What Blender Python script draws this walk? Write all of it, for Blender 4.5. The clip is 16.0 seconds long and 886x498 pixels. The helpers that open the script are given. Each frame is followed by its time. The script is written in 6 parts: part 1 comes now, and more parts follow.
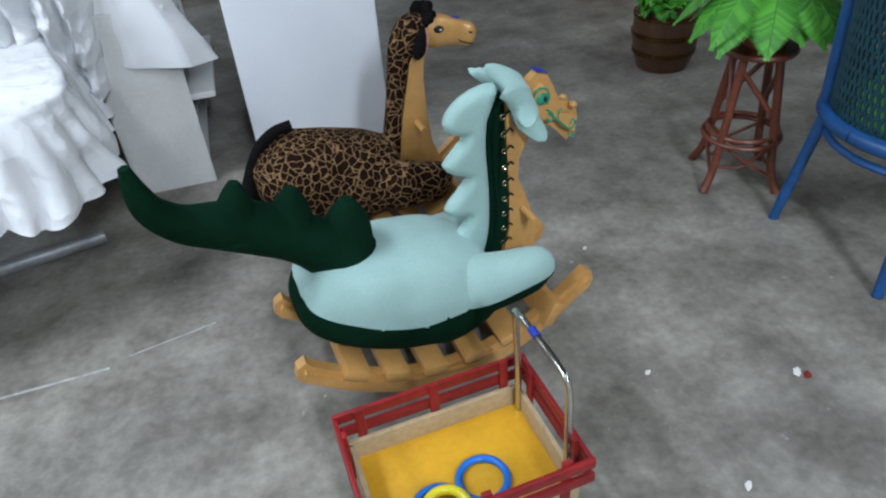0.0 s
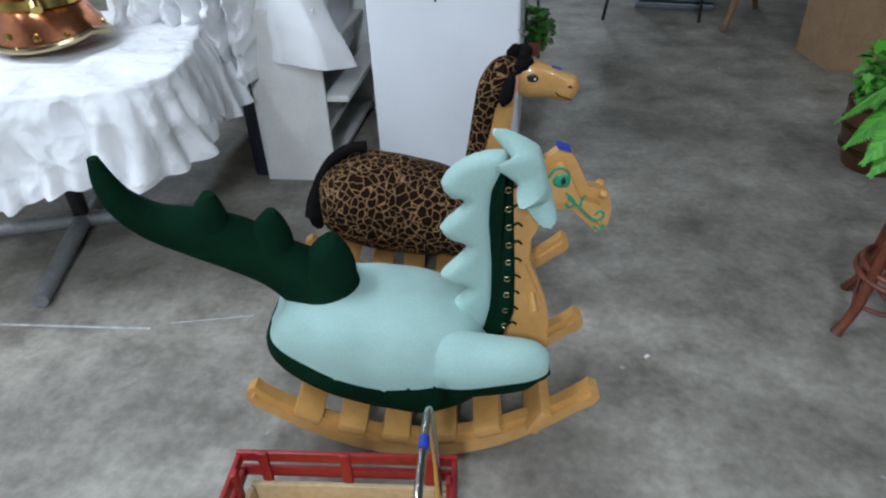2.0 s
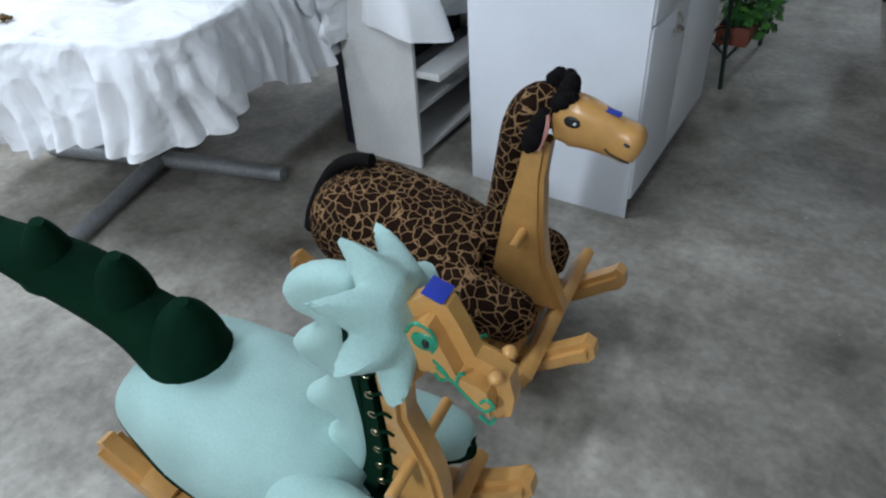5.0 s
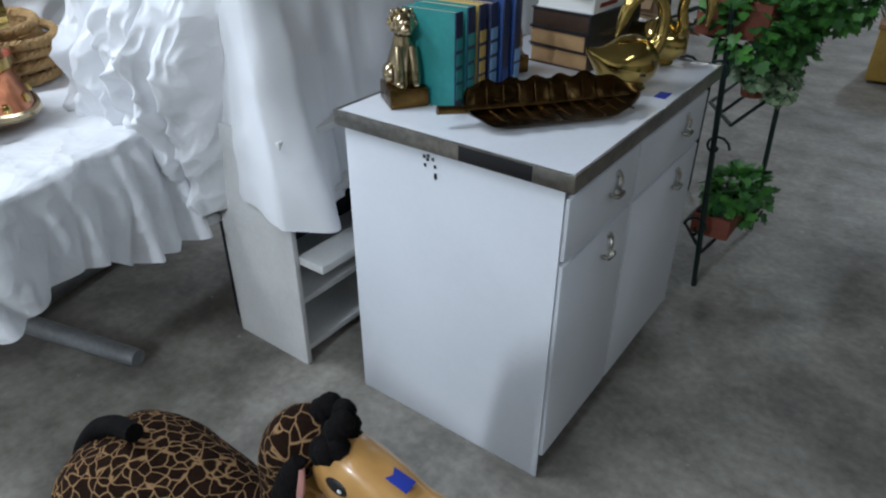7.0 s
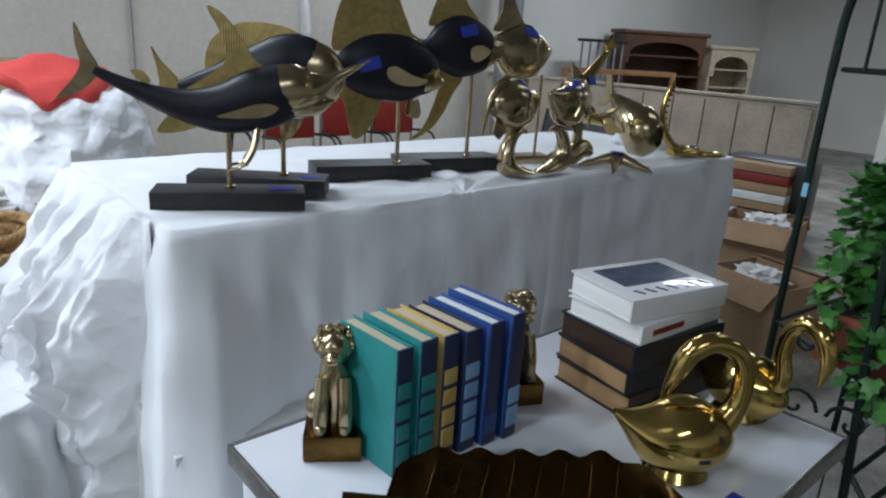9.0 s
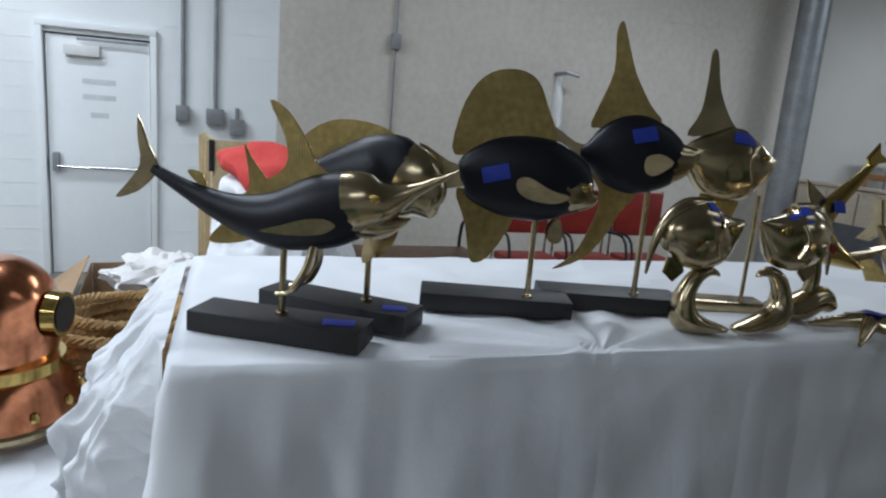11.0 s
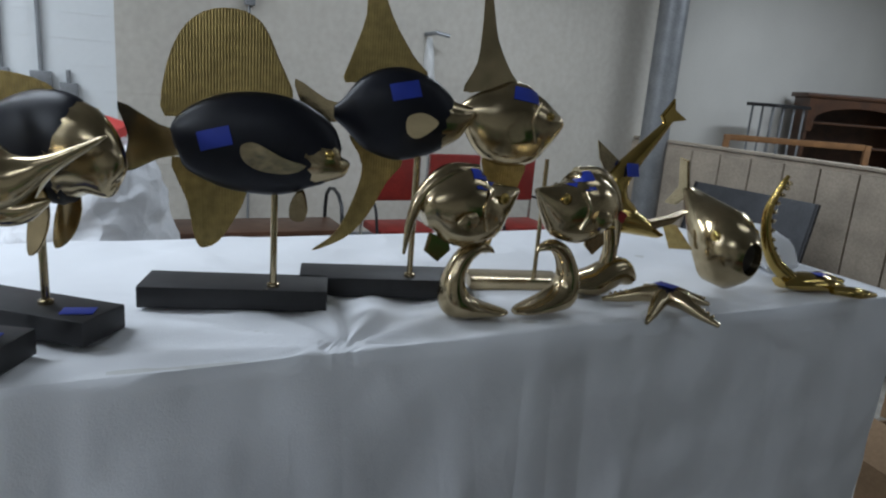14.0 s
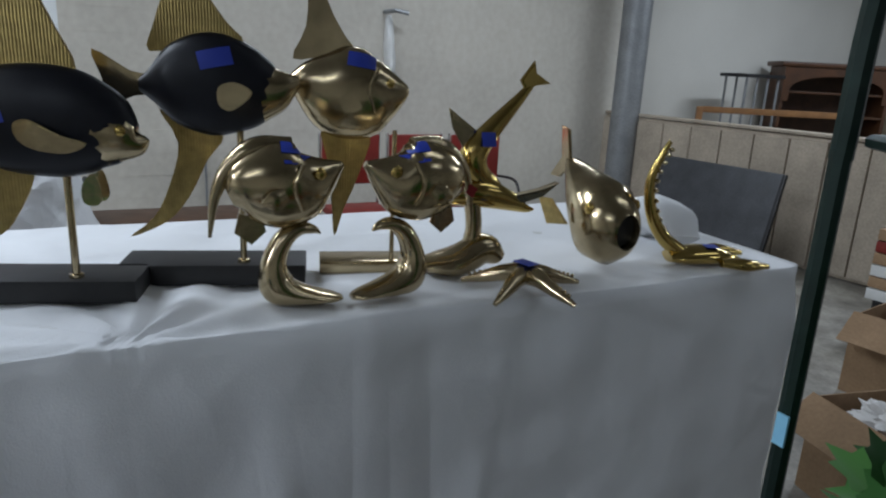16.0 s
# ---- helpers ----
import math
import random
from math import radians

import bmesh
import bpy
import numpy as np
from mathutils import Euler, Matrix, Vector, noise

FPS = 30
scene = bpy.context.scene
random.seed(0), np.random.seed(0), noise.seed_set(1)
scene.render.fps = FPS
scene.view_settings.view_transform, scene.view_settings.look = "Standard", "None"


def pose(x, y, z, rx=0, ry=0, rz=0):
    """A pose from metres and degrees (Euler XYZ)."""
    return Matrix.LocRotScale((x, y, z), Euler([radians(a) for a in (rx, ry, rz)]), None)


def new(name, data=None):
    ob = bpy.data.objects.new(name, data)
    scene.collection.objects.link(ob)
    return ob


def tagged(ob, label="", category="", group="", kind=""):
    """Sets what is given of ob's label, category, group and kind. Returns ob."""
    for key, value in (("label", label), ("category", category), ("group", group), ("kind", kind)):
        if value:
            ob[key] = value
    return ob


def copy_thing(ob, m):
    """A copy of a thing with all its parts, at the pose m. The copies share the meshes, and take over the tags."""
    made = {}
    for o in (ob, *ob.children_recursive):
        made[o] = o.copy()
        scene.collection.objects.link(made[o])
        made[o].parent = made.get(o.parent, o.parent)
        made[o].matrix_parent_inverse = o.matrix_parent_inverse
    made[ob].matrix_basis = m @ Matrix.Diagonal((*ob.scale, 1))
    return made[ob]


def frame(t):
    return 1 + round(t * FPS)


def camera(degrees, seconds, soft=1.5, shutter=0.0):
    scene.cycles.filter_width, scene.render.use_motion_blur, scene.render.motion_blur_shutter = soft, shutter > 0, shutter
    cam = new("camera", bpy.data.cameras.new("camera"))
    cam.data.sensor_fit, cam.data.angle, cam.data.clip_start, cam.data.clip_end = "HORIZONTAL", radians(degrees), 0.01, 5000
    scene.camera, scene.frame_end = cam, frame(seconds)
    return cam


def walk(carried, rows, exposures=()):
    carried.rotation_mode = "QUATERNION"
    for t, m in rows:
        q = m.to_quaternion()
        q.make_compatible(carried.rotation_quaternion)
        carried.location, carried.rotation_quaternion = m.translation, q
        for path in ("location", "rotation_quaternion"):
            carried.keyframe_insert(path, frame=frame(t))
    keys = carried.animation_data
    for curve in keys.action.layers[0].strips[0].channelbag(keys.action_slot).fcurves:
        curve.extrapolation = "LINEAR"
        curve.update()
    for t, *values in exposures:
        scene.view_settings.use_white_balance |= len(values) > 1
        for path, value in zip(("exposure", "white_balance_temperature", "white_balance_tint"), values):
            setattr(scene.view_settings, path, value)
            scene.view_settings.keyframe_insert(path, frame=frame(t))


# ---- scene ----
cam = camera(67.0, 16.0, soft=2.2)
METRES, EYE, TILT, LEAN, TURN = 4.8, 1.525, 0.0, 0.0, -14.5
ROWS = [
    (0.0, 0.0, 0.0, 0.0, -2.86, -36.55, 3.86),
    (0.5, 0.0278, 0.0249, -0.0015, 1.52, -36.37, 3.88),
    (1.0, 0.06, 0.0347, -0.0005, 8.21, -35.78, 4.26),
    (1.5, 0.1019, 0.0389, 0.0016, 16.35, -34.84, 3.48),
    (2.0, 0.118, 0.0629, -0.0055, 21.76, -33.8, 2.23),
    (2.5, 0.1327, 0.0929, -0.0041, 24.54, -33.33, 0.39),
    (3.0, 0.162, 0.118, -0.0036, 31.99, -32.34, 0.07),
    (5.5, 0.1588, 0.2916, -0.0151, 46.3, -39.33, 3.33),
    (6.0, 0.1545, 0.3286, -0.0125, 45.59, -36.06, 2.38),
    (6.5, 0.1539, 0.3762, -0.0047, 48.88, -33.68, 1.58),
    (7.0, 0.1256, 0.4186, -0.0033, 50.84, -31.33, -0.01),
    (7.5, 0.1018, 0.4594, 0.0033, 49.51, -28.07, -1.69),
    (8.0, 0.0981, 0.5049, 0.0117, 54.16, -23.28, -1.89),
    (8.5, 0.085, 0.5353, 0.0169, 58.86, -19.95, -2.43),
    (9.0, 0.0487, 0.5584, 0.0233, 63.97, -17.49, -3.33),
    (9.5, 0.0256, 0.578, 0.0283, 68.76, -15.04, -3.65),
    (10.0, 0.0044, 0.6091, 0.03, 76.47, -12.67, -3.89),
    (12.5, -0.0353, 0.6878, 0.0343, 91.91, -13.3, -4.37),
    (13.0, -0.0329, 0.7017, 0.034, 87.63, -13.01, -4.48),
    (13.5, -0.0488, 0.711, 0.0348, 82.41, -13.56, -4.81),
    (14.0, -0.0632, 0.7265, 0.0326, 79.08, -13.92, -4.44),
    (14.5, -0.0561, 0.7589, 0.0352, 83.27, -14.4, -3.09),
    (15.0, -0.0559, 0.7796, 0.0331, 86.1, -14.87, -2.94),
    (15.5, -0.0706, 0.7837, 0.0306, 82.77, -15.05, -3.12),
    (16.0, -0.0713, 0.7957, 0.0301, 78.56, -15.35, -2.81),
]
walk(cam, [(t, pose(0, 0, EYE, TILT, LEAN, TURN) @ pose(METRES * x, METRES * y, METRES * z, 90 + pitch, roll, yaw)) for t, x, y, z, yaw, pitch, roll in ROWS],
     [(0.0, -0.22), (2.5, -0.24), (4.0, -0.24), (5.5, -0.16), (6.0, -0.02), (7.5, -0.28), (8.5, -0.10), (10.0, -0.34), (12.5, -0.38), (16.0, -0.34)])

# ---- world and lamps ----
world = bpy.data.worlds.new("world")
scene.world = world
world.use_nodes = True
world.node_tree.nodes["Background"].inputs[0].default_value = (0.62, 0.72, 0.85, 1)
world.node_tree.nodes["Background"].inputs[1].default_value = 0.05
LAMP = (0.82, 0.93, 1.07)


def strip_or_fill(x, y, z, power, length=2.2, rz=0):
    """A fluorescent strip or an added fill: one bare area lamp facing down."""
    lamp = bpy.data.lights.new("strip_or_fill_light", "AREA")
    lamp.shape, lamp.size, lamp.size_y, lamp.energy, lamp.color = "RECTANGLE", 0.35, length, power, LAMP
    ob = new("strip_or_fill_light", lamp)
    ob.matrix_world = pose(x, y, z, 0, 0, rz)


# Strips out of view, powers tuned; the y 13.6 one is fill for the far wall.
for lx, ly, lp in ((-1.9, 1.6, 125), (0.6, 6.4, 9), (0.7, -0.4, 22), (-3.6, 6.4, 74), (-4.2, 0.6, 105), (3.6, 0.6, 46), (0.6, -3.4, 380), (-2.8, 11.0, 120), (3.4, 8.0, 16), (1.2, 13.6, 120)):
    strip_or_fill(lx, ly, 3.85, lp)


# ---- materials ----
def mat(name, color, rough=0.6, metal=0.0, scale=8.0, vary=0.25, bump=0.1, dark=None, fine=60.0, coat=0.0, sheen=0.0, trans=0.0, spec=0.5):
    """A surface with stains at one scale and grain at another."""
    m = bpy.data.materials.new(name)
    m.use_nodes = True
    nt = m.node_tree
    b = nt.nodes["Principled BSDF"]
    b.inputs["Metallic"].default_value = metal
    b.inputs["Specular IOR Level"].default_value = spec
    b.inputs["Coat Weight"].default_value = coat
    b.inputs["Sheen Weight"].default_value = sheen
    b.inputs["Transmission Weight"].default_value = trans
    co = nt.nodes.new("ShaderNodeTexCoord")
    big = nt.nodes.new("ShaderNodeTexNoise")
    big.inputs["Scale"].default_value, big.inputs["Detail"].default_value = scale, 6
    small = nt.nodes.new("ShaderNodeTexNoise")
    small.inputs["Scale"].default_value, small.inputs["Detail"].default_value = fine, 3
    nt.links.new(co.outputs["Object"], big.inputs["Vector"])
    nt.links.new(co.outputs["Object"], small.inputs["Vector"])
    mix = nt.nodes.new("ShaderNodeMixRGB")
    ramp = nt.nodes.new("ShaderNodeMapRange")
    ramp.inputs["From Min"].default_value, ramp.inputs["From Max"].default_value = 0.35, 0.68
    nt.links.new(big.outputs["Fac"], ramp.inputs["Value"])
    nt.links.new(ramp.outputs["Result"], mix.inputs["Fac"])
    dk = dark or tuple(c * (1 - vary) for c in color)
    mix.inputs["Color1"].default_value = (*color, 1)
    mix.inputs["Color2"].default_value = (*dk, 1)
    fm = nt.nodes.new("ShaderNodeMixRGB")
    fm.blend_type = "OVERLAY"
    fm.inputs["Fac"].default_value = min(0.5, vary * 1.2)
    nt.links.new(mix.outputs["Color"], fm.inputs["Color1"])
    nt.links.new(small.outputs["Fac"], fm.inputs["Color2"])
    nt.links.new(fm.outputs["Color"], b.inputs["Base Color"])
    rr = nt.nodes.new("ShaderNodeMapRange")
    rr.inputs["To Min"].default_value, rr.inputs["To Max"].default_value = max(0.03, rough - 0.08), min(1, rough + 0.1)
    nt.links.new(big.outputs["Fac"], rr.inputs["Value"])
    nt.links.new(rr.outputs["Result"], b.inputs["Roughness"])
    if bump:
        bp = nt.nodes.new("ShaderNodeBump")
        bp.inputs["Strength"].default_value, bp.inputs["Distance"].default_value = bump, 0.004
        nt.links.new(small.outputs["Fac"], bp.inputs["Height"])
        nt.links.new(bp.outputs["Normal"], b.inputs["Normal"])
    return m


def concrete():
    m = mat("concrete", (0.29, 0.275, 0.245), 0.5, 0, 0.9, 0.3, 0.12, dark=(0.17, 0.158, 0.142), fine=35)
    nt = m.node_tree
    b = nt.nodes["Principled BSDF"]
    src = b.inputs["Base Color"].links[0].from_socket
    co = nt.nodes.new("ShaderNodeTexCoord")
    blotch = nt.nodes.new("ShaderNodeTexNoise")
    blotch.inputs["Scale"].default_value, blotch.inputs["Detail"].default_value, blotch.inputs["Roughness"].default_value = 3.2, 9, 0.68
    nt.links.new(co.outputs["Object"], blotch.inputs["Vector"])
    r = nt.nodes.new("ShaderNodeValToRGB")
    r.color_ramp.elements[0].position, r.color_ramp.elements[0].color = 0.32, (0.46, 0.44, 0.41, 1)
    r.color_ramp.elements[1].position, r.color_ramp.elements[1].color = 0.66, (1.38, 1.37, 1.33, 1)
    nt.links.new(blotch.outputs["Fac"], r.inputs["Fac"])
    mul = nt.nodes.new("ShaderNodeMixRGB")
    mul.blend_type, mul.inputs["Fac"].default_value = "MULTIPLY", 1.0
    nt.links.new(src, mul.inputs["Color1"])
    nt.links.new(r.outputs["Color"], mul.inputs["Color2"])
    specks = nt.nodes.new("ShaderNodeTexNoise")
    specks.inputs["Scale"].default_value, specks.inputs["Detail"].default_value = 22, 4
    nt.links.new(co.outputs["Object"], specks.inputs["Vector"])
    r2 = nt.nodes.new("ShaderNodeValToRGB")
    r2.color_ramp.elements[0].position, r2.color_ramp.elements[0].color = 0.70, (0, 0, 0, 1)
    r2.color_ramp.elements[1].position, r2.color_ramp.elements[1].color = 0.78, (1, 1, 1, 1)
    nt.links.new(specks.outputs["Fac"], r2.inputs["Fac"])
    sp = nt.nodes.new("ShaderNodeMixRGB")
    sp.inputs["Color2"].default_value = (0.42, 0.42, 0.40, 1)
    nt.links.new(r2.outputs["Color"], sp.inputs["Fac"])
    nt.links.new(mul.outputs["Color"], sp.inputs["Color1"])
    nt.links.new(sp.outputs["Color"], b.inputs["Base Color"])
    return m


CONCRETE = concrete()
WALL_WHITE = mat("white_painted_block", (0.78, 0.80, 0.80), 0.6, 0, 1.2, 0.08, 0.25, fine=25)
WALL_GREY = mat("bare_grey_wall", (0.60, 0.56, 0.49), 0.75, 0, 0.9, 0.14, 0.05, fine=16)
WALL_CREAM = mat("cream_wall", (0.66, 0.64, 0.59), 0.7, 0, 0.7, 0.12, 0.15)
CEILING = mat("ceiling_paint", (0.35, 0.35, 0.34), 0.8, 0, 1, 0.15, 0.1)
CLOTH = mat("white_bed_sheet", (0.80, 0.81, 0.83), 0.85, 0, 3, 0.04, 0.2, fine=300, sheen=0.2)


def creases(m, scale, depth, stretch=(1, 1, 1), crisp=0.5):
    """Adds creases to a cloth: long soft pleats and short crisp folds."""
    nt = m.node_tree
    b = nt.nodes["Principled BSDF"]
    co = nt.nodes.new("ShaderNodeTexCoord")
    st = nt.nodes.new("ShaderNodeMapping")
    st.inputs["Scale"].default_value = stretch
    nt.links.new(co.outputs["Object"], st.inputs["Vector"])
    soft = nt.nodes.new("ShaderNodeTexNoise")
    soft.inputs["Scale"].default_value, soft.inputs["Detail"].default_value, soft.inputs["Distortion"].default_value = scale, 1.5, 0.3
    nt.links.new(st.outputs["Vector"], soft.inputs["Vector"])
    warp = nt.nodes.new("ShaderNodeTexNoise")
    warp.inputs["Scale"].default_value = 5
    nt.links.new(co.outputs["Object"], warp.inputs["Vector"])
    add = nt.nodes.new("ShaderNodeMixRGB")
    add.blend_type, add.inputs["Fac"].default_value = "ADD", 0.14
    nt.links.new(co.outputs["Object"], add.inputs["Color1"])
    nt.links.new(warp.outputs["Color"], add.inputs["Color2"])
    fold = nt.nodes.new("ShaderNodeTexVoronoi")
    fold.feature = "SMOOTH_F1"
    fold.inputs["Scale"].default_value, fold.inputs["Smoothness"].default_value = 9, 0.12
    nt.links.new(add.outputs["Color"], fold.inputs["Vector"])
    fold2 = nt.nodes.new("ShaderNodeTexVoronoi")
    fold2.inputs["Scale"].default_value = 24
    nt.links.new(add.outputs["Color"], fold2.inputs["Vector"])
    last = b.inputs["Normal"].links[0].from_node
    for src, far in ((soft.outputs["Fac"], depth), (fold.outputs["Distance"], 0.05 * crisp), (fold2.outputs["Distance"], 0.012 * crisp)):
        bp = nt.nodes.new("ShaderNodeBump")
        bp.inputs["Strength"].default_value, bp.inputs["Distance"].default_value = 1.0, far
        nt.links.new(src, bp.inputs["Height"])
        nt.links.new(bp.outputs["Normal"], last.inputs["Normal"])
        last = bp


CRUMPLED = mat("crumpled_bed_sheet", (0.80, 0.81, 0.83), 0.85, 0, 3, 0.04, 0.2, fine=300, sheen=0.2)
creases(CLOTH, 2.6, 0.035, (1.5, 1.5, 0.5), 0.07)
creases(CRUMPLED, 4.0, 0.045, (1, 1, 0.6), 0.36)
WHITE_PAINT = mat("white_cabinet_paint", (0.80, 0.83, 0.88), 0.35, 0, 2.5, 0.07, 0.03)
OLD_WHITE = mat("worn_white_paint", (0.70, 0.70, 0.68), 0.5, 0, 5, 0.14, 0.1)
LAMINATE = mat("white_laminate", (0.72, 0.74, 0.78), 0.13, 0, 3, 0.08, 0.01)
STEEL_EDGE = mat("metal_edging", (0.36, 0.34, 0.31), 0.32, 0.9, 6, 0.4, 0.05)
STEEL = mat("chromed_steel", (0.62, 0.61, 0.58), 0.18, 1.0, 9, 0.2, 0.02)
GREY_METAL = mat("grey_painted_metal", (0.30, 0.31, 0.32), 0.4, 0.3, 6, 0.25, 0.05)
BLACK = mat("black_paint", (0.012, 0.012, 0.014), 0.4, 0, 6, 0.3, 0.05)
DARK_NAVY = mat("dark_blue_board", (0.02, 0.025, 0.045), 0.55, 0, 4, 0.3, 0.1)


# ---- mesh tools ----
def part(name, bm, material, parent=None, label="", smooth=True):
    """Links a bmesh as one mesh object under a thing or a part."""
    me = bpy.data.meshes.new(name)
    bmesh.ops.recalc_face_normals(bm, faces=bm.faces)
    bm.to_mesh(me)
    bm.free()
    if smooth:
        me.shade_smooth()
        me.set_sharp_from_angle(angle=radians(38))
    me.materials.append(material)
    ob = new(name, me)
    ob.parent = parent
    if label:
        ob["label"] = label
    return ob


def thing(name, m, label, category, group="", kind=""):
    """An Empty at the base of a thing."""
    ob = new(name)
    ob.empty_display_size = 0.05
    ob.matrix_world = m
    return tagged(ob, label, category, group, kind)


def box(size, at=(0, 0, 0), bevel=0.004, rot=(0, 0, 0), bm=None):
    """A bevelled block of that size round its centre."""
    out = bm or bmesh.new()
    r = bmesh.ops.create_cube(out, size=1, matrix=pose(*at, *rot) @ Matrix.Diagonal((*size, 1)))
    if bevel:
        edges = list({e for v in r["verts"] for e in v.link_edges})
        bmesh.ops.bevel(out, geom=edges, offset=min(bevel, min(size) * 0.45), segments=2, profile=0.6, affect="EDGES")
    return out


def tube(points, radius, n=10, bm=None, caps=True, flat=None):
    """A round bar along points; radius is a number or one per point; flat squashes it along one axis (x, y, z factors in the ring's frame)."""
    out = bm or bmesh.new()
    pts = [Vector(p) for p in points]
    rad = radius if isinstance(radius, (list, tuple)) else [radius] * len(pts)
    rings = []
    side = None
    for i, p in enumerate(pts):
        d = (pts[min(i + 1, len(pts) - 1)] - pts[max(i - 1, 0)]).normalized()
        if side is None:
            side = d.orthogonal().normalized()
        side = (side - d * side.dot(d)).normalized()
        up = d.cross(side)
        rings.append([out.verts.new(p + rad[i] * (math.cos(a) * side + math.sin(a) * up)) for a in (2 * math.pi * k / n for k in range(n))])
    for a, b in zip(rings, rings[1:]):
        for k in range(n):
            out.faces.new((a[k], a[(k + 1) % n], b[(k + 1) % n], b[k]))
    if caps:
        out.faces.new(rings[0][::-1])
        out.faces.new(rings[-1])
    return out


def curve(points, steps=6):
    """A smooth line through points."""
    p = [Vector(q) for q in points]
    p = [2 * p[0] - p[1], *p, 2 * p[-1] - p[-2]]
    out = []
    for i in range(1, len(p) - 2):
        for k in range(steps):
            t = k / steps
            a, b, c, d = p[i - 1:i + 3]
            out.append(0.5 * (2 * b + (c - a) * t + (2 * a - 5 * b + 4 * c - d) * t * t + (3 * b - a - 3 * c + d) * t ** 3))
    return out + [p[-2]]


def body(stations, n=20, steps=5, bm=None, wobble=0.0, power=2.0):
    """A soft body along a spine in the xz plane. Stations: x, z, half height (across the spine), half width, and an optional y."""
    out = bm or bmesh.new()
    full = [tuple(s) + (0,) * (5 - len(s)) for s in stations]
    spine = curve([(s[0], s[4], s[1]) for s in full], steps)
    hw = curve([(max(s[2], 0.002), max(s[3], 0.002), 0) for s in full], steps)
    rings = []
    for i, p in enumerate(spine):
        d = spine[min(i + 1, len(spine) - 1)] - spine[max(i - 1, 0)]
        up = Vector((-d.z, 0, d.x)).normalized()
        h, w = max(hw[i].x, 0.001), max(hw[i].y, 0.001)
        ring = []
        for k in range(n):
            a = 2 * math.pi * k / n
            c, s = math.cos(a), math.sin(a)
            c, s = (math.copysign(abs(v) ** (2 / power), v) for v in (c, s))
            q = p + up * (h * s) + Vector((0, w * c, 0))
            if wobble:
                q += wobble * noise.noise_vector(q * 9)
            ring.append(out.verts.new(q))
        rings.append(ring)
    for a, b in zip(rings, rings[1:]):
        for k in range(n):
            out.faces.new((a[k], a[(k + 1) % n], b[(k + 1) % n], b[k]))
    for ring in (rings[0], rings[-1]):
        c = out.verts.new(sum((v.co for v in ring), Vector()) / n)
        for k in range(n):
            out.faces.new((ring[k], ring[(k + 1) % n], c))
    return out


def plate(outline, thick, bevel=0.0, bm=None, m=None, smooth_steps=0):
    """A flat shape in the xz plane, of that thickness along y."""
    out = bm or bmesh.new()
    pts = [(x, 0, z) for x, z in outline]
    if smooth_steps:
        p = [Vector(q) for q in pts]
        n = len(p)
        pts = []
        for i in range(n):
            a, b, c, d = p[i - 1], p[i], p[(i + 1) % n], p[(i + 2) % n]
            for k in range(smooth_steps):
                t = k / smooth_steps
                pts.append(0.5 * (2 * b + (c - a) * t + (2 * a - 5 * b + 4 * c - d) * t * t + (3 * b - a - 3 * c + d) * t ** 3))
    front = [out.verts.new((q[0], -thick / 2, q[2])) for q in pts]
    face = out.faces.new(front)
    ext = bmesh.ops.extrude_face_region(out, geom=[face])
    verts = [g for g in ext["geom"] if isinstance(g, bmesh.types.BMVert)]
    bmesh.ops.translate(out, verts=verts, vec=(0, thick, 0))
    allv = front + verts
    if bevel:
        edges = [e for e in {e for v in allv for e in v.link_edges} if abs(e.verts[0].co.y - e.verts[1].co.y) < 1e-6]
        r = bmesh.ops.bevel(out, geom=edges, offset=bevel, segments=2, affect="EDGES")
        allv = list({v for f in r["faces"] for v in f.verts} | {v for v in allv if v.is_valid})
    if m:
        bmesh.ops.transform(out, matrix=m, verts=[v for v in allv if v.is_valid])
    return out


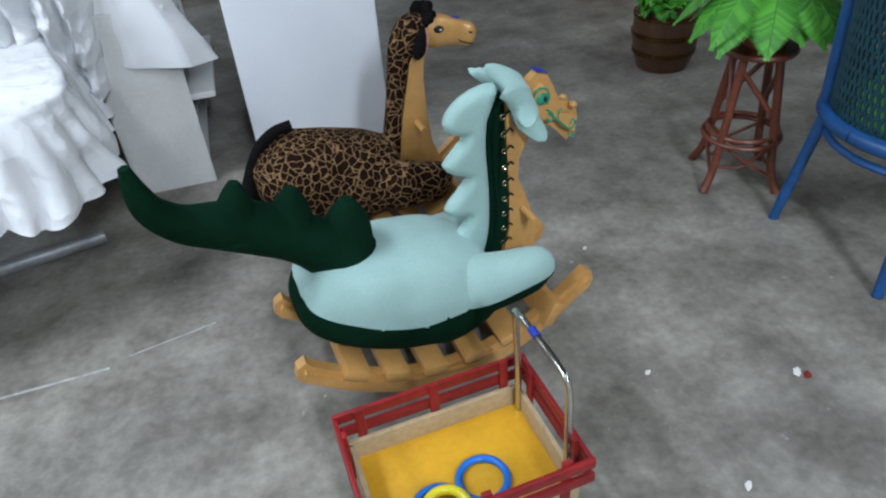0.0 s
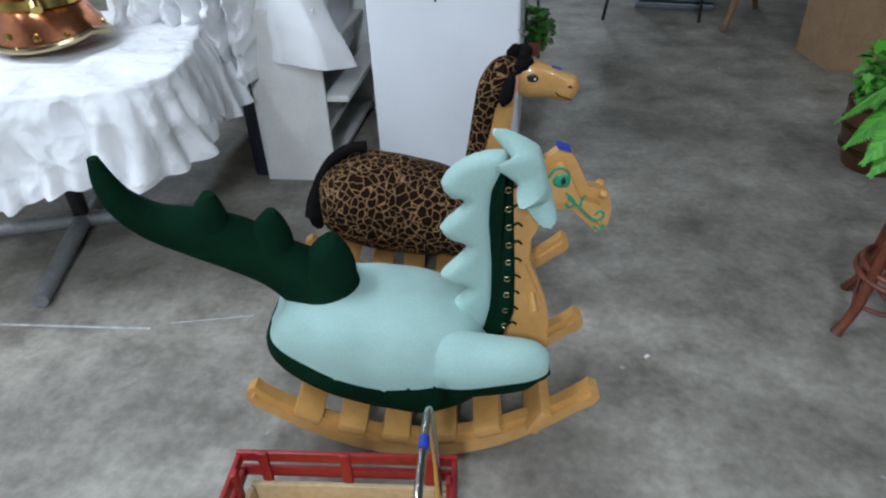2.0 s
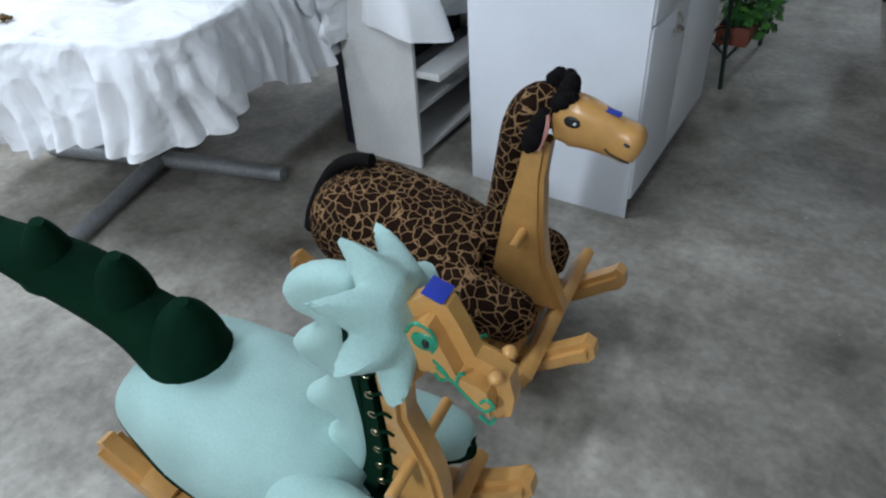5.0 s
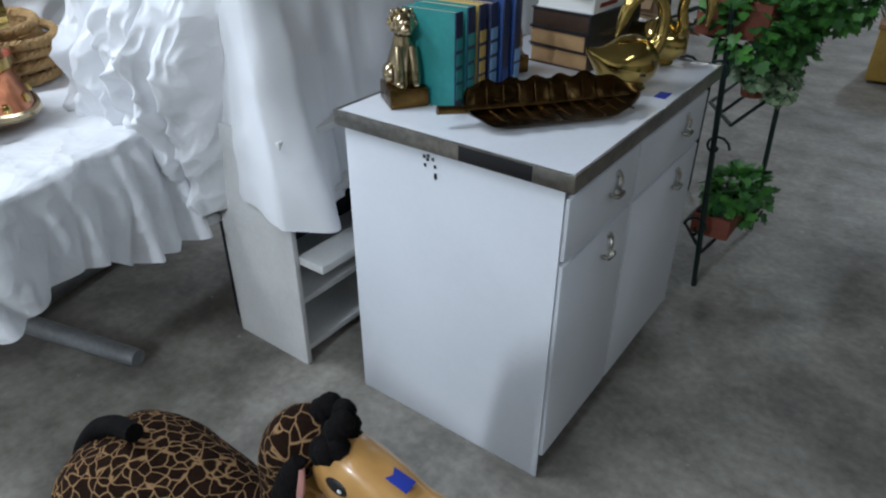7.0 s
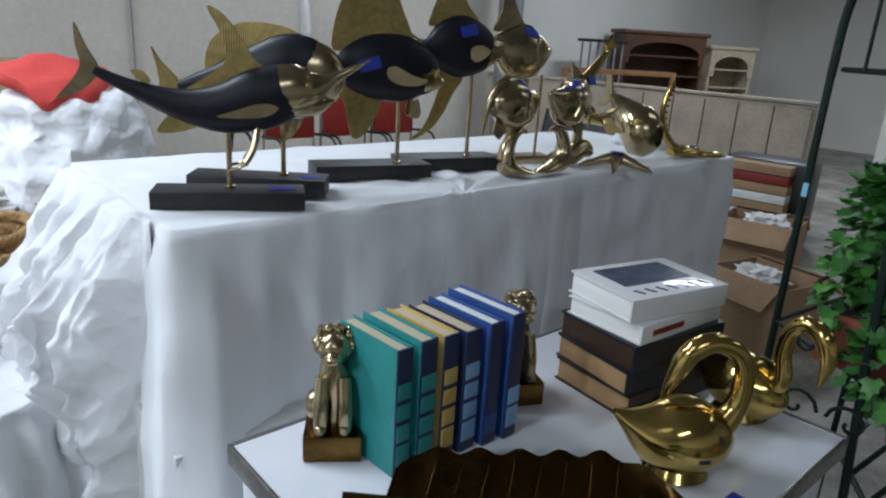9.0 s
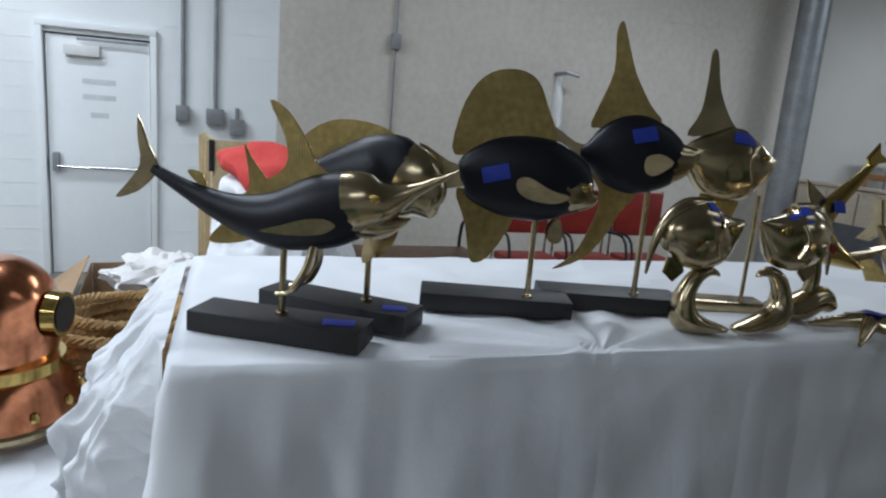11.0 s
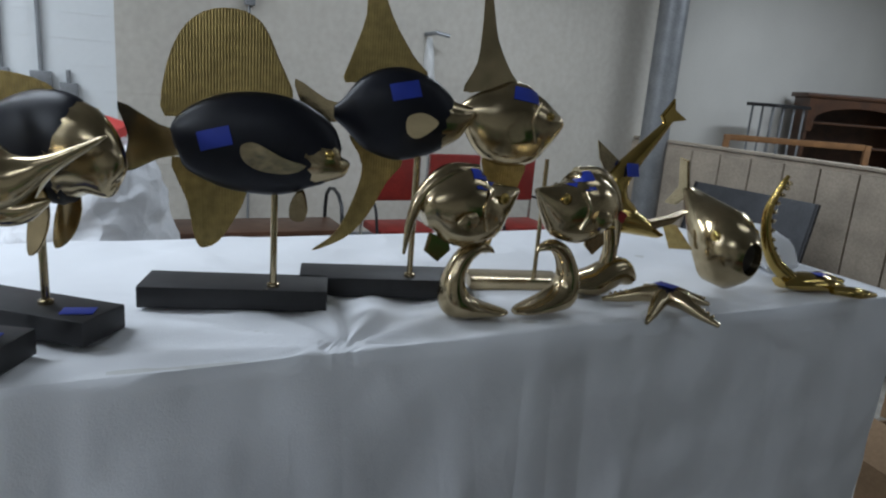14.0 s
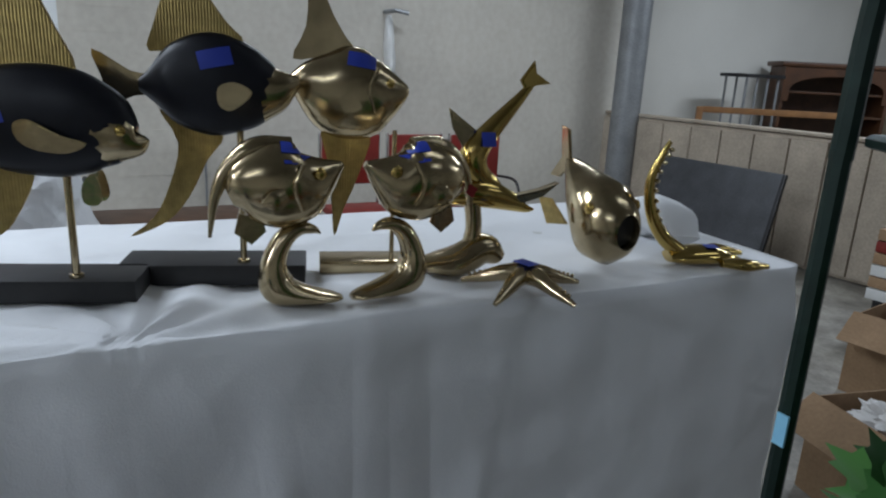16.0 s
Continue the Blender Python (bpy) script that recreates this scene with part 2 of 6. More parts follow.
def puff(outline, half, cell=0.009, soft=0.03, m=None, bend=None, bm=None, steps=3):
    """A stuffed flat shape in the xz plane: thickest inside, closing to a seam at its outline."""
    out = bm or bmesh.new()
    p = [Vector((x, z)) for x, z in outline]
    n = len(p)
    edge = []
    for i in range(n):
        a, b, c, d = p[i - 1], p[i], p[(i + 1) % n], p[(i + 2) % n]
        for k in range(steps):
            t = k / steps
            edge.append(0.5 * (2 * b + (c - a) * t + (2 * a - 5 * b + 4 * c - d) * t * t + (3 * b - a - 3 * c + d) * t ** 3))
    ex = np.array([(q.x, q.y) for q in edge])
    nx = np.roll(ex, -1, axis=0)
    lo, hi = ex.min(axis=0) - cell, ex.max(axis=0) + cell
    cols, rows_n = int((hi[0] - lo[0]) / cell) + 2, int((hi[1] - lo[1]) / cell) + 2
    put, inner = {}, set()

    def near(q):
        d = nx - ex
        t = np.clip(((q - ex) * d).sum(axis=1) / np.maximum((d * d).sum(axis=1), 1e-12), 0, 1)
        c = ex + d * t[:, None]
        k = np.argmin(((c - q) ** 2).sum(axis=1))
        return c[k], math.dist(c[k], q)

    for i in range(cols):
        for j in range(rows_n):
            q = lo + cell * np.array((i, j))
            cross = ((ex[:, 1] > q[1]) != (nx[:, 1] > q[1]))
            at = ex[:, 0] + (q[1] - ex[:, 1]) / np.where(nx[:, 1] == ex[:, 1], 1e-9, nx[:, 1] - ex[:, 1]) * (nx[:, 0] - ex[:, 0])
            if np.count_nonzero(cross & (at > q[0])) % 2:
                inner.add((i, j))
            put[i, j] = (q, near(q))
    made = {}

    def vert(key, s):
        inside = key in inner
        k = (key, s if inside else 0)
        if k not in made:
            q, (c, d) = put[key]
            if inside:
                co = Vector((q[0], s * half * math.sqrt(min(1, d / soft) * (2 - min(1, d / soft))), q[1]))
            else:
                co = Vector((c[0], 0, c[1]))
            if bend:
                co = bend(co)
            made[k] = out.verts.new(m @ co if m else co)
        return made[k]

    for i in range(cols - 1):
        for j in range(rows_n - 1):
            keys = ((i, j), (i + 1, j), (i + 1, j + 1), (i, j + 1))
            if any(k in inner for k in keys):
                for s in (-1, 1):
                    out.faces.new([vert(k, s) for k in keys])
    bmesh.ops.remove_doubles(out, verts=list(made.values()), dist=0.0006)
    return out


def turned(profile, n=24, bm=None, at=(0, 0, 0)):
    """A turned shape from (radius, height) pairs."""
    out = bm or bmesh.new()
    rings = [[out.verts.new((at[0] + max(r, 0.0005) * math.cos(2 * math.pi * k / n), at[1] + max(r, 0.0005) * math.sin(2 * math.pi * k / n), at[2] + z)) for k in range(n)] for r, z in profile]
    for a, b in zip(rings, rings[1:]):
        for k in range(n):
            out.faces.new((a[k], a[(k + 1) % n], b[(k + 1) % n], b[k]))
    out.faces.new(rings[0][::-1])
    out.faces.new(rings[-1])
    return out


# ---- the room ----
def slab(name, size, at, material, label):
    return tagged(part(name, box(size, at, 0), material), label, name.split("_")[0], kind="structure")


slab("floor", (15, 26, 0.2), (0.5, 6, -0.1), CONCRETE, "worn grey concrete warehouse floor with scuffs and stains")
slab("ceiling", (15, 26, 0.2), (0.5, 6, 4.3), CEILING, "plain grey warehouse ceiling")
slab("wall_east", (0.2, 26, 4.2), (8.1, 6, 2.1), WALL_CREAM, "plain cream warehouse wall")
slab("wall_south", (15, 0.2, 4.2), (0.5, -7.1, 2.1), WALL_CREAM, "plain cream warehouse wall")
slab("wall_north", (15, 0.2, 4.2), (0.5, 17.1, 2.1), WALL_CREAM, "plain cream warehouse wall")


# ---- cloth ----
def drape(name, cx, cy, hx, hy, rz, top, drop, flare, fold, label, power=7.0, bumps=0.006, waves=26, material=None, pull=None):
    """A sheet laid over a table top: concentric rings on the top, then a skirt with folds. drop, flare and fold are functions of the angle."""
    bm = bmesh.new()
    n, inner, down = (1400, 40, 26) if pull else (480, 30, 24)
    turn = pose(cx, cy, 0, 0, 0, rz)
    rings = []
    for j in range(1, inner + down + 1):
        ring = []
        for k in range(n):
            a = 2 * math.pi * k / n
            c, s = math.cos(a), math.sin(a)
            r = 1 / (abs(c / hx) ** power + abs(s / hy) ** power) ** (1 / power)
            if j <= inner:
                f = j / inner
                q = turn @ Vector((r * f * c, r * f * s, top))
                if pull:
                    far = Vector((q.x - pull[0], q.y - pull[1]))
                    q.z += 0.010 * math.exp(-far.length / 0.45) * min(1, far.length / 0.06) * math.sin(13 * math.atan2(far.y, far.x) + 5 * noise.noise(q * 3)) * (1 if f < 0.98 else 0.3)
                q.z += bumps * (0.7 * noise.noise(q * 5) + 0.5 * (0.5 - abs(noise.noise(q * 6 + Vector((2, 5, 1)))) * 2)) * (1 if f < 0.98 else 0.2)
            else:
                f = (j - inner) / down
                wave = 1.6 * abs(math.sin(a * waves * 0.5 + 4 * noise.noise(Vector((3 * c, 3 * s, 1.7 + 0.8 * f))))) - 0.8 + 0.8 * math.sin(a * waves * 0.43 + 1 + 2 * noise.noise(Vector((5 * c, 5 * s, f))))
                gx = math.copysign(abs(r * c / hx) ** 7 / hx, c)
                gy = math.copysign(abs(r * s / hy) ** 7 / hy, s)
                gl = math.hypot(gx, gy)
                gx, gy = gx / gl, gy / gl
                out = flare(a) * f + fold(a) * wave * f ** 0.8 + 0.012 * min(1, f * 6)
                if pull:
                    out += 0.024 * f * bell(a, SOUTH + 0.345, 0.10) * (1 - 2 * abs(math.sin(a * 62 + 1.2 * noise.noise(Vector((9 * c, 9 * s, f))))))
                q = turn @ Vector((r * c + out * gx, r * s + out * gy, top - drop(a) * f - 0.004))
                ridge = 0.5 - abs(noise.noise(Vector((q.x * 5, q.y * 5, q.z * 3.5)))) * 2
                q += Vector((gx, gy, 0)) * (0.010 * noise.noise(q * 7) + min(1, f * 4) * (0.12 + 26 * fold(a)) * 0.02 * ridge) + Vector((0, 0, 0.02 * f * noise.noise(Vector((6 * c, 6 * s, 0)))))
            ring.append(bm.verts.new(q))
        rings.append(ring)
    mid = bm.verts.new(turn @ Vector((0, 0, top)))
    for k in range(n):
        bm.faces.new((rings[0][k], rings[0][(k + 1) % n], mid))
    for a, b in zip(rings, rings[1:]):
        for k in range(n):
            bm.faces.new((a[k], a[(k + 1) % n], b[(k + 1) % n], b[k]))
    me_ob = part(name, bm, material or CLOTH)
    me_ob.data.set_sharp_from_angle(angle=radians(180))
    return tagged(me_ob, label, "tablecloth")


def bell(a, centre, width):
    d = (a - centre + math.pi) % (2 * math.pi) - math.pi
    return math.exp(-(d / width) ** 2)


SOUTH = -math.pi / 2
# the long high table
BX, BY, BHX, BHY, BTOP = -0.82, 4.14, 0.41, 1.17, 1.235
drape("long_table_sheet", BX, BY, BHX, BHY, -0.4, BTOP,
      lambda a: 0.80 - 0.22 * bell(a, SOUTH, 0.42), lambda a: 0.012 + 0.19 * bell(a, SOUTH + 0.345, 0.045) + 0.06 * bell(a, SOUTH + 0.5, 0.25), lambda a: 0.003 + 0.030 * bell(a, SOUTH + 0.33, 0.10),
      "white bed sheet draped over a long display table", power=40, waves=30, bumps=0.011, pull=(-0.43, 3.78))


def ridge(p):
    """Creases of a crumpled sheet: sharp ridges between soft hollows."""
    return 0.5 - abs(noise.noise(p)) * 1.6 + 0.5 * (0.5 - abs(noise.noise(p * 2.3 + Vector((7, 3, 1)))) * 1.6)


def hanging_bunch():
    """The loose end of the sheet: gathered, crumpled and hanging over the table's near end."""
    bm = bmesh.new()
    nu, nv = 230, 120
    grid = []
    for i in range(nu + 1):
        u = i / nu
        tuck = min(1, (1 - u) * 5)
        low = 0.74 + 0.08 * math.sin(9 * u + 0.4) - 0.10 * u * u + 0.03 * noise.noise(Vector((u * 16, 0, 0)))
        col = []
        for j in range(nv + 1):
            v = j / nv
            drop = max(0.0, v - 0.10) / 0.90
            pleat = abs(math.sin(6.2 * math.pi * u + 1.1 * v + 2.2 * noise.noise(Vector((u * 4, v * 1.3, 4))))) ** 0.8
            crush = ridge(Vector((u * 7 + v * 2.0, v * 4.5 - u * 2, 2.2)))
            x0 = -1.13 + 0.64 * u
            x1 = -1.06 + 0.52 * u
            x = x0 + (x1 - x0) * drop ** 0.8 + 0.018 * noise.noise(Vector((u * 8, v * 7, 0)))
            out = (0.02 + 0.10 * pleat + 0.055 * crush) * tuck
            y = 2.962 - 0.035 * min(1, v / 0.10) * (0.1 + 0.9 * tuck) - min(1, drop * 3) * out - 0.05 * math.sin(math.pi * min(1, drop * 1.1)) * tuck
            z = BTOP + 0.010 + 0.010 * pleat * min(1, v / 0.1) - 0.014 * min(1, v / 0.10) - low * drop + 0.012 * crush * min(1, v * 5)
            col.append(bm.verts.new((x, y, z)))
        grid.append(col)
    for a, b in zip(grid, grid[1:]):
        for j in range(nv):
            bm.faces.new((a[j], b[j], b[j + 1], a[j + 1]))
    ob = part("hanging_sheet", bm, CRUMPLED)
    ob.data.set_sharp_from_angle(angle=radians(180))
    return tagged(ob, "loose gathered end of a white sheet hanging in folds", "sheet")


hanging_bunch()


def trestle(name, cx, cy, hx, hy, top, label):
    t = thing(name, pose(cx, cy, 0), label, "table")
    part("tabletop", box((2 * hx - 0.03, 2 * hy - 0.03, 0.03), (0, 0, top - 0.024)), OLD_WHITE, t)
    for x in (-hx + 0.1, hx - 0.35):
        for y in (-hy + 0.75, hy - 0.1):
            part("leg", tube([(x, y, 0), (x, y, top - 0.035)], 0.02), GREY_METAL, t)
    return t


trestle("display_table", BX, BY, BHX, BHY, BTOP, "long table hidden under a white sheet")

# the pedestal table
drape("pedestal_table_sheet", -1.26, 2.45, 0.60, 0.54, 17, 0.78, lambda a: 0.315 + 0.035 * math.sin(3 * a) + 0.03 * math.sin(7 * a + 1), lambda a: 0.05 + 0.02 * math.sin(4 * a), lambda a: 0.028 + 0.010 * math.sin(5 * a),
      "white bed sheet with a ruffled skirt over a small table", power=7, waves=44, bumps=0.014, material=CRUMPLED)
t = thing("pedestal_table", pose(-1.3, 2.42, 0, 0, 0, 17), "pedestal table on a grey metal cross base", "table")
part("tabletop", box((1.08, 0.96, 0.03), (0, 0, 0.755)), OLD_WHITE, t)
part("column", tube([(0, 0, 0.05), (0, 0, 0.74)], 0.035), BLACK, t)
for k in range(4):
    a = radians(90 * k - 1)
    part("foot", tube([(0.02 * math.cos(a), 0.02 * math.sin(a), 0.05), (0.57 * math.cos(a), 0.57 * math.sin(a), 0.035)], [0.036, 0.03], 12), GREY_METAL, t)


# the metal kitchen cabinet
def kitchen_cabinet():
    x0, x1, y0, y1, h = -0.09, 0.562, 2.96, 3.905, 0.93
    w, d = x1 - x0, y1 - y0
    c = thing("kitchen_cabinet", pose((x0 + x1) / 2, (y0 + y1) / 2, 0), "white painted metal kitchen base cabinet with drawers and doors", "cabinet")
    part("body", box((w - 0.03, d - 0.012, h - 0.1), (-0.012, 0, 0.07 + (h - 0.1) / 2), 0.003), WHITE_PAINT, c)
    part("side_panel", box((w - 0.02, 0.006, h - 0.045), (-0.005, -d / 2 + 0.004, (h - 0.045) / 2), 0.002), WHITE_PAINT, c)
    part("toe_kick", box((w - 0.1, d - 0.03, 0.075), (-0.04, 0.004, 0.0375), 0.002), BLACK, c, "black recessed toe kick")
    top = part("countertop", box((w + 0.01, d + 0.02, 0.012), (0, 0, h - 0.006), 0.003), LAMINATE, c, "glossy white laminate countertop")
    for sx, sy, ax, ay in ((w + 0.026, 0.008, 0, -d / 2 - 0.014), (w + 0.026, 0.008, 0, d / 2 + 0.014), (0.008, d + 0.02, w / 2 + 0.009, 0), (0.008, d + 0.02, -w / 2 - 0.009, 0)):
        part("edging", box((sx, sy, 0.042), (ax, ay, h - 0.019), 0.003), STEEL_EDGE, top, "worn metal edging")
    part("edging_patch", box((0.19, 0.0025, 0.036), (0.145, -d / 2 - 0.0190, h - 0.019), 0.001), BLACK, top, "black worn tape over the edging")
    fx = w / 2 - 0.018
    half = d / 2
    fronts = ((-half + 0.012, -0.075, 0.70, 0.862, "drawer"), (-half + 0.012, -0.075, 0.075, 0.690, "door"), (-0.065, half - 0.012, 0.70, 0.862, "drawer"), (-0.065, half - 0.012, 0.075, 0.690, "door"))
    for a, b, z0, z1, kind in fronts:
        f = part(kind, box((0.024, b - a, z1 - z0), (fx, (a + b) / 2, (z0 + z1) / 2), 0.008), WHITE_PAINT, c)
        hz = (z0 + z1) / 2 + 0.02 if kind == "drawer" else z1 - 0.06
        hy = (a + b) / 2 + (0.05 if a < -0.1 else 0.075)
        bm = tube(curve([(fx + 0.012, hy + 0.01, hz - 0.025), (fx + 0.034, hy + 0.004, hz - 0.012), (fx + 0.036, hy - 0.03, hz - 0.012), (fx + 0.02, hy - 0.045, hz - 0.005)]), [0.006] * 18 + [0.004], 8)
        bm = tube(curve([(fx + 0.012, hy + 0.006, hz + 0.035), (fx + 0.02, hy + 0.012, hz + 0.01), (fx + 0.014, hy + 0.004, hz - 0.03)]), 0.009, 8, bm)
        part("handle", bm, STEEL, f, "tarnished chrome lever handle")
    for x, z in ((-0.062, 0.868), (-0.050, 0.872), (-0.052, 0.862), (-0.036, 0.866), (-0.060, 0.846), (-0.030, 0.848), (-0.029, 0.827), (-0.029, 0.820)):
        part("chip", box((0.007, 0.002, 0.008), (x, -d / 2 - 0.0005, z), 0), BLACK, c, "rusty paint chip")
    return c


kitchen_cabinet()


# white bookcase under the long table
def bookcase():
    b = thing("bookcase", pose(-0.47, 2.915, 0), "worn white wooden bookcase standing under the long table", "bookcase")
    part("side", box((0.34, 0.02, 0.80), (0, 0.01, 0.40)), OLD_WHITE, b)
    part("side", box((0.34, 0.02, 0.80), (0, 0.9, 0.40)), OLD_WHITE, b)
    part("back", box((0.012, 0.86, 0.78), (-0.16, 0.455, 0.40), 0), DARK_NAVY, b)
    for z in (0.05, 0.24, 0.57, 0.78):
        part("shelf", box((0.3, 0.86, 0.022), (0.005, 0.455, z)), OLD_WHITE, b)
    part("ledge", box((0.11, 0.80, 0.03), (0.215, 0.42, 0.405), 0.008), OLD_WHITE, b)
    return b


bookcase()
t = tagged(part("board", box((0.06, 0.03, 0.80), (-0.69, 2.97, 0.40), 0.006), DARK_NAVY), "dark blue board leaning behind a white bookcase", "board")


from mathutils.bvhtree import BVHTree

# ---- materials of the things ----
def fur():
    """Giraffe plush: dark brown patches with tan lines between them."""
    m = mat("giraffe_plush", (0.016, 0.007, 0.004), 0.9, 0, 30, 0.4, 0.5, fine=220, spec=0.08)
    nt = m.node_tree
    b = nt.nodes["Principled BSDF"]
    src = b.inputs["Base Color"].links[0].from_socket
    co = nt.nodes.new("ShaderNodeTexCoord")
    warp = nt.nodes.new("ShaderNodeTexNoise")
    warp.inputs["Scale"].default_value = 14
    add = nt.nodes.new("ShaderNodeMixRGB")
    add.blend_type, add.inputs["Fac"].default_value = "ADD", 0.05
    vor = nt.nodes.new("ShaderNodeTexVoronoi")
    vor.feature = "DISTANCE_TO_EDGE"
    vor.inputs["Scale"].default_value = 36
    nt.links.new(co.outputs["Object"], warp.inputs["Vector"])
    nt.links.new(co.outputs["Object"], add.inputs["Color1"])
    nt.links.new(warp.outputs["Color"], add.inputs["Color2"])
    nt.links.new(add.outputs["Color"], vor.inputs["Vector"])
    r = nt.nodes.new("ShaderNodeValToRGB")
    r.color_ramp.elements[0].position, r.color_ramp.elements[0].color = 0.016, (1, 1, 1, 1)
    r.color_ramp.elements[1].position, r.color_ramp.elements[1].color = 0.064, (0, 0, 0, 1)
    nt.links.new(vor.outputs["Distance"], r.inputs["Fac"])
    mix = nt.nodes.new("ShaderNodeMixRGB")
    mix.inputs["Color2"].default_value = (0.28, 0.165, 0.08, 1)
    nt.links.new(r.outputs["Color"], mix.inputs["Fac"])
    nt.links.new(src, mix.inputs["Color1"])
    nt.links.new(mix.outputs["Color"], b.inputs["Base Color"])
    return m


def ribbed(name, color, rough, metal, scale, depth):
    """A surface with fine ribs, as cast fins have."""
    m = mat(name, color, rough, metal, 7, 0.35, 0)
    nt = m.node_tree
    b = nt.nodes["Principled BSDF"]
    co = nt.nodes.new("ShaderNodeTexCoord")
    w = nt.nodes.new("ShaderNodeTexWave")
    w.inputs["Scale"].default_value, w.inputs["Distortion"].default_value = scale, 1.2
    nt.links.new(co.outputs["Object"], w.inputs["Vector"])
    bp = nt.nodes.new("ShaderNodeBump")
    bp.inputs["Strength"].default_value, bp.inputs["Distance"].default_value = depth, 0.003
    nt.links.new(w.outputs["Fac"], bp.inputs["Height"])
    nt.links.new(bp.outputs["Normal"], b.inputs["Normal"])
    return m


FUR = fur()
PINE = mat("varnished_pine", (0.60, 0.32, 0.10), 0.3, 0, 5, 0.18, 0.03, fine=40, coat=0.4)
MINT = mat("mint_velvet", (0.34, 0.52, 0.485), 0.8, 0, 9, 0.1, 0.3, fine=200, sheen=0.15)
GREEN_PLUSH = mat("dark_green_velvet", (0.003, 0.022, 0.011), 0.85, 0, 9, 0.3, 0.3, fine=200, spec=0.05)
BLACK_FUR = mat("black_fur", (0.008, 0.007, 0.007), 0.95, 0, 40, 0.4, 0.8, fine=180, spec=0.1)
PINK = mat("pink_felt", (0.6, 0.28, 0.24), 0.9, 0, 9, 0.1, 0.1)
EYE_GREEN = mat("green_glaze", (0.02, 0.30, 0.17), 0.3, 0, 20, 0.2, 0.0)
BLUE_TAPE = mat("blue_masking_tape", (0.015, 0.04, 0.36), 0.55, 0, 30, 0.15, 0.15)
BRASS = mat("polished_brass", (0.52, 0.42, 0.26), 0.18, 1.0, 8, 0.3, 0.30, fine=22)
BRASS_BRIGHT = mat("bright_brass", (0.60, 0.43, 0.14), 0.13, 1.0, 8, 0.25, 0.12, fine=22)
BRASS_FIN = ribbed("ribbed_brass", (0.52, 0.39, 0.16), 0.32, 1.0, 60, 0.35)
BRONZE = mat("dark_bronze", (0.17, 0.095, 0.03), 0.25, 1.0, 8, 0.4, 0.06)
ENAMEL = mat("matte_black_enamel", (0.008, 0.009, 0.015), 0.40, 0, 8, 0.3, 0.04, spec=0.3)
BASE_BLACK = mat("black_stained_wood", (0.018, 0.017, 0.018), 0.5, 0, 10, 0.3, 0.05)
RED_PAINT = mat("worn_red_paint", (0.28, 0.012, 0.014), 0.45, 0, 14, 0.3, 0.1)
RAW_WOOD = mat("bare_plywood", (0.50, 0.38, 0.22), 0.7, 0, 6, 0.2, 0.1)
YELLOW = mat("yellow_plastic", (0.72, 0.38, 0.02), 0.5, 0, 10, 0.12, 0.05)
BLUE_RING = mat("blue_plastic", (0.01, 0.16, 0.62), 0.35, 0, 10, 0.1, 0.0)


def tape(parent, at, size=(0.05, 0.03), rot=(0, 0, 0)):
    return part("tape", box((size[0], size[1], 0.0015), at, 0.0004, rot), BLUE_TAPE, parent, "blue masking tape tag")


def tape_on(parent, target, at, size=(0.055, 0.032), tilt=0.0):
    """A tape tag laid onto the -y side of a part, following its curve."""
    tree = BVHTree.FromPolygons([v.co for v in target.data.vertices], [p.vertices for p in target.data.polygons])
    bm = bmesh.new()
    n, m = 7, 5
    c, s = math.cos(radians(tilt)), math.sin(radians(tilt))
    rows = []
    for i in range(n):
        row = []
        for j in range(m):
            a, b = (i / (n - 1) - 0.5) * size[0], (j / (m - 1) - 0.5) * size[1]
            q = Vector((at[0] + a * c - b * s, at[1], at[2] + a * s + b * c))
            hit, nrm, _, _ = tree.ray_cast(q, Vector((0, 1, -0.25)))
            if hit is None:
                hit, nrm, _, _ = tree.find_nearest(q)
            row.append(bm.verts.new(hit + Vector((0, -0.0016, 0.0012))))
        rows.append(row)
    for a, b in zip(rows, rows[1:]):
        for j in range(m - 1):
            bm.faces.new((a[j], a[j + 1], b[j + 1], b[j]))
    return part("tape", bm, BLUE_TAPE, parent, "blue masking tape tag")


def ball(r, at, bm=None, n=14, rot=(0, 0, 0)):
    out = bm or bmesh.new()
    bmesh.ops.create_uvsphere(out, u_segments=n, v_segments=max(6, n * 2 // 3), radius=1, matrix=pose(*at, *rot) @ Matrix.Diagonal((*r, 1)))
    return out


def keep(bm, test):
    """Drops the faces whose middle fails the test."""
    bmesh.ops.delete(bm, geom=[f for f in bm.faces if not test(f.calc_center_median())], context="FACES")
    return bm


# ---- rocking animals ----
def rocker(owner, bar_half, slats):
    """Two curved rails, cross slats and a foot bar."""
    for y in (-0.145, 0.145):
        top, low = [], []
        for k in range(13):
            x = -0.41 + 0.82 * k / 12
            low.append((x, 0.002 + 1.05 * x * x))
            top.append((x * 1.0, 0.08 + 1.0 * x * x))
        tipf, tipr = [(0.44, 0.195), (0.455, 0.22), (0.448, 0.252), (0.425, 0.265)], [(-0.425, 0.27), (-0.45, 0.255), (-0.458, 0.225), (-0.44, 0.198)]
        part("rail", plate(low + tipf + top[::-1] + tipr, 0.066, 0.016, m=pose(0, y, 0)), PINE, owner)
    for x in slats:
        z = 0.088 + 0.98 * x * x
        part("slat", box((0.078, 0.37, 0.036), (x, 0, z), 0.016, (0, -math.degrees(math.atan(1.96 * x)), 0)), PINE, owner)
    part("foot_bar", box((0.035, 2 * bar_half, 0.085), (0.30, 0, 0.165), 0.012, (0, 28, 0)), PINE, owner)


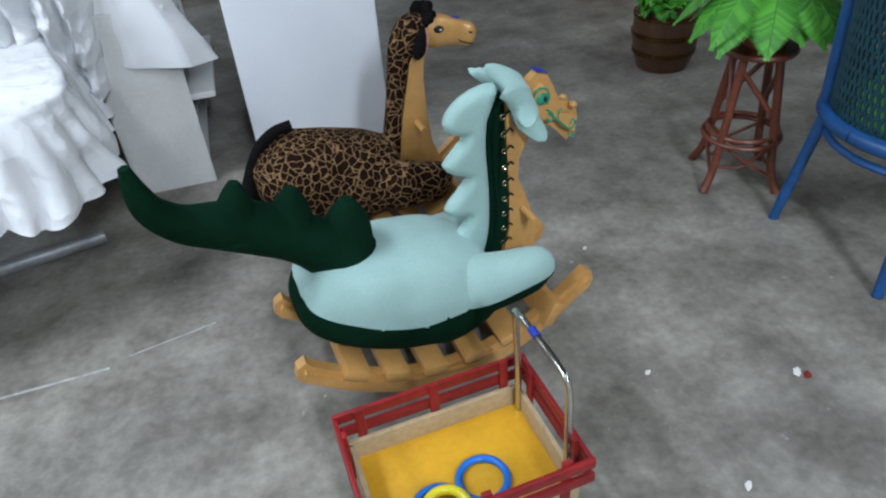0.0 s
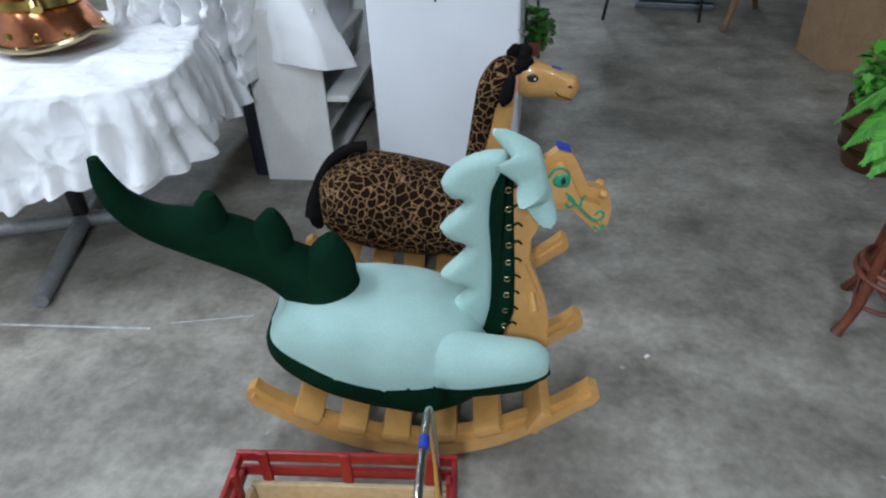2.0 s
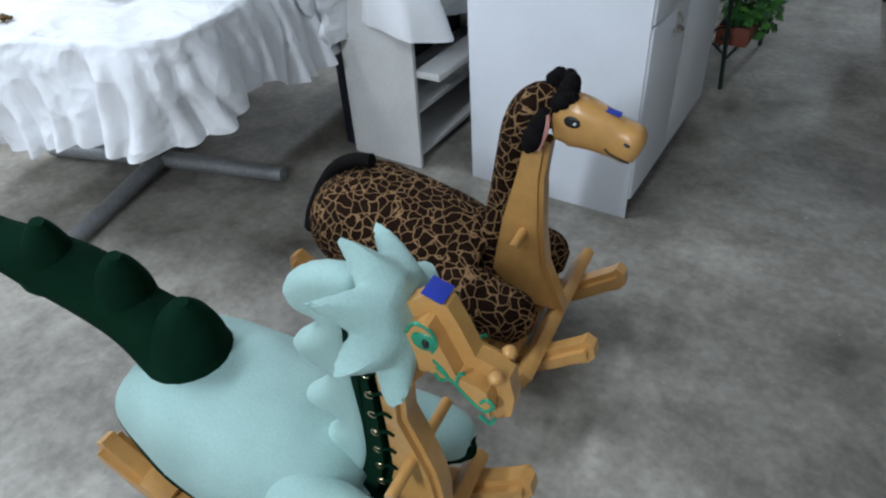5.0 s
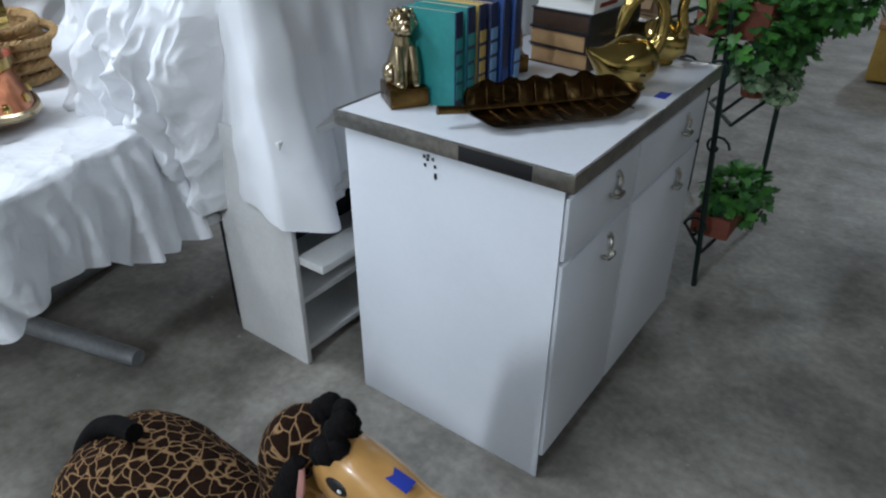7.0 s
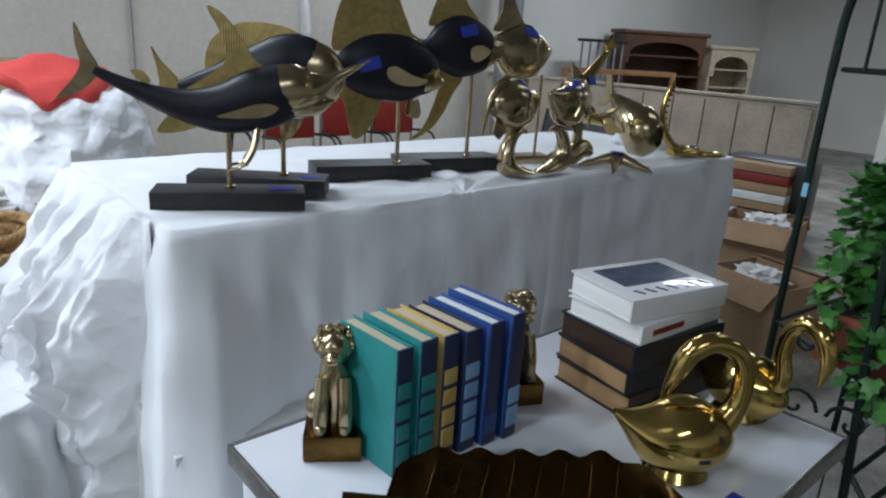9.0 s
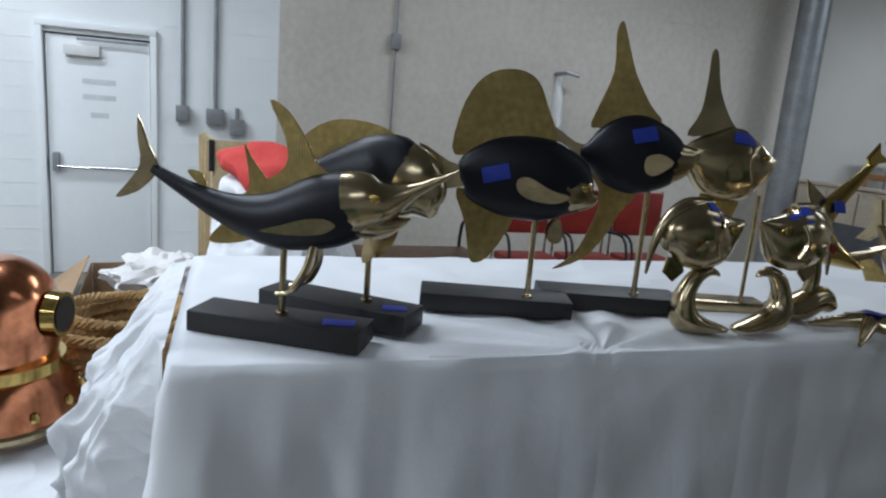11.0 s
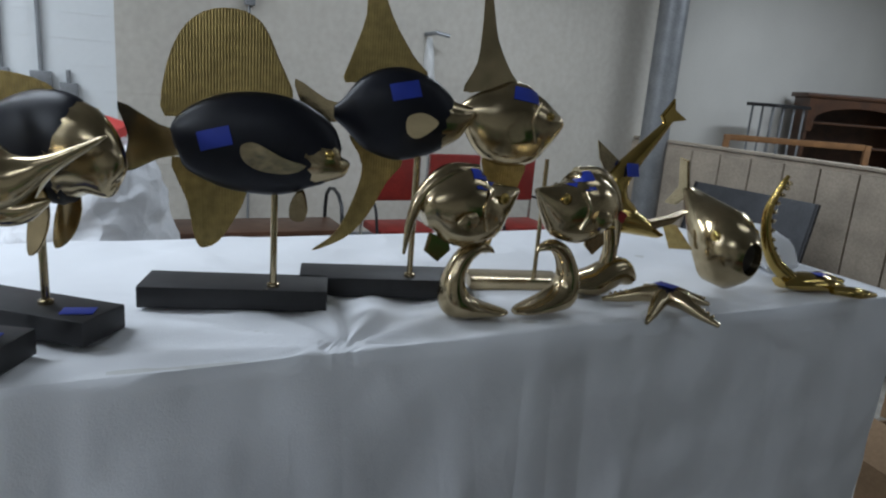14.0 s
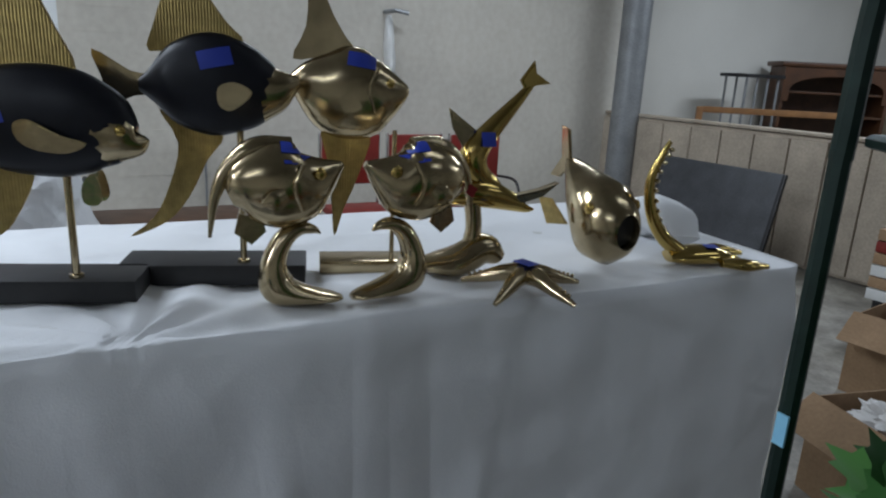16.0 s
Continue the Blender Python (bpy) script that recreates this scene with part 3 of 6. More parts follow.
def rocking_dragon():
    d = thing("rocking_dragon", pose(0.35, 1.507, 0, 0, 0, 5.6), "plush rocking dragon with mint and dark green velvet on pine rockers", "rocking toy")
    rocker(d, 0.2, (-0.30, -0.19, -0.075, 0.05, 0.17))

    def cushion():
        bm = body([(-0.385, 0.40, 0.02, 0.05), (-0.355, 0.385, 0.10, 0.13), (-0.22, 0.335, 0.155, 0.175), (-0.05, 0.292, 0.172, 0.185), (0.06, 0.268, 0.152, 0.18), (0.14, 0.25, 0.10, 0.15), (0.2, 0.245, 0.02, 0.05)], 120, 14, wobble=0.006, power=2.6)
        for s in (-1, 1):
            body([(-0.03, 0.28, 0.06, 0.05, s * 0.09), (0.05, 0.30, 0.10, 0.075, s * 0.11), (0.17, 0.305, 0.085, 0.07, s * 0.125), (0.27, 0.31, 0.07, 0.06, s * 0.13), (0.312, 0.30, 0.035, 0.035, s * 0.13), (0.32, 0.30, 0.01, 0.01, s * 0.13)], 90, 14, bm=bm, wobble=0.006)
        return bm

    def line(p):
        return p.z - (0.278 + 0.8 * max(0, -p.x - 0.08) ** 1.6 + 0.10 * max(0, p.x))

    def seam(bm):
        for e in bm.edges:
            a, b = e.verts
            ga, gb = line(a.co), line(b.co)
            if ga * gb < 0:
                v, gap = (a, ga) if abs(ga) < abs(gb) else (b, gb)
                v.co.z -= gap
        return bm

    part("seat_cushion", keep(seam(cushion()), lambda p: line(p) >= 0), MINT, d, "mint green velvet seat cushion with front paws")
    part("underside", keep(seam(cushion()), lambda p: line(p) < 0), GREEN_PLUSH, d, "dark green velvet underside")
    pts = curve([(-0.215, 0, 0.41), (-0.245, 0, 0.455), (-0.29, -0.0, 0.497), (-0.355, -0.01, 0.555), (-0.435, -0.02, 0.615), (-0.52, -0.045, 0.668), (-0.60, -0.065, 0.71), (-0.65, -0.085, 0.77), (-0.665, -0.1, 0.83), (-0.67, -0.105, 0.895)], 5)
    rad = [v.x for v in curve([(r, 0, 0) for r in (0.084, 0.092, 0.080, 0.066, 0.068, 0.06, 0.046, 0.036, 0.027, 0.012)], 5)]
    tail = part("tail", tube(pts, rad, 22), GREEN_PLUSH, d, "curled dark green plush tail with humps")
    for x, z, y, r, h in ((-0.226, 0.535, 0, 0.074, 0.10), (-0.36, 0.62, -0.005, 0.060, 0.088), (-0.486, 0.692, -0.04, 0.052, 0.085)):
        bm = tube(curve([(x - 0.02, y, z - 0.06), (x, y, z), (x + 0.01, y, z + h * 0.55), (x + 0.016, y, z + h * 0.9)], 5), [v.x for v in curve([(r * 1.2, 0, 0), (r * 0.95, 0, 0), (r * 0.6, 0, 0), (0.014, 0, 0)], 5)], 16)
        part("hump", bm, GREEN_PLUSH, tail)
    part("neck", plate([(0.19, 0.24), (0.23, 0.40), (0.23, 0.52), (0.225, 0.66), (0.222, 0.76), (0.25, 0.80), (0.32, 0.76), (0.326, 0.69), (0.30, 0.655), (0.279, 0.61), (0.277, 0.55), (0.30, 0.49), (0.324, 0.42), (0.333, 0.36), (0.332, 0.26), (0.345, 0.21), (0.27, 0.2)], 0.06, 0.012), PINE, d, "varnished pine neck board")
    neck = part("mane_band", plate([(0.105, 0.25), (0.15, 0.32), (0.178, 0.40), (0.182, 0.50), (0.176, 0.62), (0.176, 0.72), (0.195, 0.79), (0.225, 0.82), (0.238, 0.75), (0.243, 0.66), (0.250, 0.54), (0.246, 0.42), (0.222, 0.33), (0.195, 0.26), (0.15, 0.235)], 0.078, 0.018, smooth_steps=2), GREEN_PLUSH, d, "dark green velvet band laced to the neck")
    for k in range(9):
        z = 0.36 + 0.05 * k
        x = 0.212 + 0.012 * math.sin((z - 0.3) * 5)
        for s in (-1, 1):
            part("eyelet", tube([(x + 0.007 * math.cos(a), s * 0.0385, z + 0.007 * math.sin(a)) for a in (radians(40 * q) for q in range(10))], 0.0022, 6), BRASS, neck, "brass lacing eyelet")
            part("lace", tube(curve([(x + 0.004, s * 0.040, z), (x + 0.02, s * 0.036, z + 0.01), (x + 0.032, s * 0.031, z - 0.002)], 3), 0.003, 6), GREEN_PLUSH, neck)
    part("mane", puff([(0.215, 0.842), (0.15, 0.836), (0.098, 0.808), (0.066, 0.764), (0.088, 0.724), (0.126, 0.716), (0.094, 0.682), (0.058, 0.641), (0.088, 0.605), (0.126, 0.588), (0.09, 0.545), (0.054, 0.503), (0.088, 0.475), (0.128, 0.462), (0.092, 0.42), (0.056, 0.366), (0.098, 0.33), (0.142, 0.306), (0.172, 0.33), (0.192, 0.42), (0.196, 0.545), (0.19, 0.657), (0.196, 0.747), (0.22, 0.80)], 0.026, 0.007, 0.03, steps=2), MINT, d, "stuffed scalloped mint velvet mane with four points")
    bm = plate([(0.25, 0.79), (0.30, 0.820), (0.334, 0.846), (0.365, 0.836), (0.384, 0.80), (0.405, 0.752), (0.432, 0.745), (0.455, 0.730), (0.464, 0.69), (0.459, 0.648), (0.432, 0.628), (0.404, 0.66), (0.375, 0.688), (0.343, 0.695), (0.30, 0.68), (0.25, 0.70)], 0.080, 0.026)
    head = part("head", bm, PINE, d, "carved pine dragon head painted with green scrolls")
    for s in (-1, 1):
        part("eye", ball((0.02, 0.006, 0.018), (0.338, s * 0.039, 0.782)), EYE_GREEN, head, "painted green eye")
        part("pupil", ball((0.006, 0.004, 0.009), (0.343, s * 0.0435, 0.783)), BLACK, head, "black pupil")
        part("nostril", ball((0.012, 0.012, 0.01), (0.440, s * 0.026, 0.738)), PINE, head)
        for pts in (((0.31, 0.79), (0.325, 0.812), (0.348, 0.808), (0.358, 0.785), (0.35, 0.765)), ((0.35, 0.75), (0.365, 0.737), (0.372, 0.722), (0.36, 0.712), (0.352, 0.725)), ((0.355, 0.738), (0.385, 0.712), (0.41, 0.685), (0.43, 0.675)), ((0.43, 0.675), (0.442, 0.69), (0.432, 0.702), (0.422, 0.69)), ((0.42, 0.66), (0.436, 0.65), (0.444, 0.665)), ((0.385, 0.712), (0.39, 0.735), (0.398, 0.742))):
            part("scroll", tube(curve([(x, s * 0.0395, z) for x, z in pts], 4), 0.0032, 6), EYE_GREEN, head, "green painted scroll line")
    tape(head, (0.345, 0, 0.8475), (0.034, 0.04), (0, 18, 0))
    star = []
    for deg, r in ((-62, 0.085), (-38, 0.150), (-20, 0.098), (2, 0.155), (22, 0.098), (44, 0.160), (66, 0.098), (90, 0.155), (114, 0.098), (136, 0.160), (158, 0.098), (178, 0.155), (200, 0.098), (218, 0.150), (242, 0.085), (270, 0.07)):
        star.append((0.94 * r * math.cos(radians(deg)), 0.94 * r * math.sin(radians(deg))))
    axes = Matrix(((0, 0.95, -0.31, 0.282), (-1, 0, 0, 0), (0, 0.31, 0.95, 0.772), (0, 0, 0, 1)))

    def cup(q):
        r = math.hypot(q.x, q.z)
        return Vector((q.x * 0.92, q.y - 0.8 * max(0, r - 0.07) * (0.75 if q.z > 0 else -0.35) * min(1, abs(q.z) / 0.03) - 1.2 * q.x * q.x, q.z))

    part("frill", puff(star, 0.034, 0.007, 0.045, axes, cup, steps=2), MINT, d, "stuffed mint velvet frill with points round the head")
    part("grip", tube([(0.285, -0.11, 0.455), (0.285, 0.11, 0.455)], [0.011, 0.011], 12), PINE, d, "pine grip peg")
    return d


def rocking_giraffe():
    g = thing("rocking_giraffe", pose(0.293, 2.203, 0, 0, 0, 5.5), "plush rocking giraffe with brown patches on pine rockers", "rocking toy")
    rocker(g, 0.27, (-0.31, -0.20, -0.09, 0.03, 0.13, 0.22))
    bm = body([(-0.40, 0.35, 0.03, 0.05), (-0.375, 0.35, 0.115, 0.13), (-0.27, 0.34, 0.165, 0.165), (-0.12, 0.305, 0.17, 0.165), (0.02, 0.275, 0.152, 0.16), (0.1, 0.25, 0.115, 0.13), (0.16, 0.26, 0.02, 0.05)], 28, wobble=0.006, power=2.2)
    for s in (-1, 1):
        body([(-0.06, 0.25, 0.06, 0.05, s * 0.09), (0.05, 0.265, 0.095, 0.075, s * 0.115), (0.17, 0.255, 0.085, 0.07, s * 0.13), (0.25, 0.25, 0.07, 0.06, s * 0.135), (0.285, 0.245, 0.03, 0.03, s * 0.135)], 20, bm=bm, wobble=0.005)
    part("seat_cushion", bm, FUR, g, "giraffe print plush seat cushion with front legs")
    part("neck", plate([(0.10, 0.23), (0.125, 0.38), (0.16, 0.52), (0.185, 0.62), (0.20, 0.70), (0.27, 0.70), (0.258, 0.60), (0.262, 0.45), (0.275, 0.34), (0.31, 0.25), (0.33, 0.2), (0.15, 0.2)], 0.062, 0.012), PINE, g, "varnished pine neck board")
    bm = tube(curve([(0.092, 0, 0.24), (0.122, 0, 0.38), (0.15, 0, 0.52), (0.172, 0, 0.64), (0.20, 0, 0.735), (0.24, 0, 0.782), (0.28, 0, 0.785)], 5), [v.x for v in curve([(0.044, 0, 0), (0.039, 0, 0), (0.037, 0, 0), (0.039, 0, 0), (0.048, 0, 0), (0.050, 0, 0), (0.03, 0, 0)], 5)], 16)
    part("neck_cover", bm, FUR, g, "giraffe print plush along the neck")
    bm = body([(0.272, 0.75, 0.045, 0.032), (0.31, 0.757, 0.060, 0.042), (0.36, 0.748, 0.052, 0.042), (0.41, 0.732, 0.044, 0.038), (0.445, 0.722, 0.042, 0.04), (0.462, 0.717, 0.03, 0.03), (0.468, 0.715, 0.01, 0.012)], 24, power=2.6)
    head = part("head", bm, PINE, g, "carved pine giraffe head with a painted face")
    for s in (-1, 1):
        part("eye", ball((0.02, 0.004, 0.014), (0.322, s * 0.0405, 0.77), rot=(0, 15, 0)), BLACK, head, "painted dark eye")
        part("pupil", ball((0.004, 0.003, 0.0035), (0.328, s * 0.0435, 0.769)), OLD_WHITE, head, "white eye highlight")
        part("mouth", tube(curve([(0.395, s * 0.0395, 0.722), (0.405, s * 0.0395, 0.712), (0.43, s * 0.039, 0.702), (0.447, s * 0.034, 0.694)], 4), 0.0022, 6), BLACK, head, "painted black mouth line")
        part("nostril", ball((0.008, 0.005, 0.004), (0.44, s * 0.038, 0.738), rot=(0, 20, 0)), BLACK, head, "black painted nostril")
        part("ear", body([(0.262, 0.795, 0.010, 0.008, s * 0.045), (0.252, 0.765, 0.020, 0.012, s * 0.055), (0.238, 0.715, 0.024, 0.014, s * 0.06), (0.23, 0.69, 0.008, 0.008, s * 0.058)], 12, wobble=0.004), BLACK_FUR, head, "floppy black fur ear")
        part("ear_lining", body([(0.27, 0.785, 0.005, 0.004, s * 0.05), (0.266, 0.75, 0.010, 0.006, s * 0.057), (0.254, 0.70, 0.005, 0.004, s * 0.06)], 10), PINK, head, "pink ear lining")
    tape(head, (0.388, 0, 0.7915), (0.055, 0.022), (0, 14, 0))
    bm = bmesh.new()
    for k in range(26):
        p = (0.285 + random.uniform(-0.03, 0.03), random.uniform(-0.025, 0.025), 0.812 + random.uniform(-0.04, 0.032))
        ball((0.02, 0.018, 0.02), p, bm, 8)
    part("tuft", bm, BLACK_FUR, g, "black fur tuft on the head")
    bm = bmesh.new()
    pts = curve([(-0.23, 0, 0.535), (-0.29, 0, 0.525), (-0.35, -0.01, 0.49), (-0.40, -0.025, 0.42), (-0.425, -0.035, 0.35), (-0.43, -0.04, 0.29)], 6)
    tube(pts, [0.02] * 20 + [0.02 + 0.002 * k for k in range(len(pts) - 20)], 10, bm)
    part("tail", bm, BLACK_FUR, g, "black fur tail")
    bm = bmesh.new()
    for k in range(14):
        ball((0.022, 0.02, 0.028), (-0.43 + random.uniform(-0.012, 0.012), -0.04 + random.uniform(-0.012, 0.012), 0.29 + random.uniform(-0.03, 0.02)), bm, 8)
    part("tail_tuft", bm, BLACK_FUR, g, "black fur tail tuft")["kind"] = "stuff"
    part("grip", tube([(0.215, -0.105, 0.445), (0.215, 0.105, 0.445)], 0.012, 12), PINE, g, "pine grip peg")
    return g


rocking_dragon()
rocking_giraffe()


# ---- toy wagon ----
def toy_wagon():
    w = thing("toy_wagon", pose(0.24, 0.94, 0, 0, 0, 3.5), "small red wooden toy wagon with slatted sides and yellow bed", "wagon")
    L, W = 0.49, 0.33
    part("bed", box((L - 0.05, W - 0.03, 0.012), (0, 0, 0.125), 0.003), YELLOW, w, "yellow felt-lined bed")
    for s in (-1, 1):
        part("side_board", box((L - 0.03, 0.014, 0.075), (0, s * (W / 2 - 0.012), 0.155)), RAW_WOOD, w, "bare plywood side board")
        part("end_board", box((0.014, W - 0.05, 0.075), (s * (L / 2 - 0.02), 0, 0.155)), RAW_WOOD, w, "bare plywood end board")
        for z in (0.212, 0.262):
            part("rail", box((L + 0.02, 0.012, 0.03), (0, s * (W / 2 + 0.008), z), 0.004), RED_PAINT, w)
            part("rail", box((0.012, W + 0.02, 0.03), (s * (L / 2 + 0.004), 0, z - 0.006), 0.004), RED_PAINT, w)
        for x in (-0.19, -0.0, 0.19):
            part("stake", box((0.024, 0.012, 0.16), (x, s * (W / 2 - 0.002), 0.205), 0.004), RED_PAINT, w)
        for y in (-0.11, 0.11):
            part("stake", box((0.012, 0.024, 0.16), (s * (L / 2 - 0.006), y, 0.200), 0.004), RED_PAINT, w)
    for x in (-0.17, 0.17):
        part("axle", tube([(x, -W / 2 - 0.01, 0.055), (x, W / 2 + 0.01, 0.055)], 0.006, 8), STEEL, w)
        for s in (-1, 1):
            part("wheel", tube([(x, s * (W / 2 - 0.02), 0.055), (x, s * (W / 2 + 0.012), 0.055)], 0.055, 24), RAW_WOOD, w, "round bare wood wheel")
    part("chassis", box((L - 0.06, 0.16, 0.03), (0, 0, 0.10)), RAW_WOOD, w)
    bm = tube(curve([(0.215, 0.125, 0.13), (0.213, 0.125, 0.3), (0.208, 0.125, 0.45), (0.205, 0.11, 0.485), (0.205, 0, 0.495), (0.205, -0.09, 0.495), (0.207, -0.125, 0.465), (0.212, -0.125, 0.3), (0.215, -0.125, 0.13)], 6), 0.0085, 12)
    h = part("push_handle", bm, STEEL, w, "bent chromed tube push handle")
    part("tape", tube([(0.205, 0.04, 0.4955), (0.205, 0.012, 0.4955)], 0.0102, 12), BLUE_TAPE, h, "blue masking tape wrap")
    return w


toy_wagon()


def hoop(name, at, r, thick, material, label):
    bm = tube([(r * math.cos(a), r * math.sin(a), 0) for a in (2 * math.pi * k / 40 for k in range(41))], thick, 10, caps=False)
    ob = tagged(part(name, bm, material), label, "toy ring", "toy rings in the wagon")
    ob.matrix_world = pose(*at)


hoop("toy_ring", (0.285, 0.905, 0.14, 0, 0, 0), 0.058, 0.0095, BLUE_RING, "blue plastic toss ring lying in a toy wagon")
hoop("toy_ring", (0.165, 0.865, 0.14, 0, 0, 0), 0.058, 0.0095, BLUE_RING, "blue plastic toss ring lying in a toy wagon")
hoop("toy_ring", (0.18, 0.85, 0.152, 4, 3, 0), 0.05, 0.012, mat("bright_yellow_plastic", (0.85, 0.72, 0.03), 0.3, 0, 9, 0.08, 0), "bright yellow plastic ring lying in a toy wagon")


# ---- brass fish on stands ----
def fin(outline, parent, thick=0.006, y=0.0, tilt=0.0, material=None, name="fin"):
    m = pose(0, y, 0)
    if tilt:
        cx = sum(p[0] for p in outline) / len(outline)
        cz = sum(p[1] for p in outline) / len(outline)
        m = pose(cx, y, cz, 0, 0, tilt) @ pose(-cx, 0, -cz)
    return part(name, plate(outline, thick, thick * 0.3, m=m, smooth_steps=3), material or BRASS_FIN, parent, "ribbed brass fin")


def stand(name, x, y, heading, base, base_shift, pole, label):
    """A sculpture's root with its base block and pole; x forward from the pole."""
    f = thing(name, pose(x, y, BTOP + 0.003, 0, 0, heading), label, "fish sculpture", "brass fish sculptures on the table")
    part("base", box(base, (base_shift[0], base_shift[1], base[2] / 2), 0.004), BASE_BLACK, f, "black stained wooden base block")
    part("pole", tube([(0, 0, base[2]), (0, 0, pole)], 0.0065, 12), BRASS, f, "thin brass pole")
    part("collar", turned([(0.012, base[2]), (0.012, base[2] + 0.006), (0.007, base[2] + 0.008)], 14), BRASS, f, "brass pole collar")
    return f


def marlin(x, y, heading):
    f = stand("marlin_sculpture", x, y, heading, (0.335, 0.10, 0.042), (0, 0, 0), 0.19, "black and brass marlin sculpture on a black base")
    b = part("body", body([(-0.265, 0.292, 0.010, 0.008), (-0.19, 0.258, 0.018, 0.014), (-0.1, 0.228, 0.034, 0.026), (-0.01, 0.222, 0.055, 0.04), (0.07, 0.245, 0.068, 0.046), (0.125, 0.262, 0.062, 0.044), (0.15, 0.268, 0.052, 0.04)], 20), ENAMEL, f, "glossy black enamelled body")
    h = part("head", body([(0.12, 0.262, 0.062, 0.0445), (0.15, 0.268, 0.058, 0.042), (0.18, 0.272, 0.045, 0.034), (0.205, 0.282, 0.028, 0.022), (0.235, 0.298, 0.014, 0.012), (0.28, 0.322, 0.007, 0.007), (0.315, 0.342, 0.002, 0.002)], 18), BRASS, f, "polished brass head with a sword bill")
    part("jaw", body([(0.15, 0.235, 0.03, 0.03), (0.19, 0.232, 0.02, 0.022), (0.22, 0.243, 0.009, 0.01), (0.235, 0.25, 0.002, 0.002)], 14), BRASS, h)
    for s in (-1, 1):
        part("eye", ball((0.009, 0.004, 0.009), (0.178, s * 0.034, 0.283)), BRASS_BRIGHT, h)
        fin([(0.115, 0.235), (0.07, 0.24), (0.01, 0.222), (-0.02, 0.212), (0.03, 0.208), (0.09, 0.213)], f, 0.005, s * 0.055, s * -14, BRASS)
        part("pelvic_fin", tube(curve([(0.065, s * 0.015, 0.19), (0.055, s * 0.03, 0.14), (0.03, s * 0.035, 0.1), (0.0, s * 0.03, 0.09)], 5), [0.008] * 10 + [0.004] * 6, 8), BRASS, f, "thin brass pelvic fin")
    fin([(-0.105, 0.245), (-0.04, 0.29), (0.0, 0.325), (-0.005, 0.375), (-0.035, 0.435), (0.0, 0.42), (0.035, 0.375), (0.06, 0.33), (0.095, 0.305), (0.05, 0.27), (-0.03, 0.245)], f, name="dorsal_fin")
    fin([(-0.255, 0.30), (-0.275, 0.34), (-0.295, 0.388), (-0.297, 0.345), (-0.292, 0.30), (-0.32, 0.26), (-0.345, 0.23), (-0.30, 0.245), (-0.265, 0.275)], f, name="tail_fin", material=BRASS)
    fin([(-0.17, 0.27), (-0.195, 0.295), (-0.17, 0.295), (-0.155, 0.275)], f)
    fin([(-0.20, 0.262), (-0.19, 0.235), (-0.17, 0.24), (-0.165, 0.252)], f)
    fin([(-0.11, 0.21), (-0.15, 0.17), (-0.12, 0.165), (-0.075, 0.175), (-0.05, 0.19)], f)
    tape(f, (0.115, -0.005, 0.043), (0.06, 0.035), (0, 0, 12))
    return f


def sailfish(x, y, heading):
    f = stand("dolphinfish_sculpture", x, y, heading, (0.34, 0.10, 0.042), (-0.06, 0, 0), 0.21, "black and brass blunt-headed fish sculpture on a black base")
    part("body", body([(-0.25, 0.25, 0.012, 0.008), (-0.17, 0.27, 0.03, 0.022), (-0.09, 0.285, 0.058, 0.034), (0.0, 0.30, 0.085, 0.042), (0.05, 0.30, 0.088, 0.042), (0.075, 0.297, 0.08, 0.04)], 20), ENAMEL, f, "glossy black enamelled body")
    part("head", body([(0.05, 0.30, 0.084, 0.042), (0.085, 0.29, 0.078, 0.04), (0.115, 0.27, 0.055, 0.032), (0.132, 0.25, 0.025, 0.02), (0.14, 0.245, 0.006, 0.006)], 18), BRASS, f, "polished brass head")
    fin([(-0.18, 0.285), (-0.17, 0.36), (-0.1, 0.405), (-0.02, 0.408), (0.04, 0.39), (0.0, 0.37), (-0.1, 0.33)], f, name="dorsal_fin")
    fin([(-0.24, 0.25), (-0.29, 0.31), (-0.31, 0.34), (-0.295, 0.26), (-0.31, 0.19), (-0.28, 0.2)], f, name="tail_fin")
    for s in (-1, 1):
        fin([(0.04, 0.245), (0.05, 0.20), (0.03, 0.15), (0.0, 0.13), (0.0, 0.17), (0.015, 0.22)], f, 0.005, s * 0.03, s * 8, BRASS)
    tape(f, (0.07, -0.01, 0.043), (0.05, 0.03), (0, 0, 25))
    return f


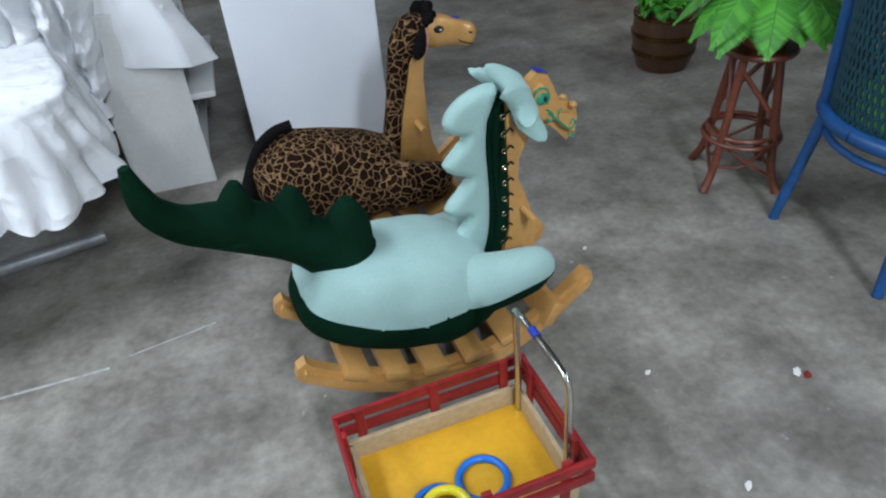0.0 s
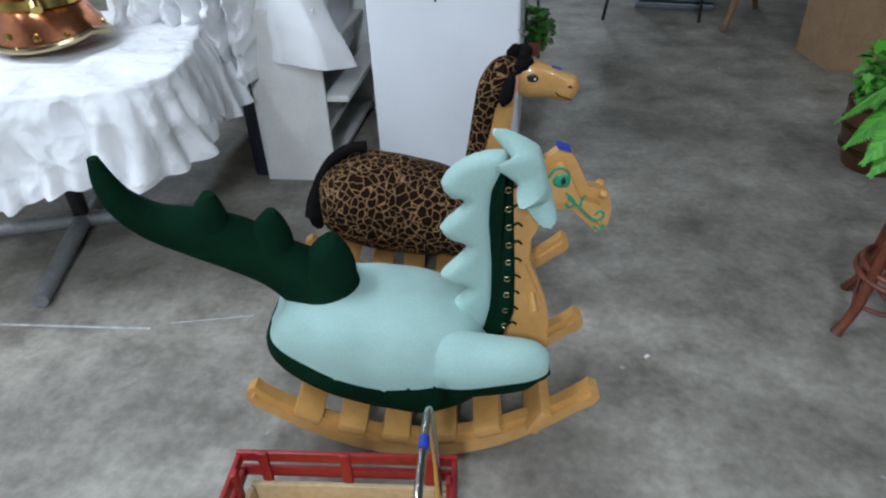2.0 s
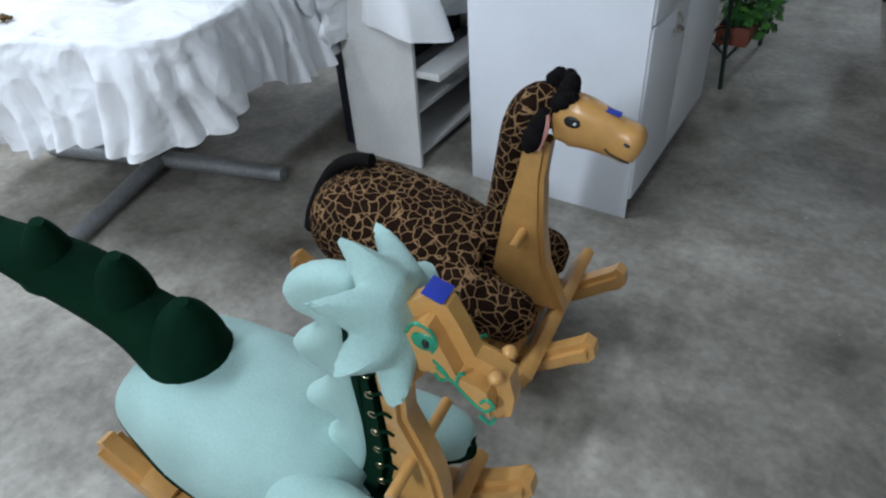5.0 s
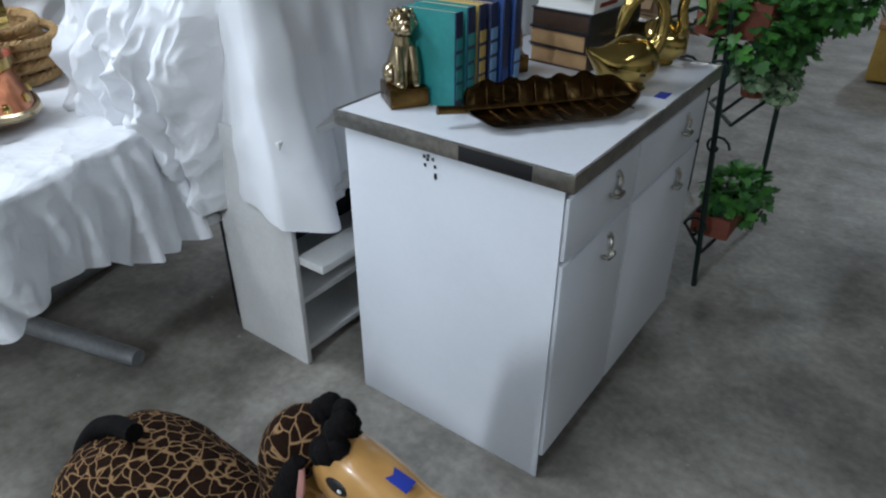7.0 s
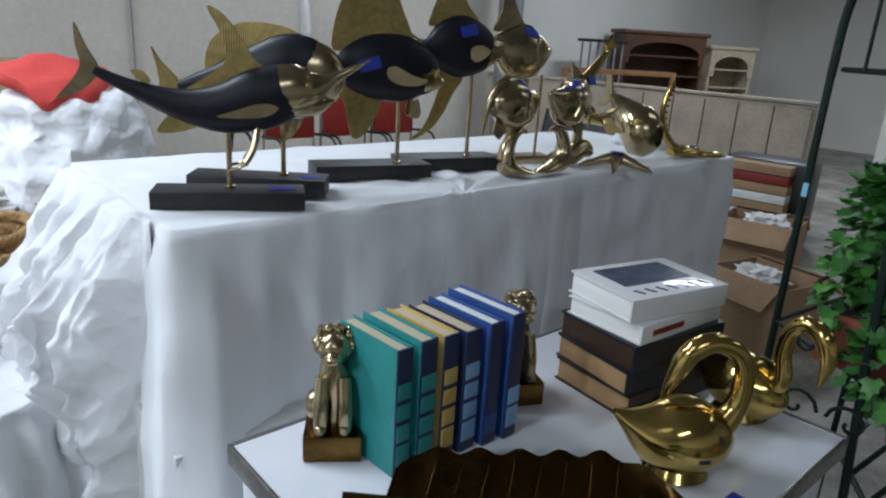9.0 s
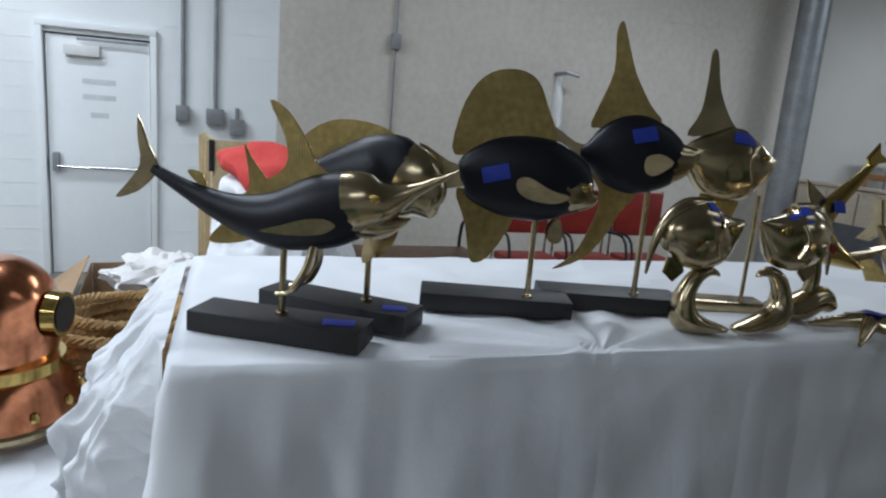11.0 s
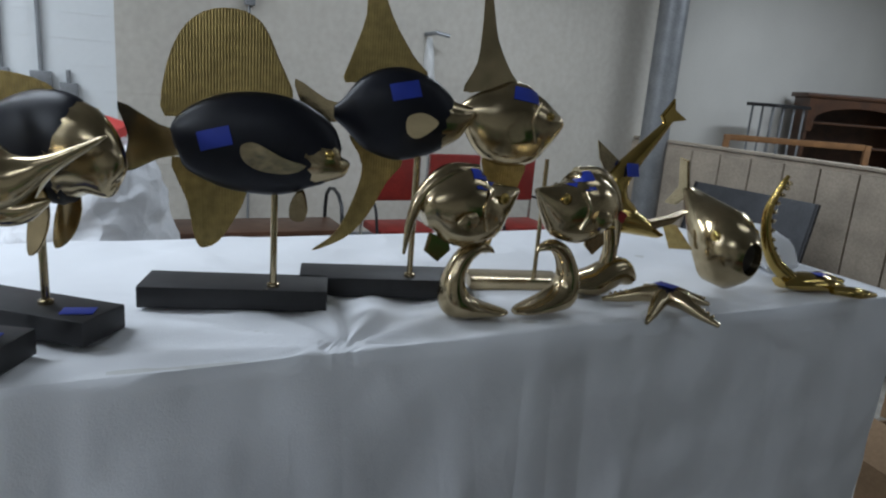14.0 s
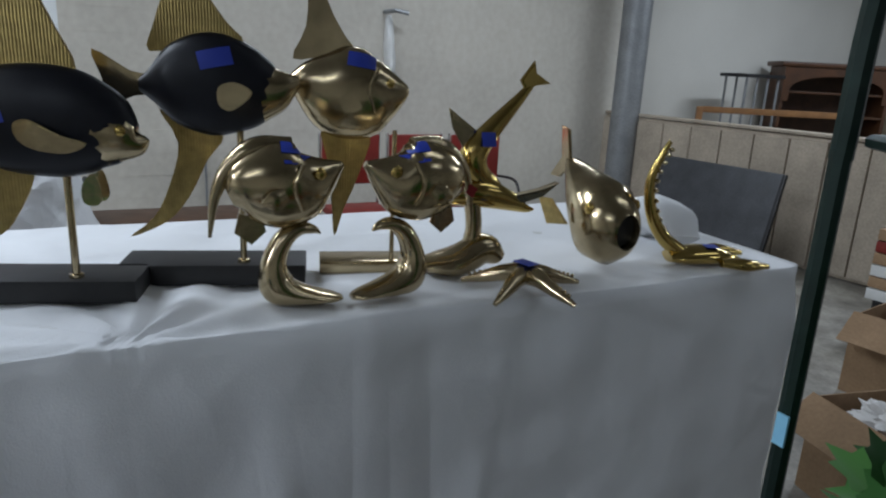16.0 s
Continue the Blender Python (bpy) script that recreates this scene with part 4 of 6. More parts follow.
def tang(x, y, heading):
    """The large oval fish with a tall fan of a dorsal fin."""
    f = stand("surgeonfish_sculpture", x, y, heading, (0.345, 0.11, 0.042), (-0.07, 0.03, 0), 0.23, "black and brass oval fish sculpture with a fan fin")
    b = part("body", body([(-0.175, 0.305, 0.012, 0.01), (-0.16, 0.308, 0.05, 0.022), (-0.09, 0.312, 0.085, 0.04), (0.0, 0.31, 0.092, 0.044), (0.06, 0.30, 0.075, 0.038), (0.095, 0.288, 0.05, 0.028), (0.11, 0.283, 0.03, 0.02)], 24), ENAMEL, f, "glossy black enamelled oval body")
    part("head", body([(0.055, 0.300, 0.066, 0.039), (0.09, 0.288, 0.050, 0.032), (0.115, 0.28, 0.026, 0.02), (0.13, 0.283, 0.01, 0.01), (0.135, 0.284, 0.003, 0.003)], 16), BRASS, f, "polished brass face")
    part("eye", ball((0.009, 0.005, 0.009), (0.098, -0.03, 0.302)), BRASS_BRIGHT, f)
    fin([(-0.19, 0.35), (-0.19, 0.42), (-0.165, 0.49), (-0.125, 0.53), (-0.07, 0.54), (-0.025, 0.52), (0.005, 0.46), (0.03, 0.395), (-0.02, 0.37), (-0.1, 0.37)], f, name="dorsal_fin")
    fin([(-0.18, 0.28), (-0.155, 0.2), (-0.14, 0.125), (-0.12, 0.115), (-0.09, 0.14), (-0.05, 0.22), (-0.08, 0.25)], f, name="anal_fin")
    fin([(-0.155, 0.322), (-0.20, 0.335), (-0.268, 0.370), (-0.252, 0.31), (-0.262, 0.248), (-0.20, 0.275), (-0.155, 0.288)], f, name="tail_fin", material=BRASS)
    for s in (-1, 1):
        fin([(0.06, 0.285), (0.02, 0.295), (-0.03, 0.318), (-0.055, 0.310), (-0.05, 0.285), (-0.02, 0.270), (0.03, 0.268)], f, 0.006, s * 0.056, s * 10, BRASS)
        fin([(0.05, 0.23), (0.06, 0.19), (0.05, 0.175), (0.03, 0.18), (0.03, 0.21)], f, 0.005, s * 0.02, 0, BRASS)
    tape_on(f, b, (-0.10, -0.2, 0.36), (0.058, 0.034), 14)
    return f


def moorish(x, y, heading):
    """The round fish with a tall pointed dorsal fin."""
    f = stand("angelfish_sculpture", x, y, heading, (0.345, 0.11, 0.042), (-0.055, 0.03, 0), 0.30, "black and brass round fish sculpture with a tall fin")
    b = part("body", body([(-0.17, 0.373, 0.012, 0.01), (-0.15, 0.373, 0.03, 0.018), (-0.11, 0.375, 0.072, 0.034), (-0.045, 0.377, 0.092, 0.042), (0.02, 0.373, 0.075, 0.036), (0.055, 0.372, 0.052, 0.028), (0.07, 0.372, 0.035, 0.02)], 24), ENAMEL, f, "glossy black enamelled round body")
    part("head", body([(0.04, 0.372, 0.06, 0.032), (0.065, 0.375, 0.045, 0.026), (0.09, 0.384, 0.024, 0.018), (0.108, 0.392, 0.008, 0.008)], 16), BRASS, f, "polished brass face")
    fin([(-0.15, 0.43), (-0.14, 0.48), (-0.115, 0.56), (-0.12, 0.64), (-0.11, 0.67), (-0.095, 0.64), (-0.065, 0.56), (-0.02, 0.49), (0.01, 0.455), (-0.06, 0.45)], f, name="dorsal_fin")
    fin([(-0.14, 0.33), (-0.11, 0.27), (-0.13, 0.19), (-0.16, 0.13), (-0.205, 0.092), (-0.14, 0.12), (-0.095, 0.17), (-0.06, 0.24), (-0.03, 0.285), (-0.09, 0.30)], f, name="anal_fin")
    fin([(-0.15, 0.388), (-0.185, 0.396), (-0.245, 0.430), (-0.232, 0.38), (-0.222, 0.338), (-0.18, 0.352), (-0.15, 0.358)], f, name="tail_fin", material=BRASS)
    for s in (-1, 1):
        fin([(0.03, 0.37), (0.0, 0.385), (-0.03, 0.375), (-0.03, 0.345), (-0.01, 0.335), (0.015, 0.35)], f, 0.006, s * 0.052, s * 12, BRASS)
    tape_on(f, b, (-0.035, -0.2, 0.465), (0.058, 0.034), 14)
    return f


def gold_fish(x, y, heading):
    """The all-brass fish on a flat brass bar."""
    f = thing("brass_fish_sculpture", pose(x, y, BTOP + 0.003, 0, 0, heading), "all-brass angelfish sculpture on a flat brass bar", "fish sculpture", "brass fish sculptures on the table")
    part("base", box((0.22, 0.08, 0.028), (-0.04, 0.03, 0.014), 0.004), BRASS, f, "flat brass base bar")
    part("pole", tube([(0, 0, 0.02), (0, 0, 0.30)], 0.005, 10), BRASS, f)
    b = part("body", body([(-0.205, 0.39, 0.014, 0.012), (-0.175, 0.385, 0.048, 0.028), (-0.12, 0.372, 0.086, 0.042), (-0.06, 0.368, 0.086, 0.044), (-0.02, 0.372, 0.058, 0.035), (0.015, 0.376, 0.022, 0.016), (0.025, 0.376, 0.008, 0.008)], 24), BRASS, f, "polished brass body")
    part("gill", tube(curve([(-0.04, -0.040, 0.42), (-0.055, -0.0425, 0.38), (-0.045, -0.040, 0.335)], 5), 0.004, 8), BRASS, f)
    part("eye", ball((0.009, 0.005, 0.009), (-0.015, -0.031, 0.392)), BRASS_BRIGHT, f)
    fin([(-0.20, 0.43), (-0.175, 0.49), (-0.17, 0.57), (-0.17, 0.625), (-0.155, 0.625), (-0.135, 0.54), (-0.10, 0.475), (-0.075, 0.445), (-0.13, 0.44)], f, name="dorsal_fin", material=BRASS)
    fin([(-0.145, 0.31), (-0.13, 0.22), (-0.125, 0.15), (-0.12, 0.08), (-0.1, 0.14), (-0.075, 0.20), (-0.05, 0.30)], f, name="anal_fin")
    fin([(-0.20, 0.39), (-0.23, 0.41), (-0.25, 0.40), (-0.245, 0.37), (-0.22, 0.36)], f, name="tail_fin", material=BRASS)
    fin([(-0.09, 0.375), (-0.11, 0.36), (-0.1, 0.335), (-0.07, 0.345)], f, 0.006, -0.045, 0, BRASS)
    tape_on(f, b, (-0.07, -0.2, 0.475), (0.055, 0.03), -8)
    return f


marlin(-0.557, 3.162, 62)
sailfish(-0.635, 3.338, 52)
tang(-0.655, 3.712, 73)
moorish(-0.668, 4.0, 74)
gold_fish(-0.645, 4.30, 75)


def footed_fish(x, y, heading, mirror, foot):
    """A plump brass fish balanced on a curling wave."""
    s = -1 if mirror else 1
    f = thing("brass_fish_bookend", pose(x, y, BTOP + 0.002, 0, 0, heading), "plump polished brass fish balanced on a curling wave foot", "fish figurine", "pair of plump brass fish")
    part("wave_foot", body([(s * (a + foot), b, c, d) for a, b, c, d in ((0.098, 0.007, 0.005, 0.012), (0.08, 0.010, 0.009, 0.026), (0.045, 0.016, 0.015, 0.033), (0.01, 0.024, 0.023, 0.036), (-0.018, 0.038, 0.032, 0.035), (-0.026, 0.070, 0.025, 0.030), (-0.020, 0.100, 0.020, 0.024), (-0.004, 0.128, 0.017, 0.021), (0.02, 0.143, 0.013, 0.018), (0.045, 0.140, 0.008, 0.012), (0.058, 0.132, 0.002, 0.004))], 20), BRASS, f, "curling brass wave foot")
    hull = part("body", body([(s * a, b, c, d) for a, b, c, d in ((-0.085, 0.205, 0.02, 0.02), (-0.06, 0.215, 0.055, 0.04), (-0.01, 0.222, 0.076, 0.052), (0.035, 0.222, 0.068, 0.048), (0.07, 0.235, 0.04, 0.03), (0.098, 0.25, 0.015, 0.014), (0.11, 0.256, 0.006, 0.006))], 22), BRASS, f, "polished brass body")
    part("dorsal_fin", tube(curve([(s * a, 0, b) for a, b in ((0.02, 0.29), (-0.04, 0.285), (-0.085, 0.25), (-0.108, 0.20), (-0.118, 0.135))], 6), [v.x for v in curve([(0.014, 0, 0), (0.018, 0, 0), (0.014, 0, 0), (0.009, 0, 0), (0.003, 0, 0)], 6)], 12), BRASS, f, "swept brass fin")
    part("tail_fin", plate([(s * a, b) for a, b in ((-0.07, 0.175), (-0.078, 0.14), (-0.05, 0.118), (-0.025, 0.14), (-0.03, 0.16))], 0.012, 0.004), BRASS, f)
    for y in (-1, 1):
        part("eye", ball((0.011, 0.006, 0.011), (s * 0.062, y * 0.036, 0.245)), BRASS_BRIGHT, f)
        part("gill", tube(curve([(s * 0.03, y * 0.046, 0.262), (s * 0.015, y * 0.053, 0.225), (s * 0.028, y * 0.047, 0.185)], 5), 0.0045, 8), BRASS, f)
        part("side_fin", body([(s * 0.0, 0.215, 0.01, 0.004, y * 0.055), (-s * 0.02, 0.205, 0.018, 0.005, y * 0.06), (-s * 0.04, 0.20, 0.006, 0.003, y * 0.058)], 10), BRASS, f)
    tape_on(f, hull, (s * 0.025, -0.2, 0.335), (0.055, 0.03), -5 * s)
    return f


footed_fish(-0.515, 4.038, 88, False, 0.012)
b = footed_fish(-0.51, 4.298, 92, True, 0.035)
part("sticker", box((0.02, 0.0012, 0.02), (0.108, -0.012, 0.20), 0, (0, 30, 0)), RED_PAINT, b, "small red price sticker")


# ---- west wall, door and services ----
def opening_wall():
    """The west wall in three paint stretches, with the doorway cut through it."""
    w = new("wall_west")
    tagged(w, "block wall, white by the door and bare grey beyond", "wall", kind="structure")
    d0, d1, dh = 1.58, 2.40, 2.06
    for name, y0, y1, z0, z1, m in (("stretch", -7, d0, 0, 4.2, WALL_WHITE), ("lintel", d0, d1, dh, 4.2, WALL_WHITE), ("stretch", d1, 3.47, 0, 4.2, WALL_WHITE), ("stretch", 3.47, 9.3, 0, 4.2, WALL_GREY), ("stretch", 9.3, 17, 0, 4.2, WALL_CREAM)):
        part(name, box((0.2, y1 - y0, z1 - z0), (-5.9, (y0 + y1) / 2, (z0 + z1) / 2), 0), m, w)
    for k in range(20):
        z = 0.2 + 0.2 * k
        for y0, y1 in (((-7, 3.46),) if z > 2.2 else ((-7, 1.5), (2.48, 3.46))):
            part("joint", box((0.004, y1 - y0, 0.009), (-5.799, (y0 + y1) / 2, z), 0), WALL_WHITE, w)
        part("joint", box((0.004, 5.8, 0.008), (-5.7995, 6.385, z), 0), WALL_GREY, w)
    return w


opening_wall()
door = thing("door_1", pose(-5.84, 1.99, 0), "white steel exit door with a push bar and closer", "door", kind="structure")
part("leaf", box((0.045, 0.80, 2.04), (0, 0, 1.025), 0.004), WALL_WHITE, door)
for y in (-0.435, 0.435):
    part("jamb", box((0.14, 0.05, 2.1), (0.02, y, 1.05), 0.004), WALL_WHITE, door)
part("head", box((0.14, 0.92, 0.05), (0.02, 0, 2.125), 0.004), WALL_WHITE, door)
part("push_bar", tube([(0.075, -0.32, 0.95), (0.075, 0.34, 0.95)], 0.016, 10), STEEL, door, "steel panic push bar")
for y in (-0.34, 0.34):
    part("bar_end", box((0.07, 0.05, 0.16), (0.055, y, 0.99), 0.012), GREY_METAL, door, "grey push bar bracket")
part("closer", box((0.06, 0.27, 0.09), (0.055, -0.12, 1.93), 0.008), OLD_WHITE, door, "white door closer box")
part("closer_arm", box((0.015, 0.55, 0.02), (0.07, 0.12, 2.02), 0.003), GREY_METAL, door)
SIGN_GREY = mat("faded_lettering", (0.60, 0.62, 0.62), 0.7, 0, 9, 0.1, 0)
for k, (z, w) in enumerate(((1.68, 0.26), (1.55, 0.26), (1.40, 0.14))):
    part("lettering", box((0.002, w, 0.045), (0.0235, 0.0, z), 0), SIGN_GREY, door, "faded illegible lettering")


def conduit(y, z0, z1, box_z, w):
    c = thing("conduit", pose(-5.79, y, 0), "grey metal wiring conduit with a junction box", "conduit")
    part("pipe", tube([(0.02, 0, z0), (0.02, 0, z1)], 0.018 if w > 0.1 else 0.011, 10), GREY_METAL, c)
    part("junction_box", box((0.07, w, 0.14), (0.035, 0, box_z), 0.006), GREY_METAL, c)


conduit(2.66, 1.5, 4.18, 1.47, 0.11)
conduit(2.93, 1.5, 4.18, 1.46, 0.15)
conduit(3.12, 1.40, 1.55, 1.38, 0.13)
conduit(4.54, 0.1, 4.18, 2.28, 0.09)
c = thing("steel_column", pose(-5.45, 9.08, 0), "round grey steel building column", "column")
part("shaft", tube([(0, 0, 0.02), (0, 0, 2.2), (0, 0, 4.18)], 0.16, 28), GREY_METAL, c)
part("base_plate", box((0.5, 0.5, 0.025), (0, 0, 0.0125)), GREY_METAL, c)
c = thing("wall_bracket", pose(-5.79, 6.3, 2.1), "small dark wall bracket with hanging white bag", "bracket")
part("arm", tube([(0, -0.05, 0.04), (0.16, 0, 0.05), (0.2, 0.12, 0.03)], 0.02, 8), GREY_METAL, c)
part("bag", body([(0.0, 0.02, 0.01, 0.03), (0.0, -0.15, 0.07, 0.05), (0.02, -0.5, 0.09, 0.05), (0.02, -0.55, 0.05, 0.03)], 12, wobble=0.02), OLD_WHITE, c, "white plastic bag")
b = slab("trim", (0.02, 9, 0.14), (-5.79, 7.9, 0.07), GREY_METAL, "grey painted skirting strip along the wall")

# ---- far furniture behind the long table ----
TAN = mat("stained_tan_upholstery", (0.50, 0.42, 0.33), 0.85, 0, 3, 0.25, 0.2)
DARK_WOOD = mat("dark_stained_wood", (0.085, 0.036, 0.016), 0.4, 0, 7, 0.35, 0.05)
MID_WOOD = mat("brown_wood", (0.27, 0.13, 0.05), 0.45, 0, 7, 0.3, 0.06)
RED_SEAT = mat("red_vinyl", (0.22, 0.016, 0.01), 0.5, 0, 8, 0.25, 0.05)
CARD = mat("brown_cardboard", (0.36, 0.23, 0.13), 0.85, 0, 5, 0.2, 0.1)
PAPER = mat("crumpled_white_paper", (0.72, 0.70, 0.68), 0.7, 0, 8, 0.12, 0.1)
SLATE = mat("dark_slate_board", (0.055, 0.058, 0.065), 0.5, 0, 5, 0.35, 0.05)

p = thing("padded_partition", pose(-4.0, 9.35, 0, 0, 0, 8), "long tan padded partition with worn stained panels", "partition")
part("frame", box((4.3, 0.10, 1.2), (0.1, 0.06, 0.61), 0.01), TAN, p)
for k in range(12):
    part("panel", box((0.345, 0.05, 1.14), (-1.85 + 0.355 * k, 0, 0.61), 0.018), TAN, p)
part("cap", box((4.32, 0.13, 0.03), (0.1, 0.05, 1.235), 0.008), TAN, p)
part("end_wing", box((0.06, 0.9, 1.2), (-2.1, -0.42, 0.61), 0.02, (0, 0, 0)), TAN, p)
p = thing("slate_board", pose(-3.7, 8.55, 0, -14, 0, 8), "dark slate board leaning against a tan partition", "board")
part("board", box((1.25, 0.03, 0.95), (0, 0, 0.475), 0.006), SLATE, p)
for x in (-0.61, 0.61):
    part("edge_strip", box((0.03, 0.04, 0.95), (x, 0, 0.475), 0.004), BLACK, p)


def hutch(x, y, rz, w, h, arch, material, label):
    c = thing("hutch", pose(x, y, 0, 0, 0, rz), label, "cabinet")
    for s in (-1, 1):
        part("side", box((0.04, 0.4, h), (s * (w / 2 - 0.02), 0, h / 2)), material, c)
    part("back", box((w, 0.02, h), (0, 0.2, h / 2), 0), material, c)
    part("cornice", box((w + 0.1, 0.48, 0.06), (0, 0, h), 0.02), material, c)
    for z in (0.1, 0.85, h - 0.62, h - 0.34):
        part("shelf", box((w - 0.08, 0.38, 0.025), (0, 0, z)), material, c)
    pts = [(-w / 2, h - 0.03), (-w / 2, h - 0.45), (-w / 2 + 0.09, h - 0.45)]
    pts += [(-(w / 2 - 0.09) * math.cos(a), h - 0.30 + 0.17 * math.sin(a)) for a in (math.pi * k / 10 for k in range(11))]
    pts += [(w / 2 - 0.09, h - 0.45), (w / 2, h - 0.45), (w / 2, h - 0.03)]
    part("arched_front", plate(pts, 0.03, m=pose(0, -0.2, 0)), material, c)
    for s in (-1, 1):
        part("door", box((w / 2 - 0.03, 0.03, 0.70), (s * w / 4, -0.2, 0.46), 0.006), material, c)
    return c


hutch(-5.15, 12.1, 62, 1.35, 1.9, True, DARK_WOOD, "dark wooden hutch with an arched open top")
hutch(-4.75, 13.45, 62, 0.8, 1.75, True, mat("pale_wicker", (0.45, 0.37, 0.26), 0.7, 0, 20, 0.25, 0.3), "pale wooden shelf unit with an arched top")
c = thing("plant_table", pose(-5.2, 10.75, 0), "tall thin-legged dark metal plant table", "table")
part("tabletop", box((0.4, 0.65, 0.04), (0, 0, 1.73)), BLACK, c)
for x in (-0.15, 0.15):
    for y in (-0.27, -0.09, 0.09, 0.27):
        part("leg", tube([(x, y, 0), (x, y, 1.71)], 0.014, 8), GREY_METAL, c)
c = thing("wooden_frame", pose(-4.75, 10.6, 0, 0, 0, 60), "plain brown wooden bed frame end", "frame")
for s in (-1, 1):
    part("post", box((0.07, 0.05, 1.36), (s * 0.8, 0, 0.68)), MID_WOOD, c)
part("rail", box((1.53, 0.04, 0.07), (0, 0, 1.33)), MID_WOOD, c)
part("rail", box((1.53, 0.04, 0.07), (0, 0, 0.5)), MID_WOOD, c)
slab("wall_1", (2.2, 0.12, 2.15), (-1.2, 13.6, 1.075), WALL_CREAM, "plain cream freestanding partition wall").rotation_euler = (0, 0, 0)


def red_chair():
    c = thing("red_chair", pose(-4.6, 5.6, 0, 0, 0, 90), "red vinyl stacking chair with a steel frame", "chair", "row of red chairs")
    part("seat", box((0.5, 0.46, 0.07), (0, 0, 0.45), 0.025), RED_SEAT, c)
    part("backrest", box((0.5, 0.05, 0.42), (0, 0.22, 0.86), 0.02), RED_SEAT, c)
    for s in (-1, 1):
        part("leg", tube([(s * 0.26, -0.2, 0), (s * 0.26, -0.2, 0.44)], 0.013, 8), STEEL, c)
        part("back_post", tube([(s * 0.26, 0.24, 0), (s * 0.26, 0.25, 1.08)], 0.013, 8), STEEL, c)
        part("arm", tube(curve([(s * 0.27, 0.24, 0.68), (s * 0.27, -0.1, 0.68), (s * 0.27, -0.2, 0.45)], 4), 0.013, 8), BLACK, c)
    return c


first = red_chair()
for k in range(1, 3):
    copy_thing(first, pose(-4.6, 5.6 + 0.6 * k, 0, 0, 0, 90))
c = thing("low_bench", pose(-4.55, 4.3, 0, 0, 0, 90), "low dark brown bench with a black metal frame", "bench")
part("seat", box((1.5, 0.5, 0.08), (0, 0, 0.48), 0.02), DARK_WOOD, c)
for x in (-0.7, 0.7):
    part("frame", tube(curve([(x, -0.22, 0), (x, -0.22, 0.7), (x, 0.2, 0.72), (x, 0.22, 0)], 4), 0.015, 8), BLACK, c)


def carton(name, x, y, z, sx, sy, sz, rz, label, flaps=True):
    c = thing(name, pose(x, y, z, 0, 0, rz), label, "box")
    for s in (-1, 1):
        part("side", box((sx, 0.006, sz), (0, s * sy / 2, sz / 2), 0), CARD, c)
        part("end", box((0.006, sy - 0.01, sz), (s * sx / 2, 0, sz / 2), 0), CARD, c)
        if flaps:
            part("flap", box((sx, sy * 0.42, 0.005), (0, s * sy * 0.68, sz - 0.06 + 0.02), 0, (s * -38, 0, 0)), CARD, c)
    part("bottom", box((sx, sy, 0.006), (0, 0, 0.004), 0), CARD, c)
    return c


def crumple(name, at, r, label, material=None):
    bm = bmesh.new()
    bmesh.ops.create_icosphere(bm, subdivisions=4, radius=1)
    for v in bm.verts:
        n = noise.noise(v.co * 2.1 + Vector(at[:3])) * 0.35 + abs(noise.noise(v.co * 4.7)) * 0.4
        v.co = Vector((v.co.x * r[0], v.co.y * r[1], v.co.z * r[2])) * (0.75 + n)
    ob = part(name, bm, material or PAPER)
    ob.data.set_sharp_from_angle(angle=radians(22))
    ob.matrix_world = pose(*at)
    return tagged(ob, label, "packing paper")


carton("carton", -1.25, 7.7, 0, 0.55, 0.5, 0.45, 10, "open brown cardboard carton on the floor")
crumple("packing_paper", (-1.2, 7.7, 0.43, 0, 0, 0), (0.2, 0.17, 0.09), "crumpled packing paper in an open carton")
carton("carton", -0.65, 6.5, 0, 0.5, 0.45, 0.42, -12, "open brown cardboard carton on the floor")
crumple("packing_paper", (-0.7, 6.5, 0.38, 0, 0, 0), (0.18, 0.15, 0.08), "crumpled packing paper in an open carton")
c = thing("book_box", pose(-1.75, 8.7, 0, 0, 0, 8), "stack of red and white game boxes in a black case", "boxes")
part("case", box((0.75, 0.4, 0.78), (0.05, 0.1, 0.39), 0.05), BLACK, c)
for k in range(6):
    part("game_box", box((0.6, 0.3, 0.075), (0.0, -0.12, 0.30 + 0.083 * k), 0.004), RED_SEAT if k in (4,) else CARD if k % 2 else OLD_WHITE, c, "flat game box")

# ---- left of the long table ----
c = thing("plywood_crate", pose(-4.35, 3.1, 0, 0, 0, 6), "tall open plywood crate with wooden battens", "crate")
part("panel", box((0.9, 0.02, 1.38), (0, -0.18, 0.69), 0.003), RAW_WOOD, c)
part("panel", box((0.02, 0.4, 1.38), (0.45, 0.02, 0.69), 0.003), RAW_WOOD, c)
for x in (-0.4, -0.1, 0.2):
    part("batten", box((0.06, 0.03, 1.36), (x, -0.205, 0.68), 0.004), RAW_WOOD, c)
part("bracket", box((0.03, 0.03, 0.2), (0.46, -0.2, 1.28), 0.003), BLACK, c)
bm = body([(0.0, 0.0, 0.40, 0.46), (0.0, 0.4, 0.38, 0.43), (0.0, 0.8, 0.35, 0.38), (0.0, 1.1, 0.31, 0.32), (0.0, 1.28, 0.26, 0.27), (0.0, 1.37, 0.1, 0.1)], 72, 10, wobble=0.05)
ob = tagged(part("covered_chair", bm, CRUMPLED), "tall object wrapped in a white sheet", "covered object")
ob.matrix_world = pose(-2.70, 3.32, 0)
